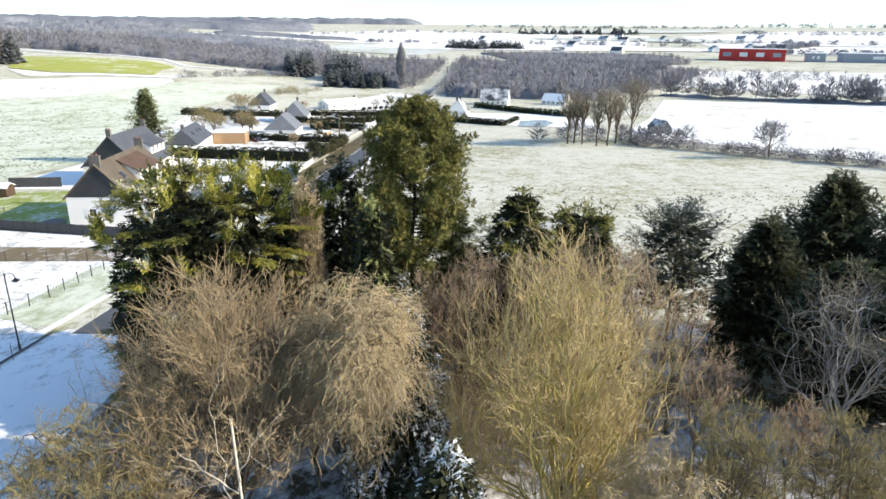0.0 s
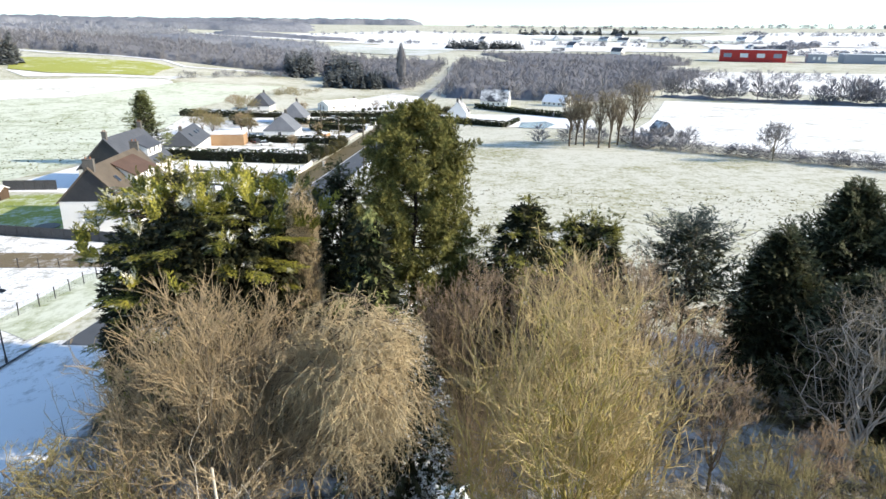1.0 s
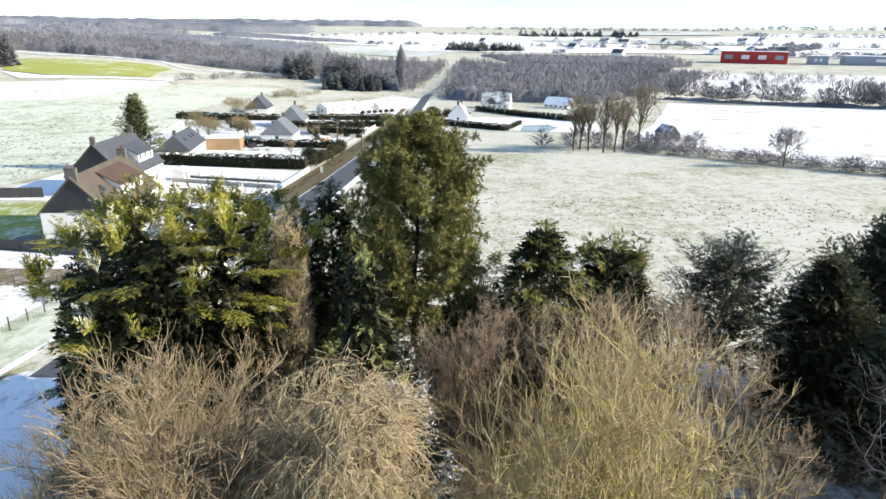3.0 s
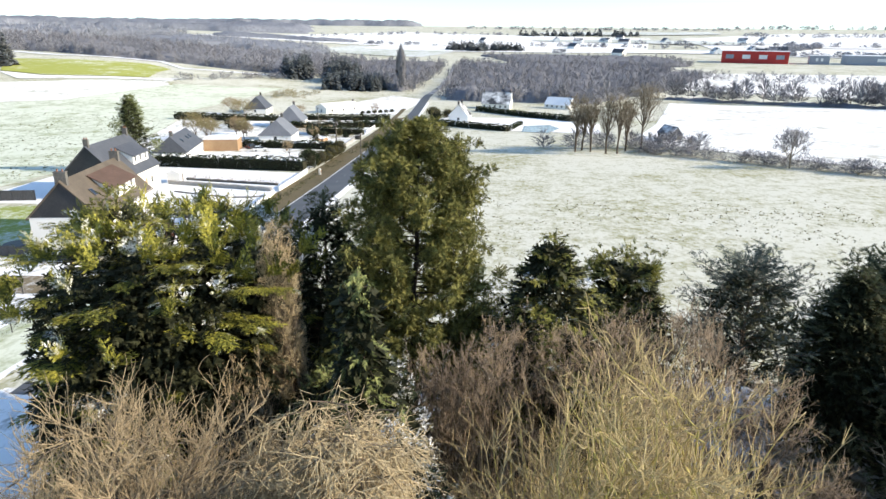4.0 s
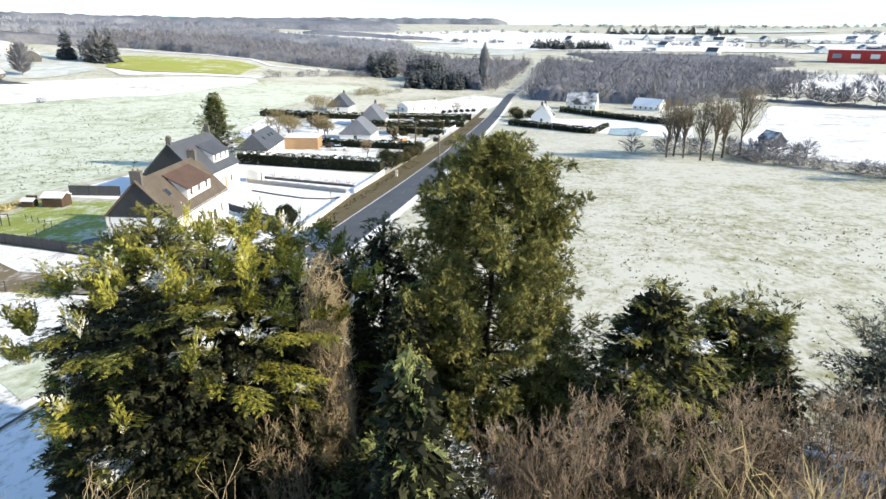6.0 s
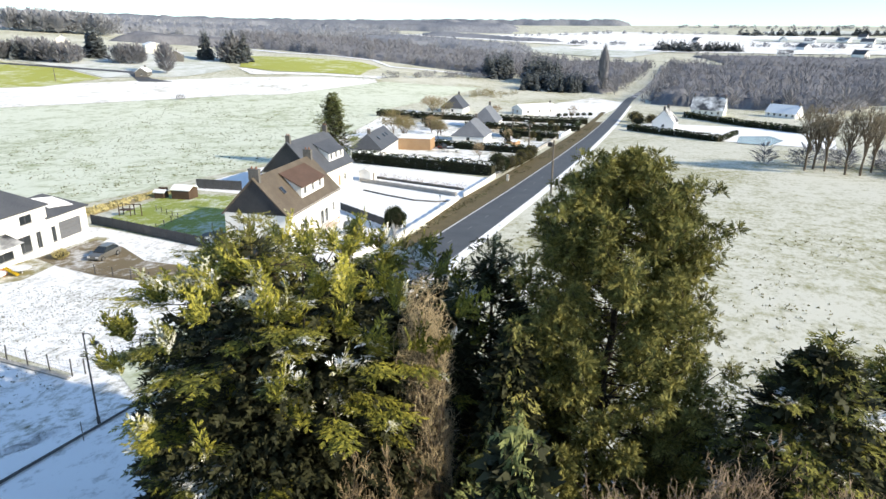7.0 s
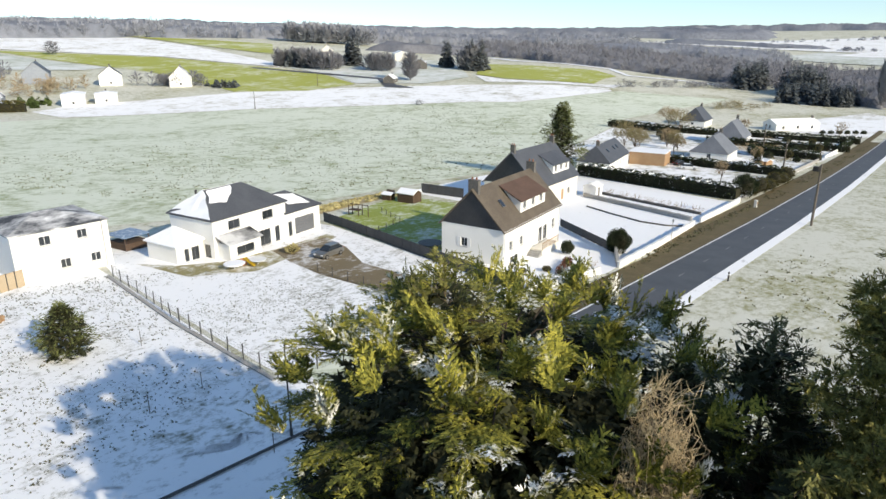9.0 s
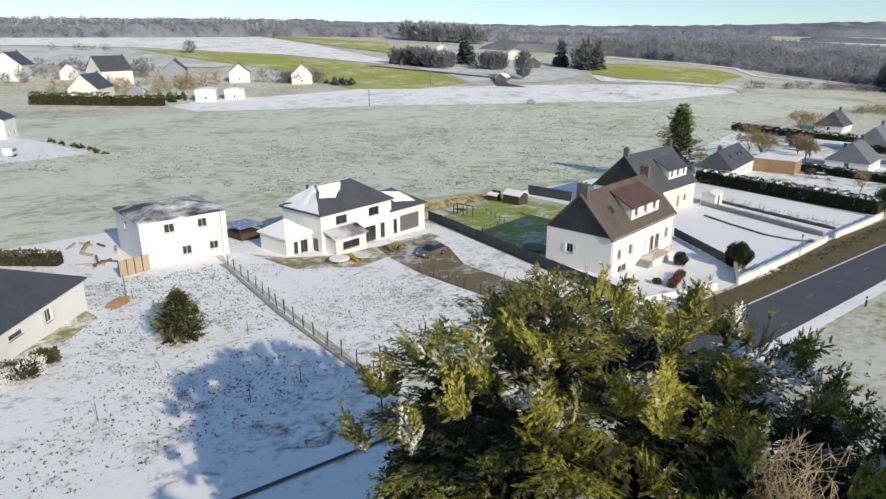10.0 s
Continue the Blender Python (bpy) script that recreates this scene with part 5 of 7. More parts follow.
bare_tree("tree", -10.5, 25.2, 16.1, 6.4, 11, (M["bark"], M["twig_brown"]), "broad bare tree with dense fine brown twigs", 19, 12, 14, 5, 0.22, 0.08, trunk_r=0.2, twig_r=0.010, up=0.4, sink=1.5, low=0.2)
bare_tree("tree", -6.4, 16.3, 16.1, 2.2, 14, (M["birch"], M["twig_brown"]), "slender birch with a pale peeling trunk", 3, 5, 6, 4, 0.82, 0.14, 0.0, 0.045, 0.010, up=0.5, belly=0.75, low=0.45)
bare_tree("tree", -4.7, 25.8, 15.3, 3.8, 12, (M["bark"], M["twig_straw"]), "bare tree with twisted straw-coloured hanging branches", 12, 11, 12, 6, 0.4, 0.32, 0.4, 0.2, 0.012, up=0.0, belly=0.7, reach=1.2, low=0.25)
bare_tree("tree", 4.2, 27.6, 16.7, 7.1, 13, (M["stem_moss"], M["twig_gold"]), "large bare tree with upright golden-brown twigs", 26, 10, 8, 4, 0.10, 0.12, 0.0, 0.19, 0.0125, up=0.35, belly=0.48, low=0.08, sink=1.35)
bare_tree("tree", 10.4, 22.4, 11.6, 3.0, 15, (M["bark"], M["twig_moss"]), "rounded bare tree with olive mossy twigs", 11, 9, 11, 6, 0.15, 0.10, 0.0, 0.14, 0.009, up=0.35)
bare_tree("tree", 15.2, 23.0, 10.6, 3.4, 16, (M["bark"], M["twig_moss"]), "bare tree with olive mossy twigs", 10, 9, 11, 6, 0.15, 0.10, 0.0, 0.14, 0.009, up=0.3)
bare_tree("tree", -11.0, 12.2, 12.0, 3.6, 17, (M["bark"], M["twig_moss"]), "bare tree with mossy green-grey branches", 9, 7, 8, 5, 0.2, 0.2, 0.0, 0.16, 0.014, up=0.2)
for i, (x, y, hg, r) in enumerate([(-0.4, 37.5, 13.2, 3.6), (4.2, 38.0, 13.6, 3.6), (9.0, 39.0, 13.8, 3.8), (13.0, 34.0, 8.6, 3.0), (-2.6, 39.5, 9.5, 2.6), (10.6, 43.2, 12.2, 3.4), (12.4, 37.4, 10.6, 3.0), (6.6, 36.0, 11.0, 3.2), (17.0, 31.0, 6.5, 2.6), (-2.8, 38.2, 12.0, 3.0), (1.8, 40.6, 12.8, 3.2), (6.6, 40.8, 13.0, 3.2)]):
    bare_tree("tree", x, y, hg, r, 40 + i, (M["bark"], M["twig_red"]), "thin bare tree with dark reddish-brown twigs", 8, 8, 9, 4, 0.2, 0.10, 0.0, 0.10, 0.009, "bare trees of the grove", 0.6)
tufted_conifer("tree", -4.9, 44.9, 20.9, lambda k: 4.5 * (1.0 - math.exp(-(1.0 - k) * 21.0 / 2.8)) * (0.88 + 0.12 * min(1, k * 4)), 21, M["leaf_thuja"],
               "tall open conifer with dark limbs and tufted olive foliage", lean=(0.5, 0.0))
cypress("tree", -17.2, 41.8, 16.3, 8.2, 22, M["leaf_cypress"], "broad golden cypress in tiers with traces of snow")
for i in range(7):
    t_ = thing("tree", -12.6 + 0.34 * i, 41.6 + 0.5 * ((i * 5) % 3), 0, "slim dark bare trunk in a close stand", "tree", "stand of slim trunks")
    rng_, w_ = np.random.default_rng(600 + i), []
    ends_ = sway(rng_, (0, 0, -0.3), (rng_.normal(0, 0.25), rng_.normal(0, 0.25), 10.5 + rng_.uniform(0, 2)), 0.10, 0.03, 8, 0.05, w_)
    for q_ in ends_[3:]:
        sway(rng_, q_, q_ + np.array([rng_.normal(0, 0.5), rng_.normal(0, 0.5), 0.8]), 0.02, 0.006, 3, 0.1, w_)
    stick_part("trunk", w_, M["bark_dark"], t_, 5)
conifer("tree", -9.6, 44.6, 16.8, cone(2.5, 3), 23, M["leaf_dark"], "narrow dark upright conifer", 150, 0.34, 7, 0.6, 0.0, roll=0.8, fill=500)
bare_tree("tree", -10.9, 40.4, 17.5, 1.1, 24, (M["bark"], M["twig_straw"]), "slim upright bare tree with dense fine straw-brown twigs", 24, 10, 7, 4, 0.08, 0.22, 0.15, 0.08, 0.009, up=0.9, belly=0.62, reach=2.6, low=0.3)
conifer("tree", -7.6, 41.0, 14.8, cone(2.2, 1.8), 25, M["leaf_thuja"], "slender grey-green conifer with drooping sprays", 150, 0.36, 7, -0.15, 0.1, lobes=2, hang=0.4, droop=0.5, roll=0.5)
conifer("tree", -5.0, 31.4, 16.6, cone(2.3, 1.5), 34, M["leaf_droop"], "light green conifer with drooping sprays", 160, 0.36, 7, -0.15, 0.1, lobes=2, hang=0.4, droop=0.6, roll=0.5)
conifer("tree", -3.4, 28.4, 12.2, cone(2.8, 1.9), 26, M["leaf_holly"], "dark evergreen tree spotted with snow", 190, 0.30, 8, -0.05, 0.1, lobes=2, jitter=0.5, roll=0.9)
conifer("tree", -5.2, 35.2, 11.6, cone(2.9, 2.4), 78, M["leaf_holly"], "broad dark evergreen tree spotted with snow", 190, 0.30, 8, 0.0, 0.1, lobes=2, jitter=0.5, roll=0.9)
conifer("tree", -0.2, 17.2, 11.8, cone(2.4, 1.7), 35, M["leaf_holly"], "dark evergreen tree laden with fresh snow", 170, 0.30, 8, -0.1, 0.1, lobes=2, jitter=0.5, roll=0.9)
conifer("tree", 2.9, 43.4, 15.0, cone(4.4, 2.7, 1.0), 27, M["leaf_cypress_dark"], "small pointed conifer with olive boughs", 150, 0.36, 10, 0.02, 0.05, layers=12, roll=0.2, droop=0.1, plate=0.4)
conifer("tree", 7.8, 48.5, 12.4, cone(4.2, 2.4, 0.6), 28, M["leaf_cypress_dark"], "low spreading olive-green conifer", 150, 0.36, 8, 0.15, 0.05, lobes=2, layers=8, spires=6)
conifer("tree", 13.8, 44.8, 12.9, lambda k: 3.3 * min(1, (1.14 - k) * 3.0), 29, M["leaf_cedar"], "open blue-grey cedar with upswept boughs", 150, 0.32, 12, 0.30, 0.0, 0.16, 0.45, uneven=0.35, fill=260, plate=0.24, rise=0.3, width=0.10, layers=9)
conifer("tree", 20.4, 46.4, 12.3, cone(4.0, 1.9), 30, M["leaf_dark"], "dark and dense bushy conifer", 200, 0.36, 7, 0.3, 0.0, roll=0.8, fill=2200)
conifer("tree", 27.2, 51.0, 14.8, cone(5.2, 1.8), 31, M["leaf_dark"], "tall and dense dark conifer", 260, 0.36, 8, 0.3, 0.0, lobes=3, roll=0.8, fill=2600)
# added sunward to shade the grove; the second stands out of view
conifer("tree", 32.5, 49.0, 13.6, cone(4.6, 1.8), 76, M["leaf_dark"], "tall dark conifer at the edge of the grove", 200, 0.38, 7, 0.3, 0.0, lobes=3, roll=0.8, fill=2200)
conifer("tree", 31.5, 42.5, 12.6, cone(4.6, 2.0), 77, M["leaf_dark"], "dense dark evergreen added to shade the grove", 200, 0.38, 7, 0.3, 0.0, lobes=3, roll=0.8, fill=2200)
conifer("tree", 24.0, 41.5, 10.5, cone(4.6, 2.2), 36, M["leaf_dark"], "dark bushy evergreen filling in the grove's edge", 170, 0.40, 6, 0.2, 0.0, lobes=3, roll=0.8, fill=2200)
# mostly out of view, made tall to shade the pale bare tree
conifer("tree", 28.4, 36.8, 13.0, cone(4.6, 2.2), 37, M["leaf_dark"], "dark bushy evergreen filling in the grove's edge", 200, 0.38, 7, 0.2, 0.0, lobes=3, roll=0.8, fill=2200)
bare_tree("tree", 21.4, 36.0, 12.0, 5.4, 32, (M["twig_pale"], M["twig_grey"]), "spreading bare tree with pale grey branches", 11, 8, 7, 4, 0.2, 0.22, trunk_r=0.17, twig_r=0.010, up=0.1, low=0.2, sink=1.1)
conifer("tree", -19.6, 41.6, 17.4, cone(1.9, 5.0), 33, M["leaf_thuja"], "slim olive conifer rising beside the cypress", 110, 0.34, 6, 0.8, 0.0, roll=0.8, fill=300, spires=3)
for i, (x, y, rx, hg) in enumerate([(14.5, 24.5, 2.6, 4.0), (19.5, 26.5, 3.0, 4.5), (23.5, 30.5, 3.2, 5.0), (8.0, 33.0, 3.0, 5.5), (1.0, 33.0, 2.6, 4.5), (21.0, 20.5, 3.0, 4.5), (-1.5, 40.0, 2.5, 5.0), (6.5, 41.0, 3.0, 5.5), (12.0, 20.0, 2.4, 4.0), (16.5, 40.0, 3.0, 5.0), (-14.0, 28.5, 2.6, 4.0), (-17.5, 33.0, 2.6, 3.6)]):
    thicket("undergrowth", x, y, rx, rx, hg, 400 + i, M["twig_red"] if i % 3 else M["twig_moss"], "tangle of bare brown undergrowth among the trees", 420, 0.018)
for i, (x, y, rx, hg) in enumerate([(-1.0, 37.6, 2.8, 6.6), (2.4, 36.4, 2.8, 6.8), (5.4, 39.4, 3.0, 7.4), (1.2, 41.6, 2.8, 7.6), (8.6, 36.4, 2.8, 6.6), (-0.6, 33.6, 2.4, 5.6), (10.8, 40.4, 2.8, 7.6)]):
    thicket("undergrowth", x, y, rx, rx, hg, 440 + i, M["twig_red"], "open tangle of tall bare brown stems", 620, 0.022, 0.5)
conifer("tree", -8.6, 47.0, 13.0, cone(3.0, 2.2), 38, M["leaf_dark"], "dark evergreen between the thuja and the cypress", 150, 0.36, 7, 0.3, 0.0, roll=0.8, fill=1500)
conifer("tree", -8.0, 37.6, 9.5, cone(2.4, 2.4), 39, M["leaf_droop"], "low grey-green evergreen under the taller trees", 110, 0.34, 7, 0.2, 0.0, roll=0.8, fill=900)
bare_tree("tree", 7.4, 21.6, 10.2, 3.4, 18, (M["twig_gold"], M["twig_straw"]), "low bare tree with pale drooping straw twigs", 9, 8, 9, 5, 0.25, 0.2, 0.25, 0.14, 0.014, up=0.0)
conifer("tree", -0.8, 47.0, 9.6, cone(3.0, 2.4), 70, M["leaf_dark"], "dark bushy evergreen behind the bare trees", 120, 0.36, 7, 0.3, 0.0, roll=0.8, fill=900)
conifer("tree", 5.6, 45.6, 9.4, cone(3.4, 2.2), 71, M["leaf_cypress_dark"], "low olive evergreen with upswept fronds", 130, 0.38, 8, 0.4, 0.0, roll=0.4, fill=900)
conifer("tree", -12.6, 45.6, 14.6, cone(2.8, 2.6), 72, M["leaf_dark"], "dark evergreen beside the golden cypress", 120, 0.36, 7, 0.3, 0.0, roll=0.8, fill=900)
bare_tree("tree", -11.6, 37.2, 11.0, 2.4, 73, (M["bark"], M["twig_brown"]), "slim bare tree with fine brown twigs", 9, 8, 8, 4, 0.2, 0.10, 0.0, 0.12, 0.012, up=0.7)
bare_tree("tree", -14.4, 20.6, 10.6, 4.0, 74, (M["bark"], M["twig_moss"]), "rounded bare tree with fine olive-grey twigs", 10, 9, 10, 5, 0.18, 0.18, 0.0, 0.16, 0.012, up=0.3)
bare_tree("tree", -8.2, 30.6, 11.0, 3.4, 75, (M["bark"], M["twig_brown"]), "bare brown tree behind the twisted one", 9, 8, 9, 4, 0.2, 0.14, 0.0, 0.12, 0.011, up=0.5)


# ---- gardens, fences and clutter ----
def hedge(x0, y0, x1, y1, w, hg, seed, label, mat=None, snow=True, name="hedge", spray=0.42, dens=15):
    """A clipped hedge: a core coloured dark as its inner shade, under a skin of leaves, with snow along its top."""
    rng = np.random.default_rng(seed)
    ln = math.hypot(x1 - x0, y1 - y0)
    rz = math.degrees(math.atan2(y1 - y0, x1 - x0))
    t = thing(name, x0, y0, rz, label, "hedge")
    z0 = land(x0, y0)

    def zg(s):
        return land(x0 + (x1 - x0) * s / ln, y0 + (y1 - y0) * s / ln) - z0
    bm = bmesh.new()
    n = max(2, int(ln / 2.0))
    rows = []
    for i in range(n + 1):
        s = ln * i / n
        z, k = zg(s), 0.8 + rng.uniform(-0.06, 0.06)
        rows.append([bm.verts.new(p) for p in ((s, -w / 2 * 0.85, z - 0.3), (s, -w / 2 * 0.8, z + hg * k), (s, w / 2 * 0.8, z + hg * k), (s, w / 2 * 0.85, z - 0.3))])
    for a, b in zip(rows, rows[1:]):
        for i in range(3):
            bm.faces.new((a[i], a[i + 1], b[i + 1], b[i]))
    for r in (rows[0], rows[-1]):
        bm.faces.new(r)
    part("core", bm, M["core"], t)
    m = int(ln * (2 * hg + w) * dens)
    P, D, U = np.empty((m, 3)), np.empty((m, 3)), np.empty((m, 3))
    bumps = rng.uniform(0.85, 1.12, int(ln) + 2)
    for i in range(m):
        s = rng.uniform(0, ln)
        k = bumps[int(s)]
        q = rng.uniform(0, 2 * hg + w)
        if q < hg:
            p, d = (s, -w / 2 * k, q), (rng.normal(0, 0.4), -1, 0.4)
        elif q < hg + w:
            p, d = (s, q - hg - w / 2, hg * k), (rng.normal(0, 0.6), rng.normal(0, 0.6), 1)
        else:
            p, d = (s, w / 2 * k, q - hg - w), (rng.normal(0, 0.4), 1, 0.4)
        P[i] = (p[0], p[1], p[2] + zg(s))
        P[i] += rng.normal(0, 0.07, 3)
        D[i], U[i] = d, rng.normal(0, 1, 3)
    v, f = sprays(rng, P, D, U, spray * rng.uniform(0.6, 1.2, m), 6, 0.7, 0.16, 0.4)
    part_np("leaves", v, f, mat or M["leaf_hedge"], t)
    if snow:
        bm = bmesh.new()
        rows = []
        s = 0.2
        while s < ln - 0.2:
            z = zg(s) + hg * bumps[int(s)] * 1.0
            wd = w * (0.12 + 0.30 * abs(noise.noise((s * 0.7, seed, 0.5))) * 2)
            yo = 0.2 * w * noise.noise((s * 0.4, seed, 3.5))
            rows.append([bm.verts.new(q) for q in ((s, yo - wd, z - 0.04), (s, yo, z + 0.09), (s, yo + wd, z - 0.04))])
            s += 0.5
        for r0, r1 in zip(rows, rows[1:]):
            for i in range(2):
                bm.faces.new((r0[i], r0[i + 1], r1[i + 1], r1[i]))
        part("snow", bm, M["snow"], t, "snow lying on top")
    return t


def shrub(x, y, r, hg, seed, label, mat, n=1400, spray=0.3, name="shrub", snow=False, flat=1.0):
    rng = np.random.default_rng(seed)
    t = thing(name, x, y, 0, label, "shrub")
    n = int(n * 0.75)
    P, D = np.empty((n, 3)), np.empty((n, 3))
    for i in range(n):
        a, c = rng.uniform(0, 6.283), rng.uniform(-0.9, 1.0)
        s = math.sqrt(1 - c * c)
        k = rng.uniform(0.72, 1.02) * (1 + 0.10 * math.sin(3 * a + 4 * c))
        P[i] = (r * s * math.cos(a) * k, r * s * math.sin(a) * k, hg * 0.5 + hg * 0.5 * c * k)
        D[i] = (s * math.cos(a), s * math.sin(a), c * 0.7 + 0.5)
    wood = []
    for i in range(5):
        a = i * 1.3
        sway(rng, (0, 0, -0.3), (r * 0.5 * math.cos(a), r * 0.5 * math.sin(a), hg * 0.7), 0.06, 0.02, 4, 0.08, wood)
    stick_part("stem", wood, M["bark"], t, 4)
    # solid near-black blob in place of the bush's shaded inside
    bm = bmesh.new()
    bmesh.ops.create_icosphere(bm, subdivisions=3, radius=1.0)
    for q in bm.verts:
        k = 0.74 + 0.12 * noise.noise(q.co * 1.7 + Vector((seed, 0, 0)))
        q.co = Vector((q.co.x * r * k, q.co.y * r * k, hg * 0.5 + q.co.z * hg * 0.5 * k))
    part("inner_shade", bm, M["core"], t)
    v, f = sprays(rng, P, D, rng.normal(0, 1, (n, 3)), spray * rng.uniform(0.6, 1.2, n), 7, 0.7, 0.14, 0.4)
    part_np("leaves", v, f, mat, t)
    return t


def run(pts):
    """The legs of a line in the plan: start, length, heading."""
    for (xa, ya), (xb, yb) in zip(pts, pts[1:]):
        yield xa, ya, xb, yb, math.hypot(xb - xa, yb - ya)


def low_wall(pts, hg, th, mat, label, cap=None, snow=False, name="garden_wall"):
    x0, y0 = pts[0]
    t = thing(name, x0, y0, 0, label, "wall")
    z0 = land(x0, y0)
    bm, bc = bmesh.new(), bmesh.new()
    for xa, ya, xb, yb, ln in run(pts):
        n = max(1, int(ln / 3))
        for i in range(n):
            p = [(xa + (xb - xa) * k / n, ya + (yb - ya) * k / n) for k in (i, i + 1)]
            z = min(land(*p[0]), land(*p[1])) - z0
            m = pose(p[0][0] - x0, p[0][1] - y0, z, 0, 0, math.degrees(math.atan2(yb - ya, xb - xa)))
            box(bm, 0.0, ln / n, -th / 2, th / 2, -0.5, hg, m)
            box(bc, -0.02, ln / n + 0.02, -th / 2 - 0.06, th / 2 + 0.06, hg, hg + 0.07, m)
    part("wall", bm, mat, t)
    part("coping", bc, cap or mat, t)
    return t


def panel_fence(pts, hg, mat, label, step=2.0, name="fence"):
    x0, y0 = pts[0]
    t = thing(name, x0, y0, 0, label, "fence")
    z0 = land(x0, y0)
    for xa, ya, xb, yb, ln in run(pts):
        n = max(1, round(ln / step))
        rz = math.degrees(math.atan2(yb - ya, xb - xa))
        for i in range(n):
            xx, yy = xa + (xb - xa) * i / n, ya + (yb - ya) * i / n
            m = pose(xx - x0, yy - y0, land(xx, yy) - z0, 0, 0, rz)
            bm = bmesh.new()
            box(bm, -0.05, 0.05, -0.05, 0.05, -0.4, hg + 0.06, m)
            part("post", bm, M["metal_dark"], t)
            bm = bmesh.new()
            box(bm, 0.06, ln / n - 0.06, -0.02, 0.02, 0.04, hg, m)
            part("panel", bm, mat, t)
    return t


def wire_fence(pts, hg, label, step=2.5, mat=None, wires=5, name="fence", lean=0.0):
    x0, y0 = pts[0]
    rng = np.random.default_rng(int(abs(x0 * 7 + y0)))
    t = thing(name, x0, y0, 0, label, "fence")
    z0 = land(x0, y0)
    A, B, R = [], [], []
    for xa, ya, xb, yb, ln in run(pts):
        n = max(1, round(ln / step))
        for i in range(n + 1):
            xx, yy = xa + (xb - xa) * i / n, ya + (yb - ya) * i / n
            z = land(xx, yy) - z0
            bm = bmesh.new()
            box(bm, -0.04, 0.04, -0.04, 0.04, -0.4, hg * rng.uniform(0.97, 1.05), pose(xx - x0, yy - y0, z, rng.normal(0, 1.2), rng.normal(0, 1.2), 0))
            part("post", bm, mat or M["metal_dark"], t)
            if i < n:
                x2, y2 = xa + (xb - xa) * (i + 1) / n, ya + (yb - ya) * (i + 1) / n
                z2 = land(x2, y2) - z0
                for k in range(wires):
                    hk = hg * (k + 0.5) / wires
                    A.append((xx - x0, yy - y0, z + hk)); B.append((x2 - x0, y2 - y0, z2 + hk)); R.append(0.006)
                for k in range(int(ln / n / 0.5)):
                    s = (k + 0.5) * 0.5 * n / ln
                    q = (xx + (x2 - xx) * s - x0, yy + (y2 - yy) * s - y0)
                    A.append((*q, z + (z2 - z) * s + 0.05)); B.append((*q, z + (z2 - z) * s + hg * 0.95)); R.append(0.005)
    v, f = tubes(A, B, R, R, 3)
    part_np("wire", v, f, mat or M["metal_dark"], t)
    return t


def lathe(bm, prof, m=None, seg=12):
    """A turned body from (radius, height) pairs."""
    rings = [[bm.verts.new((r * math.cos(6.2832 * i / seg), r * math.sin(6.2832 * i / seg), z)) for i in range(seg)] for r, z in prof]
    for a, b in zip(rings, rings[1:]):
        for i in range(seg):
            bm.faces.new((a[i], a[(i + 1) % seg], b[(i + 1) % seg], b[i]))
    bm.faces.new(rings[0][::-1])
    bm.faces.new(rings[-1])
    if m is not None:
        bmesh.ops.transform(bm, matrix=m, verts=[v for r in rings for v in r])


def street_lamp(x, y, hg, rz):
    t = thing("street_lamp", x, y, rz, "black metal street lamp with a curved arm and hanging lantern", "street lamp")
    bm = bmesh.new()
    lathe(bm, [(0.11, -0.3), (0.11, 0.5), (0.07, 0.6), (0.055, hg * 0.6), (0.045, hg)])
    part("pole", bm, M["metal_dark"], t)
    out = []
    p = np.array([0, 0, hg - 0.25])
    for i in range(8):
        a, b = math.pi * i / 8, math.pi * (i + 1) / 8
        out.append((np.array([0.45 - 0.45 * math.cos(a), 0, hg - 0.35 + 0.4 * math.sin(a)]), np.array([0.45 - 0.45 * math.cos(b), 0, hg - 0.35 + 0.4 * math.sin(b)]), 0.028, 0.028))
    stick_part("arm", out, M["metal_dark"], t, 6)
    bm = bmesh.new()
    lathe(bm, [(0.03, hg - 0.35), (0.10, hg - 0.42), (0.30, hg - 0.55), (0.31, hg - 0.6), (0.16, hg - 0.62)], pose(0.9, 0, 0))
    lamp = part("shade", bm, M["metal_dark"], t)
    bm = bmesh.new()
    lathe(bm, [(0.15, hg - 0.62), (0.13, hg - 0.72), (0.05, hg - 0.78)], pose(0.9, 0, 0))
    part("bowl", bm, M["frame_white"], lamp)


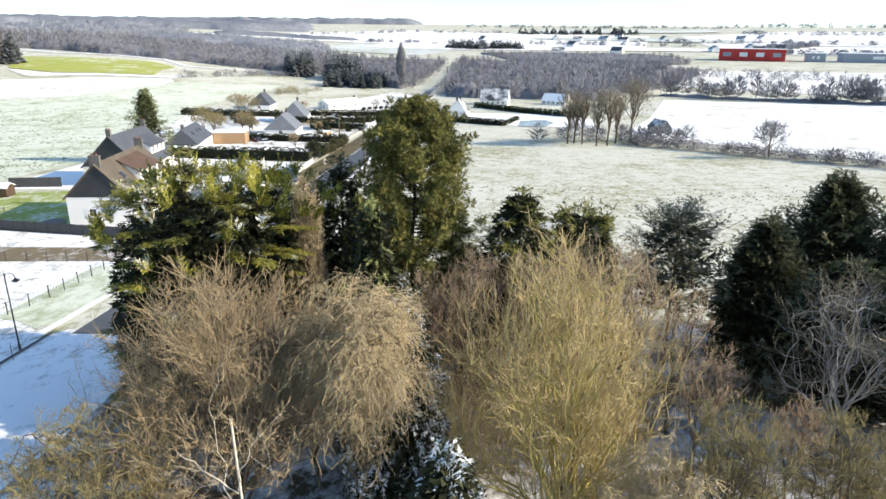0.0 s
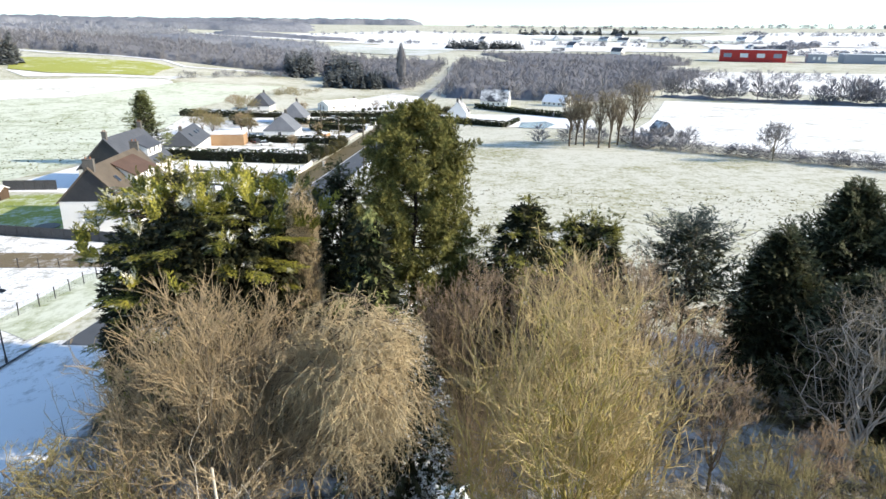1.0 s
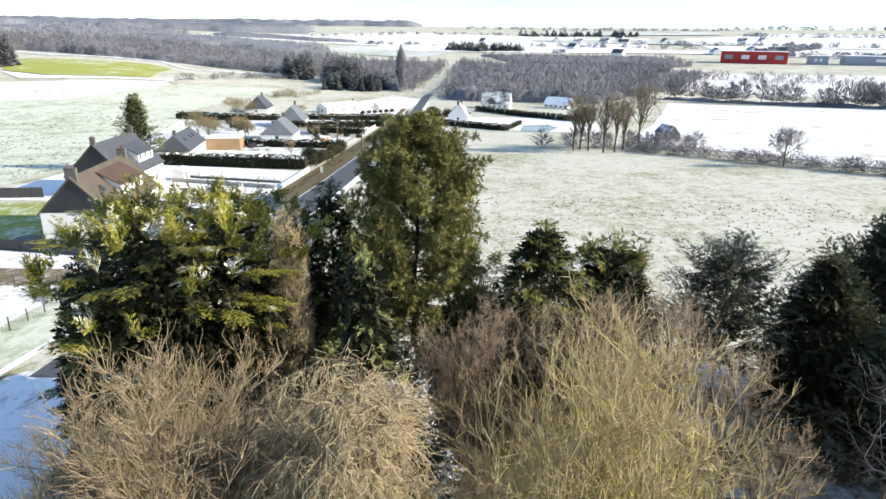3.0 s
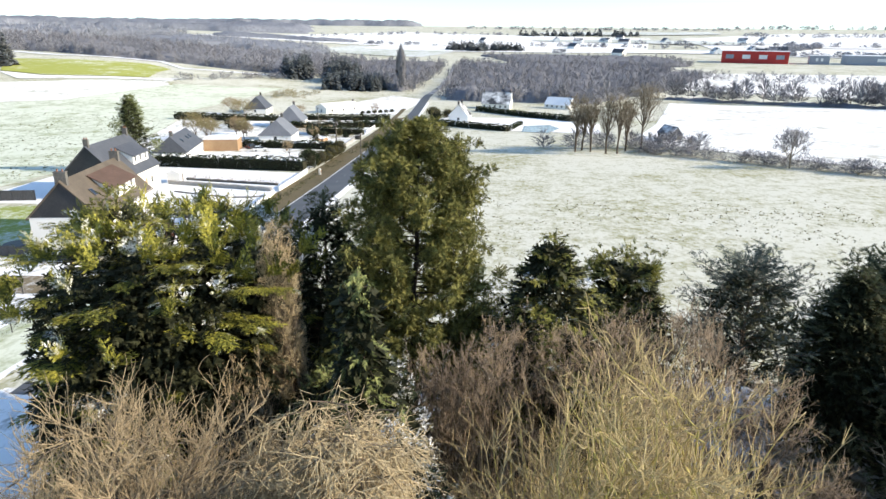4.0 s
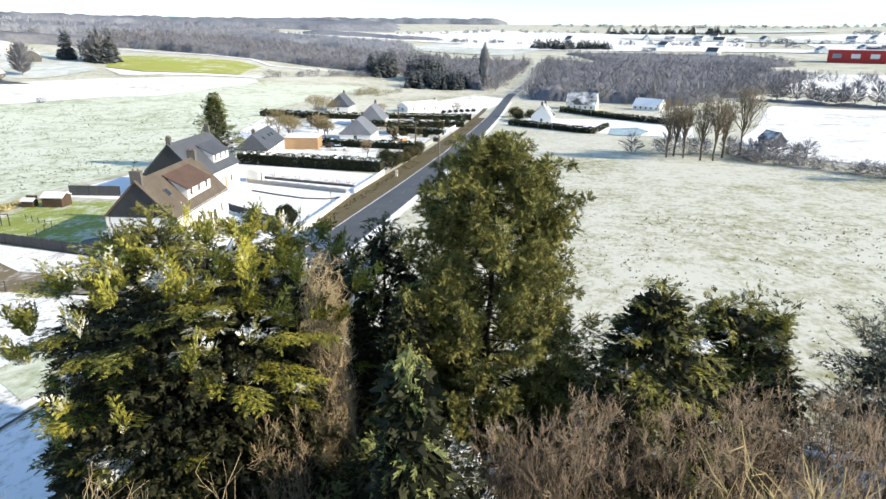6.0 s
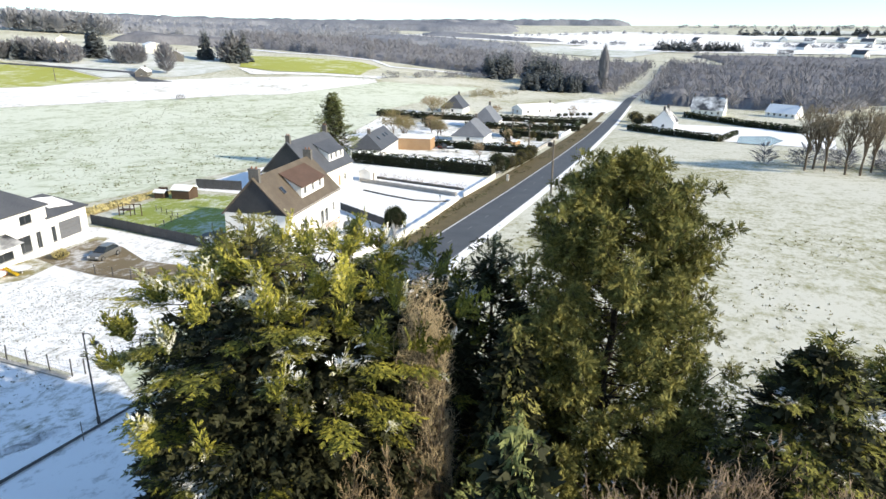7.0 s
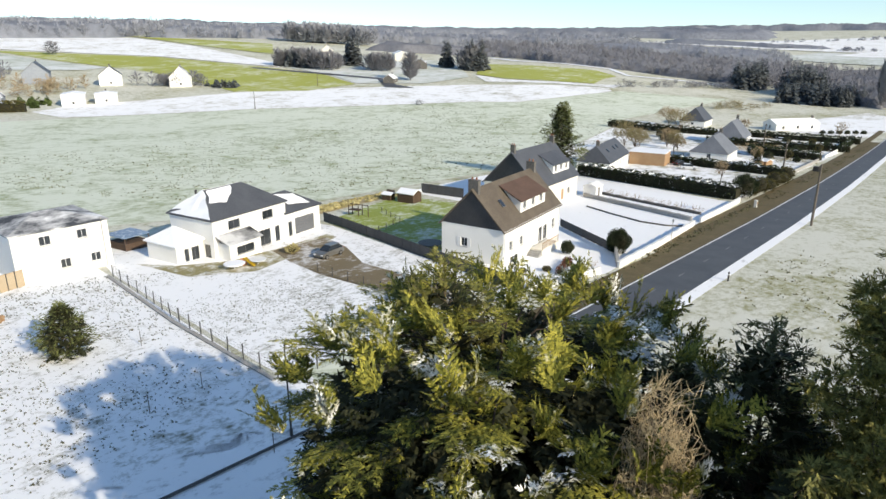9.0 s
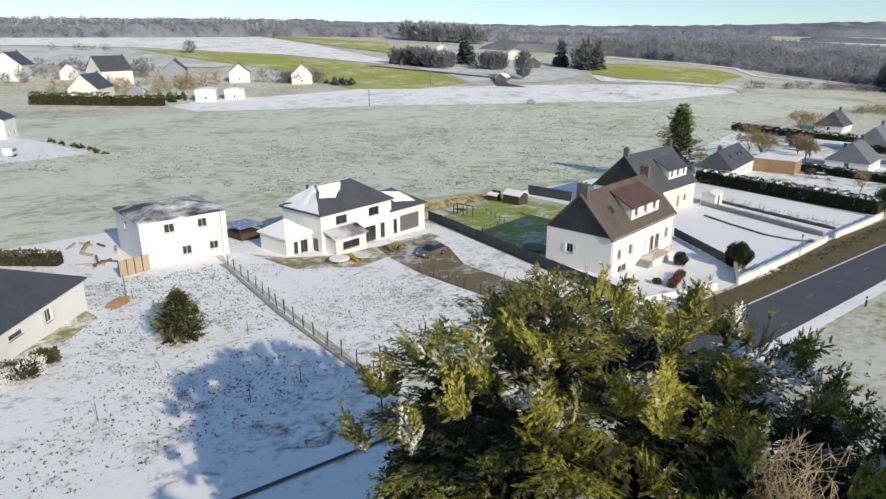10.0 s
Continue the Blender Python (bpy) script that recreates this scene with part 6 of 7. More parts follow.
def utility_pole(x, y, hg, label="weathered wooden pole with a cross-arm beside the road", arm=True, rz=0, tank=False):
    t = thing("utility_pole", x, y, rz, label, "pole")
    bm = bmesh.new()
    lathe(bm, [(0.21, -0.5), (0.2, hg * 0.4), (0.14, hg)], None, 10)
    part("pole", bm, M["pole_wood"], t)
    if tank:
        bm = bmesh.new()
        box(bm, -1.15, -0.2, -0.4, 0.4, hg - 1.25, hg - 0.45)
        box(bm, -0.22, -0.08, -0.1, 0.1, hg - 1.1, hg - 0.6)
        bmesh.ops.bevel(bm, geom=bm.edges[:], offset=0.04, segments=1, affect="EDGES")
        tk = part("transformer", bm, M["metal_dark"], t, "dark grey transformer box")
        for k in range(6):
            bm = bmesh.new()
            box(bm, -1.05 + 0.14 * k, -1.02 + 0.14 * k, -0.5, -0.4, hg - 1.2, hg - 0.55)
            part("cooling_fin", bm, M["metal_dark"], tk)
    if arm:
        bm = bmesh.new()
        box(bm, -0.5, 0.5, -0.06, 0.06, hg - 0.45, hg - 0.33)
        a = part("cross_arm", bm, M["metal_dark"], t)
        for k in (-0.42, 0.0, 0.42):
            bm = bmesh.new()
            lathe(bm, [(0.04, hg - 0.33), (0.06, hg - 0.25), (0.03, hg - 0.15)], pose(k, 0, 0), 8)
            part("insulator", bm, M["frame_white"], a)


def car(x, y, rz, paint, label):
    t = thing("car", x, y, rz, label, "car")
    # side outline of the body: along the car, up
    low = [(-2.15, 0.45), (-2.18, 0.75), (-2.05, 0.95), (-1.0, 1.02), (0.9, 0.98), (1.85, 0.86), (2.12, 0.70), (2.15, 0.45), (1.9, 0.25), (-1.95, 0.25)]
    cab = [(-1.95, 0.96), (-1.55, 1.42), (-0.6, 1.58), (0.25, 1.54), (1.05, 1.0)]

    def extrude(bm, prof, w0, w1):
        a = [bm.verts.new((px_, -w0 if pz < 1.1 else -w1, pz)) for px_, pz in prof]
        b = [bm.verts.new((px_, w0 if pz < 1.1 else w1, pz)) for px_, pz in prof]
        n = len(prof)
        bm.faces.new(a[::-1])
        bm.faces.new(b)
        for i in range(n):
            bm.faces.new((a[i], a[(i + 1) % n], b[(i + 1) % n], b[i]))
    bm = bmesh.new()
    extrude(bm, low, 0.88, 0.88)
    bmesh.ops.bevel(bm, geom=bm.edges[:], offset=0.06, segments=2, affect="EDGES")
    part("body", bm, paint, t)
    bm = bmesh.new()
    extrude(bm, cab, 0.82, 0.66)
    bmesh.ops.bevel(bm, geom=bm.edges[:], offset=0.05, segments=2, affect="EDGES")
    part("cabin", bm, M["glass"], t, "dark glazed cabin")
    bm = bmesh.new()
    box(bm, -1.5, 0.2, -0.62, 0.62, 1.55, 1.61)
    part("roof", bm, paint, t)
    for wx in (-1.35, 1.35):
        for wy in (-0.84, 0.84):
            bm = bmesh.new()
            lathe(bm, [(0.2, -0.1), (0.33, -0.1), (0.34, 0.0), (0.33, 0.1), (0.2, 0.1)], pose(wx, wy, 0.34, 90, 0, 0), 16)
            wh = part("wheel", bm, M["rubber"], t)
            bm = bmesh.new()
            lathe(bm, [(0.05, -0.11), (0.2, -0.108), (0.2, 0.108), (0.05, 0.11)], pose(wx, wy, 0.34, 90, 0, 0), 12)
            part("rim", bm, M["steel"], wh)
    for yy in (-0.62, 0.62):
        bm = bmesh.new()
        box(bm, 2.0, 2.14, yy - 0.18, yy + 0.18, 0.62, 0.76)
        part("headlight", bm, M["frame_white"], t)
        bm = bmesh.new()
        box(bm, -2.2, -2.1, yy - 0.16, yy + 0.16, 0.75, 0.92)
        part("tail_light", bm, M["red"], t)


def shed(x, y, rz, w, d, hg, wall, roof, label, name="shed"):
    t = thing(name, x, y, rz, label, "shed")
    block(t, w, d, hg, hg + w * 0.22, wall, roof, {"E": [(d / 2 - 0.45, 0.05, 0.9, 1.85, "door")]}, trim=M["wood_dark"], over=0.2, sink=0.5)


def stake(x, y, hg, r=0.03):
    t = thing("stake", x, y, 0, "thin dark marker stake in the snow", "stake", "stakes in the plot")
    bm = bmesh.new()
    lathe(bm, [(r, -0.3), (r, hg), (r * 0.4, hg + 0.08)], None, 6)
    part("shaft", bm, M["pole_wood"], t)


def paint_mat(name, c, rough=0.35, metal=0.3):
    m, n, l, p = material(name, rough, metal, 0.5)
    t = noise_node(n, l, 3.0, 4)
    l.new(ramp(n, l, t.outputs[0], ((0.3, tuple(v * 0.85 for v in c)), (0.7, c))), p.inputs["Base Color"])
    return m


# almost black, so that hedge and shrub cores pass for inner shade
M["core"] = two_scale("core_shade", (0.02, 0.022, 0.012), (0.03, 0.03, 0.018), (0.04, 0.035, 0.02), 0.6, 4.0)
M["rubber"] = two_scale("rubber", (0.02, 0.02, 0.02), (0.03, 0.03, 0.03), (0.05, 0.05, 0.05), 1.0, 9.0, 0.8)
M["steel"] = paint_mat("steel", (0.5, 0.5, 0.5), 0.35, 0.9)
M["red"] = paint_mat("red_plastic", (0.4, 0.02, 0.02), 0.3, 0.0)
M["car_grey"] = paint_mat("grey_car_paint", (0.21, 0.205, 0.19), 0.3, 0.5)
M["car_dark"] = paint_mat("dark_car_paint", (0.03, 0.03, 0.035), 0.3, 0.4)
M["car_white"] = paint_mat("white_car_paint", (0.75, 0.75, 0.75), 0.3, 0.0)
M["wood_dark"] = two_scale("dark_timber", (0.07, 0.045, 0.03), (0.10, 0.065, 0.045), (0.05, 0.035, 0.025), 0.6, 4.0, 0.8, 0.45, 0.8, 0.2, 0.01, 0.3, (1, 1, 10))
M["plastic_orange"] = paint_mat("orange_plastic", (0.75, 0.20, 0.03), 0.4, 0.0)
M["plastic_yellow"] = paint_mat("yellow_plastic", (0.75, 0.55, 0.05), 0.4, 0.0)
M["leaf_olive"] = leaf_mat("olive_shrub", (0.05, 0.05, 0.015), (0.10, 0.09, 0.03), (0.18, 0.15, 0.06), 0.0)
M["leaf_green"] = leaf_mat("clipped_green_hedge", (0.07, 0.10, 0.03), (0.10, 0.14, 0.04), (0.14, 0.18, 0.06), 0.0)
M["water"] = paint_mat("pond_ice", (0.30, 0.34, 0.38), 0.15, 0.0)
M["red_wall"] = two_scale("red_cladding", (0.45, 0.04, 0.03), (0.5, 0.06, 0.045), (0.35, 0.03, 0.03), 0.05, 1.0, 0.6)
M["blue_roof"] = two_scale("blue_sheeting", (0.16, 0.24, 0.36), (0.22, 0.30, 0.42), (0.6, 0.65, 0.7), 0.3, 2.0, 0.6, 0.5, 0.7)
M["grey_clad"] = two_scale("grey_cladding", (0.28, 0.31, 0.35), (0.33, 0.36, 0.40), (0.24, 0.26, 0.3), 0.05, 1.0, 0.6)

# house A's garden
low_wall([(-43.6, 83.9), (-42.2, 91.0), (-41.2, 96.4)], 0.9, 0.3, M["render_white"], "low white rendered wall along the verge")
low_wall([(-40.6, 100.3), (-41.4, 115.0), (-42.9, 132.6)], 1.0, 0.3, M["render_white"], "low white rendered wall along the verge")
low_wall([(-43.0, 136.0), (-43.6, 148.0), (-44.4, 161.5)], 1.0, 0.3, M["render_white"], "low white rendered wall along the verge")
low_wall([(-40.8, 100.5), (-44.2, 106.6)], 1.1, 0.25, M["concrete"], "pale grey concrete garden wall")
panel_fence([(-44.2, 106.7), (-59.0, 116.4)], 1.3, M["dark_fence"], "dark grey panel fence between front gardens")
panel_fence([(-89.5, 91.6), (-82.3, 90.6), (-69.4, 88.1), (-59.2, 86.2), (-43.9, 83.6)], 1.6, M["dark_fence"], "long dark grey panel fence beside the drive")
panel_fence([(-86.6, 124.8), (-97.0, 123.6)], 2.0, M["dark_fence"], "dark panel fence behind the lawn")
low_wall([(-70.0, 144.2), (-57.0, 140.2), (-44.6, 136.2)], 0.8, 0.5, M["concrete"], "low grey stone garden wall with snow beside it")
low_wall([(-72.0, 150.5), (-58.0, 146.5), (-45.5, 143.0)], 0.5, 0.4, M["stone_dark"], "low dark stone edging of a flower bed")
shrub(-44.3, 107.6, 1.7, 3.4, 1, "clipped round evergreen bush beside the fence", M["leaf_hedge"], 9000, 0.16)
shrub(-49.2, 102.0, 0.9, 1.9, 2, "small clipped evergreen bush by the house", M["leaf_hedge"], 3000, 0.13)
shrub(-46.6, 92.6, 0.6, 0.7, 3, "low spreading bush in the front garden", M["leaf_olive"], 400, 0.16)
shrub(-48.5, 90.0, 0.55, 0.6, 4, "low spreading bush in the front garden", M["leaf_olive"], 350, 0.16)
for i in range(7):
    thicket("rose_bush", -68.0 + 3.4 * i, 152.0 - 0.9 * i, 1.6, 1.2, 1.0, 60 + i, M["twig_red"], "low bare rose bush in a snowed bed", 220, 0.018)
thicket("dry_hedge", -43.4, 97.6, 0.6, 3.0, 0.8, 68, M["twig_red"], "low dry russet hedge by the gate", 260, 0.012)
hedge(-86.5, 171.5, -45.6, 164.2, 2.4, 2.9, 5, "long dark laurel hedge dusted with snow")
shrub(-45.6, 167.5, 2.6, 5.0, 6, "large rounded dark evergreen at the hedge's end", M["leaf_hedge"], 3000, 0.32)
for i in range(8):
    shrub(-45.2 - 0.12 * i + (i % 3) * 0.5, 172 + 4.2 * i, 1.5 + 0.4 * ((i * 7) % 3), 2.2 + 0.7 * ((i * 5) % 3), 70 + i, "yellowish shrub along the road", M["leaf_olive"], 900, 0.3)
hedge(-80.0, 213.0, -47.5, 208.5, 2.0, 2.2, 8, "dark clipped hedge between gardens", dens=8, spray=0.6)
hedge(-71.0, 258.5, -48.8, 254.0, 2.0, 2.4, 9, "dark clipped hedge between gardens", snow=False, dens=6, spray=0.7)
hedge(-66.7, 250.0, -72.0, 262.0, 1.6, 2.2, 10, "dark clipped hedge between gardens", snow=False, dens=6, spray=0.7)
hedge(-92.0, 276.0, -46.5, 286.5, 2.0, 2.4, 11, "dark clipped hedge between gardens", snow=False, dens=6, spray=0.7)
hedge(-96.0, 312.0, -48.5, 318.0, 2.0, 2.4, 12, "dark clipped hedge between gardens", snow=False, dens=5, spray=0.8)
hedge(-144.0, 299.0, -128.0, 300.0, 2.4, 2.8, 13, "dark clipped hedge at the field's edge", snow=False, dens=5, spray=0.8)
hedge(-128.0, 300.0, -98.0, 306.0, 2.0, 2.6, 14, "dark clipped hedge at the field's edge", snow=False, dens=5, spray=0.8)
hedge(-49.5, 290.0, -53.0, 330.0, 1.6, 1.6, 15, "low hedge along the road", dens=6, spray=0.7)
hedge(-29.0, 300.5, 5.5, 269.0, 1.6, 2.2, 16, "dark clipped hedge round a garden", snow=False, dens=8, spray=0.6)
hedge(-9.0, 374.0, 38.0, 312.0, 1.8, 2.4, 17, "dark clipped hedge round a garden", snow=False, dens=5, spray=0.8)
hedge(5.5, 269.0, 12.0, 300.0, 1.4, 1.4, 18, "low hedge round a garden", dens=6, spray=0.7)
drape("pond", [(11, 266), (21, 261), (27, 280), (24, 296), (13, 291)], M["water"], 0.22, 8, "small frozen garden pond", "pond")
drape("ground_garden_right", [(-28, 302), (5.5, 270), (40, 258), (46, 300), (30, 330), (-24, 335)], M["snow_garden"], 0.16, 10, "snowed garden beside the road", "ground")
drape("yard_far", [(-50, 345), (-44, 440), (-70, 470), (-88, 400), (-80, 345)], M["field_white"], 0.1, 15, "snowed roadside yard", "ground")
utility_pole(-28.3, 147.4, 10.6, "weathered wooden pole carrying a dark transformer beside the road", False, 0, True)
t_ = thing("delineator", -28.2, 104.6, 0, "short dark post in the snowed verge", "post")
bm_ = bmesh.new()
lathe(bm_, [(0.11, -0.3), (0.11, 1.1), (0.08, 1.2)], None, 8)
part("post", bm_, M["metal_dark"], t_)
bm_ = bmesh.new()
lathe(bm_, [(0.115, 0.82), (0.12, 0.84), (0.12, 0.96), (0.115, 0.98)], None, 8)
part("band", bm_, M["line"], t_, "white reflective band")
utility_pole(-68.0, 262.0, 9.6)
utility_pole(-49.6, 214.0, 8.5)
utility_pole(-314.9, 227.4, 9.5, "far wooden pole in a snowed field", False)
utility_pole(-373.4, 316.8, 9.0, "far wooden pole beside a crop field", False)
t_ = thing("garden_lamp", -41.0, 118.4, 0, "slim grey garden lamp behind the wall", "lamp")
bm_ = bmesh.new()
lathe(bm_, [(0.06, -0.3), (0.05, 3.3), (0.14, 3.4), (0.16, 3.6), (0.04, 3.7)])
part("pole", bm_, M["steel"], t_)
t_ = thing("mailbox", -40.3, 157.8, 0, "pale stone gatepost with a letter box", "gatepost")
bm_ = bmesh.new()
box(bm_, -0.25, 0.25, -0.25, 0.25, -0.3, 1.4)
box(bm_, -0.3, 0.3, -0.3, 0.3, 1.4, 1.5)
post_ = part("post", bm_, M["render_cream"], t_)
bm_ = bmesh.new()
box(bm_, 0.25, 0.4, -0.16, 0.16, 0.8, 1.15)
part("letter_box", bm_, M["wood"], post_)

# plot and lane
street_lamp(-38.3, 47.4, 6.9, 0)
for sx, sy in ((-48.2, 42.4), (-49.0, 46.9), (-37.4, 45.4), (-52.0, 33.0), (-60.5, 47.5)):
    stake(sx, sy, 1.4)
wire_fence([(-83.2, 54.6), (-72.5, 53.6), (-63.5, 52.6), (-56.3, 52.0), (-46.2, 51.9)], 1.5, "wire mesh fence on dark posts between snowed plots", 2.5)
low_wall([(-83.4, 54.1), (-63.5, 52.1), (-46.0, 51.4)], 0.18, 0.25, M["concrete"], "low concrete kerb under the fence", name="kerb")
wire_fence([(-45.6, 52.6), (-44.4, 60.0), (-44.2, 72.0)], 1.4, "wire fence on dark posts beside the lane", 2.5)
wire_fence([(-67.0, 72.4), (-56.0, 72.6), (-46.0, 73.2)], 1.3, "wire fence on dark posts beside the drive", 2.6)
conifer("shrub", -63.2, 42.4, 4.7, lambda k: 2.4 * min(1.0, (1.05 - k) * 1.7), 51, M["leaf_droop"], "bushy young conifer standing in the snow", 110, 0.28, 7, 0.25, 0.0, 0.08, 0.02, lobes=2, fill=300)
shrub(-62.5, 30.0, 1.8, 1.6, 21, "low ragged evergreen bush by the white house", M["leaf_holly"], 900, 0.3)
shrub(-64.6, 31.8, 1.2, 1.2, 22, "low ragged evergreen bush by the white house", M["leaf_olive"], 600, 0.3)
panel_fence([(-85.2, 42.6), (-86.6, 46.4)], 2.0, M["wood_pale"], "weathered brown board fence", 1.0)
t_ = thing("log_pile", -75.9, 40.2, 40, "pile of sawn logs beside the white house", "logs")
for i in range(16):
    bm_ = bmesh.new()
    lathe(bm_, [(0.14, -0.6), (0.15, 0.0), (0.14, 0.6)], pose(0.0 + 0.05 * (i % 3), -1.3 + 0.30 * (i % 8) + 0.14 * (i // 8), 0.15 + 0.26 * (i // 8), 0, 90, 0), 8)
    part("log", bm_, M["wood"], t_)
hedge(-95.0, 38.2, -101.0, 30.0, 1.8, 1.6, 23, "long heap under dark sheeting", M["leaf_dark"], False, "heap")
drape("wall_grass", [(-76.6, 36.9), (-69.2, 31.5), (-65.5, 28.0), (-63.8, 29.6), (-68.0, 33.6), (-73.0, 37.6)], M["worn_grass"], 0.07, 3, "rough grass along the white house", "grass")
rng_ = np.random.default_rng(77)
for i in range(14):
    t_ = thing("plank", -104 + rng_.uniform(0, 14), 40.5 + rng_.uniform(0, 5), rng_.uniform(0, 180), "loose weathered timber on the snowed rubble", "plank", "timber on the rubble", "", 0.16 + 0.02 * i)
    bm_ = bmesh.new()
    box(bm_, -rng_.uniform(0.8, 1.8), rng_.uniform(0.8, 1.8), -0.12, 0.12, -0.25, 0.06, pose(0, 0, 0, 0, rng_.uniform(-4, 4), 0))
    part("board", bm_, M["wood_pale"] if i % 2 else M["stone_dark"], t_)
stake(-78.0, 41.4, 2.4, 0.06)
drape("rubble", [(-103, 38), (-89, 40), (-84.5, 42.5), (-86, 46.4), (-98.5, 46.6), (-106, 46)], M["snow_lane"], 0.06, 4, "snowed building rubble beside the white house", "ground")

# white house surroundings
car(-72.0, 78.3, -82, M["car_grey"], "grey estate car parked on the muddy drive")
t_ = thing("garden_table", -75.6, 66.2, 0, "round garden table covered with snow", "table")
bm_ = bmesh.new()
lathe(bm_, [(0.25, -0.2), (0.06, 0.0), (0.06, 0.68), (1.3, 0.70), (1.3, 0.74)], None, 20)
part("base", bm_, M["frame_white"], t_)
bm_ = bmesh.new()
lathe(bm_, [(1.3, 0.744), (1.32, 0.80), (1.2, 0.86), (0.3, 0.88)], None, 20)
part("snow", bm_, M["snow"], t_, "layer of snow")
t_ = thing("garden_table", -75.3, 69.4, 0, "round garden table with snow on it", "table")
bm_ = bmesh.new()
lathe(bm_, [(0.25, -0.2), (0.06, 0.0), (0.06, 0.68), (1.1, 0.70), (1.1, 0.76)], None, 20)
part("base", bm_, M["frame_white"], t_)


def slide(x, y, rz, mat, label):
    t = thing("slide", x, y, rz, label, "toy")
    bm = bmesh.new()
    for s in (-0.25, 0.25):
        box(bm, -0.55, -0.48, s - 0.03, s + 0.03, -0.1, 1.0)
        box(bm, -0.2, -0.13, s - 0.03, s + 0.03, -0.1, 1.0)
    for i in range(4):
        box(bm, -0.5, -0.18, -0.22, 0.22, 0.2 + 0.22 * i, 0.24 + 0.22 * i)
    part("ladder", bm, mat, t)
    bm = bmesh.new()
    poly(bm, [(-0.2, -0.22, 1.0), (1.3, -0.22, 0.12), (1.3, 0.22, 0.12), (-0.2, 0.22, 1.0)])
    for s in (-0.22, 0.22):
        poly(bm, [(-0.2, s, 1.0), (1.3, s, 0.12), (1.3, s, 0.3), (-0.2, s, 1.2)])
    bmesh.ops.solidify(bm, geom=bm.faces[:], thickness=0.03)
    part("chute", bm, M["plastic_yellow"], t, "yellow chute")


slide(-75.9, 68.0, 20, M["plastic_orange"], "orange and yellow plastic play slide")
shrub(-76.8, 75.8, 0.9, 1.2, 24, "pale straw-coloured clump of grass", M["leaf_straw"], 500, 0.3)
shed(-91.6, 114.4, 100, 3.0, 3.6, 2.0, M["wood_dark"], M["snow"], "small dark timber shed with a snowed roof")
shed(-96.0, 113.0, 100, 1.6, 2.0, 1.3, M["wood_dark"], M["snow"], "low dark timber hutch with a snowed roof", "hutch")
drape("dry_grass", [(-98, 92), (-101, 103), (-103, 118), (-98, 119), (-96, 104), (-94, 93)], M["dry_grass"], 0.07, 4, "strip of dry tan grass beside the lawn", "grass")
tufts("dry_grass_tufts", [(-99, 93), (-95, 93), (-98, 118), (-102, 118)], 900, 19, M["leaf_straw"], "dry straw-coloured grass beside the lawn", 0.6)
t_ = thing("play_frame", -89.5, 98.6, 15, "weathered wooden climbing frame on the lawn", "play frame")
for px_, py_ in ((-1, -0.6), (1, -0.6), (-1, 0.6), (1, 0.6), (2.6, 0)):
    bm_ = bmesh.new()
    box(bm_, px_ - 0.06, px_ + 0.06, py_ - 0.06, py_ + 0.06, -0.3, 1.9)
    part("post", bm_, M["wood_dark"], t_)
bm_ = bmesh.new()
box(bm_, -1.06, 1.06, -0.66, 0.66, 1.0, 1.08)
part("platform", bm_, M["wood_dark"], t_)
bm_ = bmesh.new()
box(bm_, -1.1, 2.7, -0.05, 0.05, 1.9, 2.02)
part("beam", bm_, M["wood_dark"], t_)
t_ = thing("trampoline", -65.2, 91.2, 0, "round trampoline with a dark padded rim", "trampoline")
bm_ = bmesh.new()
lathe(bm_, [(1.5, 0.66), (1.75, 0.66), (1.78, 0.74), (1.5, 0.76)], None, 24)
part("rim", bm_, M["metal_dark"], t_)
bm_ = bmesh.new()
lathe(bm_, [(1.5, 0.70), (0.8, 0.69), (0.1, 0.685)], None, 24)
part("mat", bm_, M["rubber"], t_)
for i in range(6):
    bm_ = bmesh.new()
    lathe(bm_, [(0.03, -0.2), (0.03, 0.66)], pose(1.65 * math.cos(i * 1.047), 1.65 * math.sin(i * 1.047), 0), 6)
    part("leg", bm_, M["steel"], t_)
wire_fence([(-76.5, 90.2), (-80.0, 100.0), (-88.0, 103.5)], 1.0, "low wire fence across the lawn", 2.4)
# shelter beside the annex
t_ = thing("shelter", -95.5, 62.0, 10, "low lean-to shelter under blue sheeting", "shelter")
for px_, py_ in ((-2, -1.8), (2, -1.8), (-2, 1.8), (2, 1.8)):
    bm_ = bmesh.new()
    box(bm_, px_ - 0.05, px_ + 0.05, py_ - 0.05, py_ + 0.05, -0.5, 2.0)
    part("post", bm_, M["wood_dark"], t_)
bm_ = bmesh.new()
box(bm_, -2.2, 2.2, -2.0, 2.0, 2.0, 2.08)
part("sheeting", bm_, M["blue_roof"], t_)
bm_ = bmesh.new()
box(bm_, -1.9, 1.9, -1.7, 1.7, -0.5, 1.1)
part("stack", bm_, M["wood_dark"], t_)
hedge(-46.8, 98.4, -44.6, 92.4, 0.8, 0.7, 69, "low russet hedge in the front garden", M["russet"], False, dens=60, spray=0.18)
shed(-69.6, 147.0, 5, 2.8, 3.4, 2.3, M["frame_white"], M["frame_white"], "small white glazed conservatory", "conservatory")
conifer("fir_tree", -87.5, 163.0, 18.0, cone(4.9, 1.5, 0.7), 52, M["leaf_droop"], "tall lone fir behind the grey-roofed house", 230, 0.6, 7, 0.25, 0.03, lobes=3, gap=0.3, roll=0.6)
car(-75.5, 209.5, 70, M["car_dark"], "dark car parked beside the timber annex")
car(-70.5, 203.0, 20, M["car_white"], "white car under snow in the yard")
car(-60.0, 231.0, 90, M["car_dark"], "dark car parked in a garden")

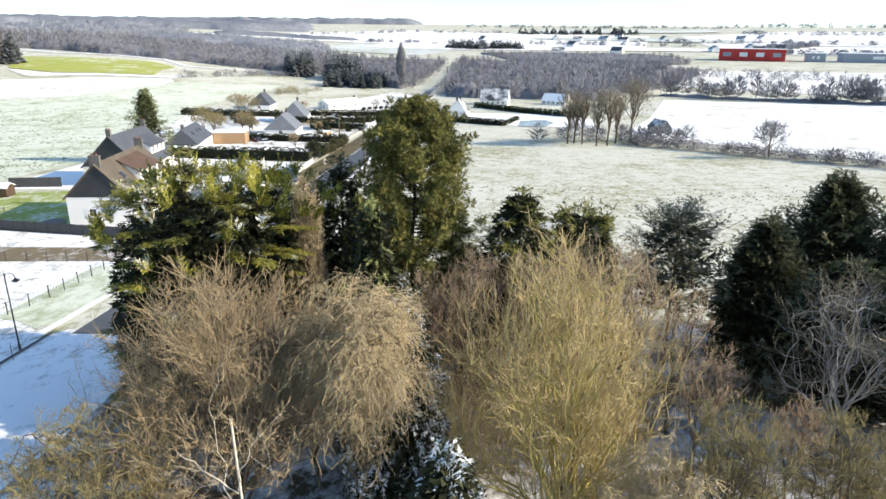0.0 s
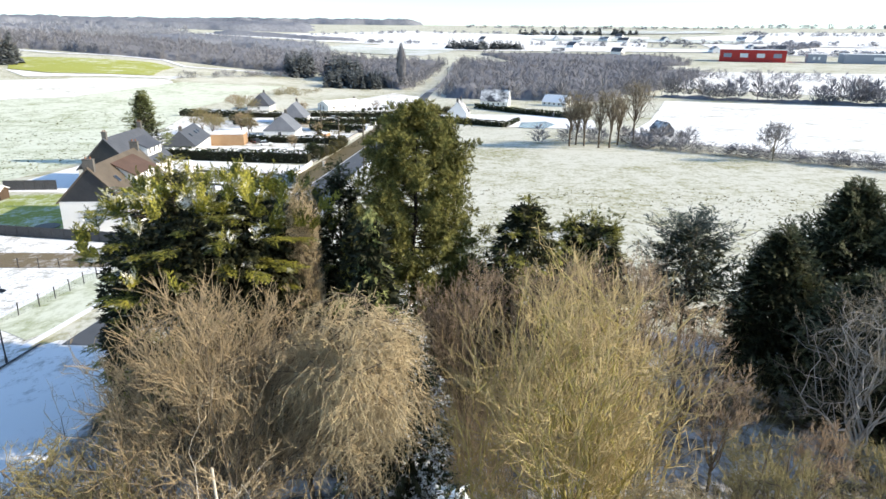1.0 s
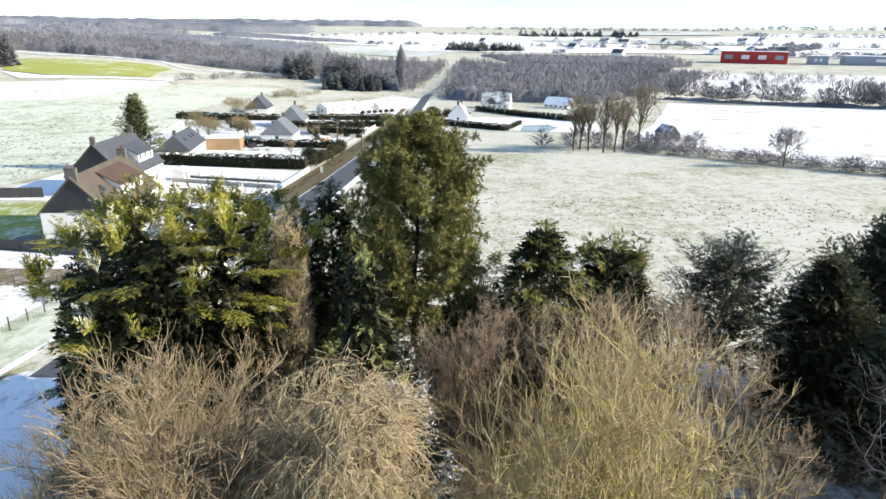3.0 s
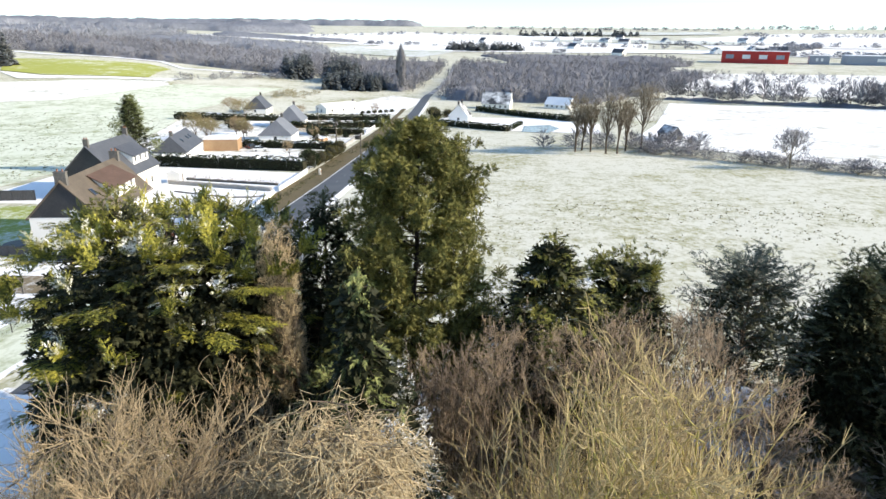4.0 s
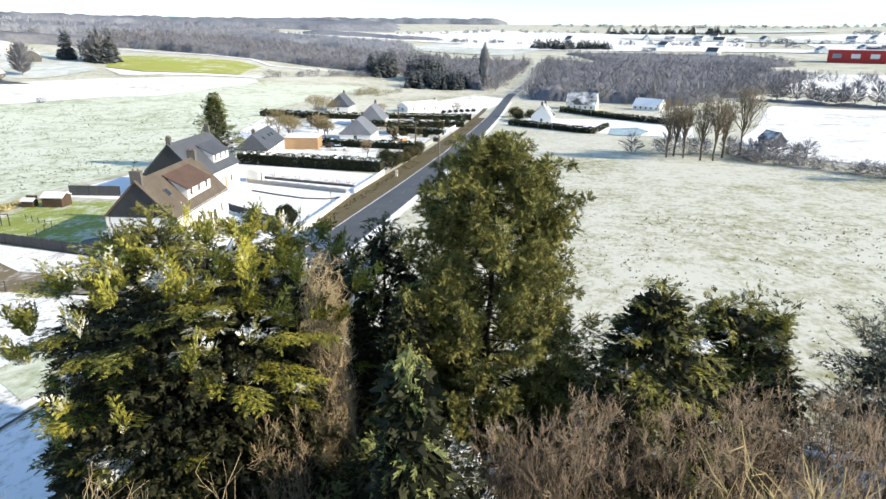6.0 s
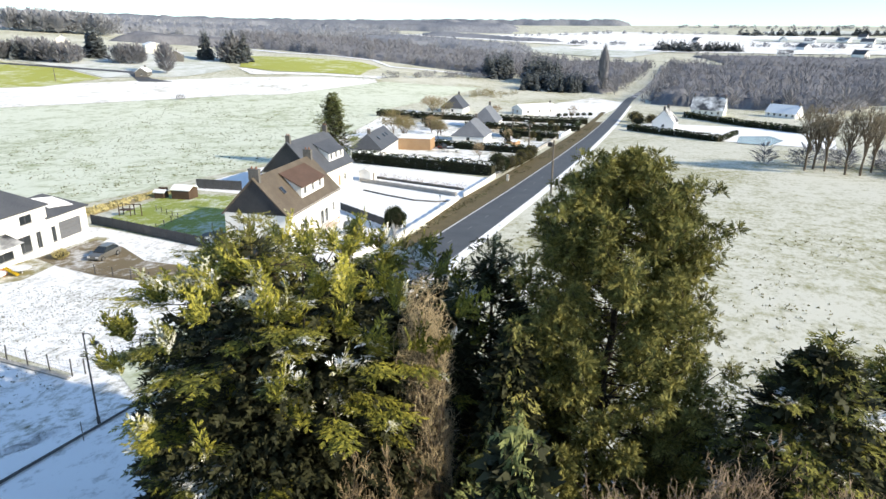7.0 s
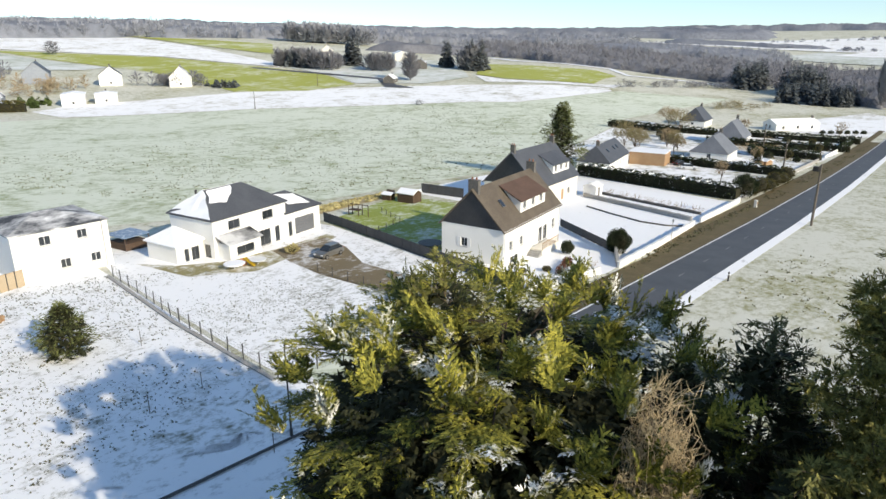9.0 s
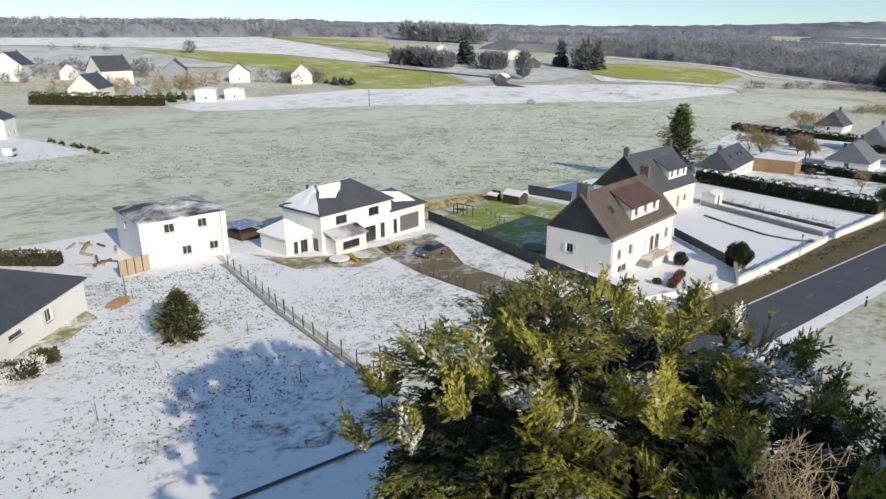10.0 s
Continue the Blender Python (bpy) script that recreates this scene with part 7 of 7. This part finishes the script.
# small trees of the hamlet
for i, (x, y, hg, r) in enumerate([(-95, 222, 9.5, 5.5), (-104, 232, 10.5, 6), (-112, 300, 11, 7), (-88, 236, 8, 4)]):
    bare_tree("tree", x, y, hg, r, 80 + i, (M["bark"], M["twig_moss"]), "bare tree of the hamlet with pale olive twigs", 8, 7, 7, 4, 0.25, 0.1, 0.0, 0.16, 0.03, "bare trees of the hamlet", 0.4)
for i, (x, y, hg, r) in enumerate([(-56.5, 186, 6, 2.2), (-60, 226, 6.0, 2.4), (-57.5, 330, 8, 3.2), (-92, 320, 7, 4)]):
    bare_tree("tree", x, y, hg, r, 90 + i, (M["bark"], M["twig_brown"]), "small bare garden tree in the snow", 7, 6, 6, 4, 0.3, 0.1, 0.0, 0.10, 0.025, "bare trees of the hamlet", 0.4)
conifer("tree", -56.0, 213.0, 5.5, cone(1.6, 1.5), 53, M["leaf_olive"], "small brownish garden conifer", 50, 0.4, 5, 0.2, 0.0, fill=100)
bare_tree("tree", 71.0, 171.0, 10.5, 5.5, 95, (M["twig_grey"], M["hazy_twig"]), "lone spreading bare tree in the hedgerow", 9, 8, 7, 4, 0.25, 0.1, 0.0, 0.2, 0.03, "", 0.4)
for i, (x, y, hg, r) in enumerate([(-27, 322, 5, 3.0), (-22, 330, 4.5, 3.0), (-30, 338, 5, 3.5)]):
    shrub(x, y, r, hg, 100 + i, "rounded olive shrub in a roadside garden", M["leaf_olive"], 700, 0.5)


# more of the hamlet's gardens
for i, (x, y, hg, r) in enumerate([(-103.5, 239.5, 8.0, 5.0), (-97.0, 252.0, 7.0, 4.6), (-91.0, 246.0, 5.0, 3.2), (-127.0, 325.0, 9.5, 6.5)]):
    bare_tree("tree", x, y, hg, r, 180 + i, (M["bark"], M["twig_brown"]), "bushy bare tree with russet-brown twigs", 9, 7, 7, 4, 0.15, 0.1, 0.0, 0.16, 0.032, "bare trees of the hamlet", 0.3)
for i in range(6):
    shrub(-67.6 + 2.7 * i, 348.2 + 2.4 * i, 1.2, 1.6, 120 + i, "small round clipped bush in a snowed yard", M["leaf_hedge"], 260, 0.4)
wood_belt("garden_scrub", scatter(51, 34, [(-86, 258), (-66, 268), (-64, 276), (-90, 272)], 1.4, 2.8, 0.8), 51, M["twig_brown"], "brown scrub between garden plots", 60, low=0.02)
wood_belt("garden_scrub_low", scatter(52, 40, [(-64, 232), (-50, 236), (-51, 262), (-66, 248)], 0.8, 1.8, 0.9), 52, M["twig_moss"], "dry vegetable beds in the snow", 50, low=0.02)
wood_belt("garden_scrub_far", scatter(53, 40, [(-92, 290), (-52, 296), (-52, 308), (-92, 304)], 0.9, 2.4, 0.9), 53, M["twig_brown"], "brown scrub between garden plots", 50, low=0.02)
wood_belt("field_scrub", scatter(54, 36, [(-140, 408), (-118, 420), (-118, 460), (-138, 440)], 2.5, 6.0, 0.7), 54, M["twig_moss"], "olive scrub at the edge of the pasture", 70, low=0.02)
bm_ = bmesh.new()
bow = [(-64.2, 134.8), (-57.4, 131.6), (-50.5, 129.0), (-46.2, 129.2), (-42.9, 131.6)]
for (xa, ya), (xb, yb) in zip(bow, bow[1:]):
    prev = None
    for q in range(5):
        xx, yy = xa + (xb - xa) * q / 4, ya + (yb - ya) * q / 4
        row = [bm_.verts.new((xx, yy + dy, land(xx, yy + dy) + dz)) for dy, dz in ((-0.16, 0.0), (-0.14, 0.26), (0.14, 0.26), (0.16, 0.0))]
        if prev:
            for w_ in range(3):
                bm_.faces.new((prev[w_], prev[w_ + 1], row[w_ + 1], row[w_]))
        prev = row
tagged(part("garden_edging", bm_, M["stone_dark"]), "low curved stone edging across a snowed lawn", "edging", "", "structure")
for i, (x, y, r, hg) in enumerate([(-62, 246, 1.6, 2.2), (-57, 250, 1.2, 3.0), (-53, 243, 1.0, 1.6), (-68, 268, 1.8, 2.6), (-60, 272, 1.4, 2.0), (-54, 276, 1.2, 3.4), (-70, 300, 1.6, 2.4), (-62, 304, 1.4, 2.2), (-56, 298, 1.0, 2.8), (-100, 262, 2.2, 3.2), (-106, 270, 2.0, 3.0), (-112, 282, 2.4, 3.4)]):
    shrub(x, y, r, hg, 140 + i, "garden bush among half-thawed beds", M["leaf_olive"] if i % 2 else M["leaf_hedge"], 420, 0.4)
low_wall([(-47.5, 215.0), (-48.6, 250.0)], 1.0, 0.3, M["concrete"], "low grey garden wall along the verge")
low_wall([(-49.2, 262.0), (-49.8, 284.0)], 1.0, 0.3, M["render_white"], "low white garden wall along the verge")
low_wall([(-50.2, 290.0), (-53.0, 326.0)], 0.9, 0.3, M["render_white"], "low white garden wall along the verge")
car(-66.0, 276.5, 80, M["car_dark"], "dark car parked between garden hedges")
car(-73.0, 306.0, 10, M["car_white"], "white car parked in a snowed yard")
wood_heap = [(-58.6, 224.4), (-57.0, 225.6)]
for i, (x, y) in enumerate(wood_heap):
    shed(x, y, 20 + 40 * i, 2.2, 2.6, 1.9, M["wood"], M["snow"], "small brown garden hut with snow on its roof", "garden_hut")


# ---- distance ----
for i, (x, y, hg, r) in enumerate([(24.1, 203.5, 19, 5.0), (28.6, 204, 17, 4.0), (32.2, 199, 18, 3.8), (35.4, 199, 18, 4.4), (44.5, 211, 21, 8.0), (26.4, 207, 15, 3.4), (39.0, 206, 17, 4.2)]):
    bare_tree("tree", x, y, hg, r, 500 + i, (M["bark"], M["twig_grey"]), "tall bare tree at the pasture's edge", 12, 8, 6, 3, 0.40, 0.14, 0.0, 0.30, 0.03, "row of trees at the pasture's edge", 0.5, low=0.3)
wood_belt("scrub", scatter(21, 40, [(14, 212), (60, 203), (62, 215), (18, 225)], 3, 7, 0.6), 21, M["hazy_twig"], "bare scrub behind the row of trees", 110)
wood_belt("hedgerow", scatter(2, 150, [(40, 202), (92, 150), (95, 153), (44, 206)], 1.8, 4.4, 0.7), 2, M["hazy_twig"], "bare hedgerow along the pasture", 70)
wood_belt("hedgerow_far", scatter(22, 130, [(92, 150), (170, 120), (172, 124), (95, 154)], 1.8, 4.4, 0.7), 22, M["hazy_twig"], "bare hedgerow along the pasture", 60)

def fringe(seed, corners, step, lo, hi, rk):
    """Spots along the near edge and both flanks of a wood."""
    rng = np.random.default_rng(seed)
    a, b, c, d = [np.array(p, float) for p in corners]
    res = []
    for p, q in ((a, b), (a, d), (b, c)):
        m = int(np.linalg.norm(q - p) / step)
        for i in range(m):
            s = p + (q - p) * ((i + rng.uniform()) / m) + rng.normal(0, 0.7 * step, 2)
            hg = rng.uniform(lo, hi)
            res.append((s[0], s[1], hg, hg * rk))
    return res


# woods: the closed mass of each, and the crowns that stand out of it
for name, corners, n, lo, hi, seed, text in [
        ("woodland_valley", [(-30, 440), (70, 425), (215, 860), (-40, 900)], 520, 11, 17, 3, "bare brown woodland in the valley"),
        ("woodland_valley_right", [(76, 470), (112, 500), (225, 740), (180, 800)], 200, 8, 12, 103, "bare brown woodland in the valley"),
        ("woodland_road", [(-150, 590), (-62, 500), (-66, 900), (-220, 880)], 260, 11, 16, 23, "bare brown woodland along the road"),
        ("woodland_left", [(-440, 606), (-172, 606), (-180, 960), (-640, 850)], 620, 11, 16, 4, "bare woodland behind the fields"),
        ("woodland_hill", [(40, 980), (270, 950), (290, 1150), (-20, 1190)], 220, 8, 12, 27, "bare woods at the foot of the hill")]:
    canopy(name + "_mass", corners, 5.0, lo * 0.3, lo * 0.8, seed, M["canopy"], "dense twigs of the " + text)
    wood_belt(name, scatter(seed, n, corners, lo, hi, 0.34), seed, M["hazy_twig"], text, 64, fat=0.8)
    wood_belt(name + "_edge", fringe(seed + 200, corners, 5.0, lo * 0.55, hi * 0.9, 0.36), seed + 200, M["hazy_twig"], "outer trees of the " + text, 70, fat=0.9, low=0.02)
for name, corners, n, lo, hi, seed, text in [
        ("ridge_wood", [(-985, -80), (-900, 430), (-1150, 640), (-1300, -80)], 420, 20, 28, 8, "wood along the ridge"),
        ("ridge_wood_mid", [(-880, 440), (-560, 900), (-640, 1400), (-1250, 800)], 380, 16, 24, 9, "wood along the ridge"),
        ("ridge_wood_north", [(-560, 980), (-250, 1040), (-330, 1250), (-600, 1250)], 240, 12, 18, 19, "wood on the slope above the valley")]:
    canopy(name + "_mass", corners, 9.0, lo * 0.6, lo * 0.95, seed, M["hazy_canopy"], "dense crowns of the " + text)
    wood_belt(name, scatter(seed, n, corners, lo, hi, 0.36), seed, M["hazy_hill_twig"], text, 56, fat=0.9)
    wood_belt(name + "_edge", fringe(seed + 200, corners, 6.0, lo * 0.6, hi * 0.9, 0.36), seed + 200, M["hazy_hill_twig"], "outer trees of the " + text, 60, fat=1.0, low=0.02)
canopy("copse_low", [(-575, 545), (-440, 610), (-455, 650), (-610, 600)], 6.0, 6, 10, 71, M["canopy"], "low bare wood behind the farm")
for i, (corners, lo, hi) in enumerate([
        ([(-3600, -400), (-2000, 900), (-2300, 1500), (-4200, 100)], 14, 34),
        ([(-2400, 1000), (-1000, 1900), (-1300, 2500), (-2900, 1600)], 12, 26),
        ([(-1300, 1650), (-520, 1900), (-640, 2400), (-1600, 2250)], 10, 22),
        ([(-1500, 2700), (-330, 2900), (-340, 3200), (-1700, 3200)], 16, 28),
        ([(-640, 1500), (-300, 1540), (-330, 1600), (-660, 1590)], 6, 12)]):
    canopy("hill_wood", corners, 16.0, lo * 0.6, hi, 80 + i, M["hazy_canopy"], "bare woods on the far hills, haze in their colour")
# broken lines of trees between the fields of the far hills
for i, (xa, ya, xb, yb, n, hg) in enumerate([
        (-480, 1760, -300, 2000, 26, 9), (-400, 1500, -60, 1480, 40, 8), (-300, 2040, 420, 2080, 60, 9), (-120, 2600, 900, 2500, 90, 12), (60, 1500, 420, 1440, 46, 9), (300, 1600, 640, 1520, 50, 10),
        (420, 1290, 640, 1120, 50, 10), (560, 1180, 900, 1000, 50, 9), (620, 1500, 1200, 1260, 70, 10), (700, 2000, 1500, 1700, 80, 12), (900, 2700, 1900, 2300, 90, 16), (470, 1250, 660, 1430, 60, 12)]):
    wood_belt("hedge_line", scatter(300 + i, n, [(xa, ya), (xb, yb), (xb + 14, yb + 34), (xa + 14, ya + 34)], hg * 0.4, hg * 1.3, 0.7), 300 + i, M["hazy_hill_twig"], "hedge with trees between far fields", 34, fat=7.0, low=0.02)
wood_belt("conifer_belt", scatter(5, 110, [(-124, 487), (-84, 497), (-80, 530), (-122, 540)], 11, 16, 0.25) + scatter(55, 70, [(-190, 600), (-168, 560), (-158, 575), (-172, 640)], 18, 25, 0.2) + scatter(56, 60, [(-146, 575), (-126, 540), (-108, 560), (-126, 610)], 18, 26, 0.2), 5, M["hazy_leaf"], "belt of dark conifers", 110, "stuff", True)
wood_belt("poplar", [(-70, 512, 34, 4.5)], 50, M["hazy_twig"], "tall narrow bare poplar by the road", 700, "")
wood_belt("treeline_right", scatter(6, 58, [(112, 470), (240, 386), (250, 402), (120, 492)], 11, 18, 0.36), 6, M["hazy_twig"], "line of bare trees across the meadow", 130, low=0.3)
wood_belt("treeline_right_near", scatter(26, 52, [(240, 388), (420, 280), (430, 295), (250, 402)], 10, 17, 0.36), 26, M["hazy_twig"], "line of bare trees across the meadow", 130, low=0.3)
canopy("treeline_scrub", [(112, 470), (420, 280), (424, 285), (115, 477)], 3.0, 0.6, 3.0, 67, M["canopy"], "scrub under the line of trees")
wood_belt("treeline_right_far", scatter(7, 130, [(180, 690), (520, 560), (530, 590), (190, 720)], 7, 13, 0.42), 7, M["hazy_twig"], "line of bare trees in the valley", 70, low=0.04)
wood_belt("hill_copse", scatter(31, 40, [(-100, 1330), (-30, 1310), (10, 1350), (-80, 1370)], 14, 24, 0.42) + scatter(33, 30, [(-10, 1335), (60, 1330), (60, 1360), (0, 1365)], 12, 22, 0.45) + scatter(32, 34, [(60, 2000), (420, 2040), (420, 2080), (60, 2060)], 14, 26, 0.6), 31, M["hazy_leaf"], "dark copses on the far hill", 60, "stuff", True)
wood_belt("ridge_copse", scatter(34, 70, [(-735, 540), (-640, 600), (-650, 640), (-750, 590)], 18, 28, 0.42), 34, M["hazy_hill_twig"], "bare copse on the slope, haze in its colour", 160, fat=1.6, low=0.03)
wood_belt("farm_trees", scatter(11, 44, [(-500, 372), (-440, 382), (-440, 405), (-500, 400)], 12, 18, 0.42) + scatter(12, 16, [(-424, 402), (-400, 408), (-402, 420), (-426, 418)], 12, 17, 0.4) + scatter(15, 12, [(-372, 462), (-350, 470), (-352, 484), (-374, 476)], 16, 25, 0.4), 11, M["hazy_twig"], "dense bare trees round a farm", 150, fat=1.4)
wood_belt("farm_tree", [(-350, 385, 23, 8.5)], 14, M["hazy_twig"], "large round bare tree by the farm track", 700, "", fat=0.8)
wood_belt("farm_conifers", scatter(13, 8, [(-366, 466), (-352, 470), (-354, 480), (-368, 476)], 20, 28, 0.3) + scatter(16, 6, [(-462, 418), (-452, 424), (-454, 430), (-464, 426)], 22, 29, 0.26) + scatter(17, 5, [(-394, 468), (-386, 472), (-386, 478), (-394, 476)], 22, 29, 0.24) + scatter(18, 16, [(-500, 374), (-470, 380), (-470, 388), (-500, 384)], 12, 17, 0.42), 13, M["hazy_leaf"], "dark conifers beside a farm", 180, "stuff", True)


# ---- far buildings ----
def far_house(x, y, rz, D, L, eave, ridge, wall, roof, label, n=3, big=1.3):
    """A distant house with its storeys, roof, openings and a chimney."""
    h = thing("house", x, y, rz, label, "house", "houses of the far village")
    D, L, eave, ridge = D * big, L * big, eave * big, ridge * big
    op = {"E": [(L * (i + 0.5) / n - 0.6, 0.8, 1.2, 1.4, "win") for i in range(n)], "S": [(D / 2 - 0.6, 0.8, 1.2, 1.4, "win")], "N": [(D / 2 - 0.6, 0.8, 1.2, 1.4, "win")]}
    block(h, D, L, eave, ridge, wall, roof, op)
    bm = bmesh.new()
    box(bm, -0.4, 0.4, L / 2 - 1.0, L / 2 - 0.3, ridge - 0.6, ridge + 1.0)
    part("chimney", bm, M["stone_dark"], h)


far_house(-556, 93, 68, 10, 17, 5.0, 9.5, M["render_white"], M["slate"], "white house with a dark slate roof in the village", 3, 1.88)
far_house(-496, 140, 20, 9, 12, 5.0, 10.0, M["render_white"], M["slate"], "tall white gabled house with a dark roof", 3, 1.88)
far_house(-441, 116, 60, 9, 16, 3.2, 7.6, M["render_white"], M["slate"], "low white house with a dark roof in the village", 4, 1.81)
far_house(-511, 188, 68, 9, 14, 3.6, 7.6, M["grey_clad"], M["slate"], "grey house with a dark roof in the village", 3, 1.75)
far_house(-472, 220, 66, 8, 9, 3.8, 7.0, M["render_white"], M["slate"], "small white house beside bare trees", 2, 1.75)
far_house(-440, 253, 60, 8, 11, 3.4, 7.4, M["render_white"], M["slate_snow"], "white house with a dark roof beside bare trees", 2, 1.75)
far_house(-424, 137, 66, 6, 9, 2.6, 5.6, M["grey_clad"], M["slate_snow"], "grey shed with a snowed roof behind the hedge", 2, 1.50)
far_house(-398, 168, 66, 7, 12, 3.6, 4.2, M["render_white"], M["snow"], "long low white building with a flat roof", 3, 1.62)
far_house(-395, 184, 66, 7, 8, 3.2, 3.8, M["render_white"], M["snow"], "low white wing with a flat snowed roof", 2, 1.62)
far_house(-540, 126, 62, 8, 10, 3.5, 7.0, M["render_white"], M["slate_snow"], "white house half hidden among gardens", 2, 1.50)
far_house(-268, 50, 66, 7, 9, 5.2, 7.0, M["render_white"], M["slate"], "white house at the edge of the pasture", 2, 1.25)
t_ = thing("caravan", -212, 47, 66, "small white caravan on a building site", "caravan")
bm_ = bmesh.new()
vs_ = box(bm_, -1.1, 1.1, -2.4, 2.4, 0.45, 2.6)
bmesh.ops.bevel(bm_, geom=bm_.edges[:], offset=0.25, segments=3, affect="EDGES")
part("body", bm_, M["frame_white"], t_)
for wy_ in (-0.35, 0.35):
    bm_ = bmesh.new()
    lathe(bm_, [(0.1, -0.1), (0.3, -0.1), (0.3, 0.1), (0.1, 0.1)], pose(1.02, wy_, 0.3, 0, 90, 0), 12)
    part("wheel", bm_, M["rubber"], t_)
bm_ = bmesh.new()
box(bm_, 1.1, 1.13, -1.4, 1.4, 1.5, 2.1)
part("window", bm_, M["glass"], t_)
far_house(-548, 470, 48, 9, 16, 4.0, 7.5, M["render_cream"], M["slate_snow"], "cream farmhouse among trees", 3, 1.3)
far_house(-400, 450, 40, 8, 12, 3.6, 6.5, M["stone_dark"], M["slate_snow"], "stone barn with a snowed roof")
far_house(-472, 499, 48, 12, 44, 4.5, 6.5, M["render_cream"], M["snow"], "large pale barn with a snowed roof", 5, 1.2)
far_house(-353, 367, 30, 6, 9, 2.5, 4.5, M["stone_dark"], M["snow"], "small shed by the farm track")
far_house(-82.5, 357, -38, 7, 17, 2.4, 3.9, M["render_white"], M["snow"], "long low white house under a snowed roof")
hedge(-424, 82, -398, 116, 4, 6, 61, "long green hedge round the village gardens", M["leaf_green"], dens=2.5, snow=False, spray=1.0)
hedge(-397, 117, -383, 139, 4, 5, 62, "brown hedge round the village gardens", M["leaf_olive"], dens=2.5, snow=False, spray=1.0)
wood_belt("village_trees", scatter(41, 46, [(-430, 90), (-470, 95), (-500, 210), (-440, 200)], 5, 11, 0.45), 41, M["twig_brown"], "bare russet trees among village gardens", 90)
wood_belt("village_bushes", scatter(46, 40, [(-405, 110), (-425, 96), (-415, 180), (-392, 160)], 2.5, 5.5, 0.8), 46, M["leaf_green"], "evergreen bushes among village gardens", 60, "stuff", True)
wood_belt("village_back_trees", scatter(47, 50, [(-520, 80), (-600, 90), (-560, 190), (-520, 170)], 7, 13, 0.45), 47, M["hazy_twig"], "bare trees behind the village", 90)
wood_belt("village_trees_low", scatter(42, 24, [(-455, 225), (-440, 240), (-418, 268), (-440, 262)], 7, 13, 0.5), 42, M["hazy_twig"], "bare trees beside the last village house", 110)
wood_belt("village_shrubs_end", scatter(48, 16, [(-426, 262), (-408, 262), (-402, 274), (-420, 276)], 3, 6, 0.8), 48, M["hazy_leaf"], "dark bushes beside the last village house", 80, "stuff", True)
wood_belt("field_tree", [(-690, 262, 14, 8)], 43, M["hazy_twig"], "lone bare tree on the snowed slope", 320, "")
wood_belt("ridge_bushes", scatter(49, 10, [(-760, 150), (-740, 200), (-745, 210), (-765, 160)], 5, 9, 0.8), 49, M["hazy_twig"], "dark bushes between the slopes", 60, low=0.02)
wood_belt("field_bush", [(-262, 300, 3.5, 3.2)], 44, M["hazy_twig"], "single dark bush at the field boundary", 220, "", low=0.02)
wood_belt("boundary_scrub", scatter(45, 60, [(-226, 462), (-210, 500), (-150, 590), (-200, 560)], 3, 7, 0.6), 45, M["hazy_twig"], "scrub along the field boundary", 80, low=0.03)
drape("farm_track", [(-336, 345), (-345, 352), (-372, 372), (-430, 362), (-500, 345), (-500, 352), (-430, 370), (-372, 380), (-340, 360), (-318, 356)], M["asphalt"], 0.35, 12, "narrow farm track", "road")
drape("site", [(-278, 50), (-255, 58), (-227, 63), (-212, 68), (-203, 56), (-198, 43), (-206, 20), (-300, 20)], M["snow_plot"], 0.1, 12, "snowed ground of a building site", "ground")
wood_belt("site_scrub", scatter(63, 22, [(-256, 60), (-226, 66), (-206, 72), (-206, 66)], 0.8, 2.0, 0.9), 63, M["leaf_olive"], "rough grass round a building site", 40, "stuff", True)


def store(x, y, rz, w, d, hg, mat, label, name="store"):
    t = thing(name, x, y, rz, label, "building")
    bm = bmesh.new()
    box(bm, -d / 2, d / 2, -w / 2, w / 2, -3, hg)
    wall = part("wall", bm, mat, t)
    bm = bmesh.new()
    box(bm, -d / 2 - 0.2, d / 2 + 0.2, -w / 2 - 0.2, w / 2 + 0.2, hg, hg + 0.6)
    part("roof", bm, M["snow"], t, "snowed flat roof")
    for i in range(4):
        bm = bmesh.new()
        y0 = -w / 2 + w * (i + 0.5) / 4
        box(bm, -d / 2 - 0.25, -d / 2, y0 - w * 0.06, y0 + w * 0.06, hg * 0.35, hg * 0.7)
        part("sign_panel", bm, M["frame_white"] if i in (1, 2) else M["grey_clad"], t)
    return t


store(395, 1075, 70, 92, 40, 17, M["red_wall"], "large red clad retail building with pale sign panels")
store(478, 1050, 70, 26, 30, 12, M["grey_clad"], "grey clad hall beside the red building")
store(570, 1030, 75, 120, 40, 12, M["grey_clad"], "long blue-grey warehouse in the valley")
for i in range(16):
    rr = random.Random(200 + i)
    ang, dd = radians(rr.uniform(-22, 8)), rr.uniform(1200, 1900)
    far_house(-math.sin(ang) * dd, math.cos(ang) * dd, rr.uniform(0, 90), 11, rr.uniform(14, 26), 4, 9, M["render_white"], M["slate_snow"] if i % 2 else M["slate"], "white house far off on the hill", 2)
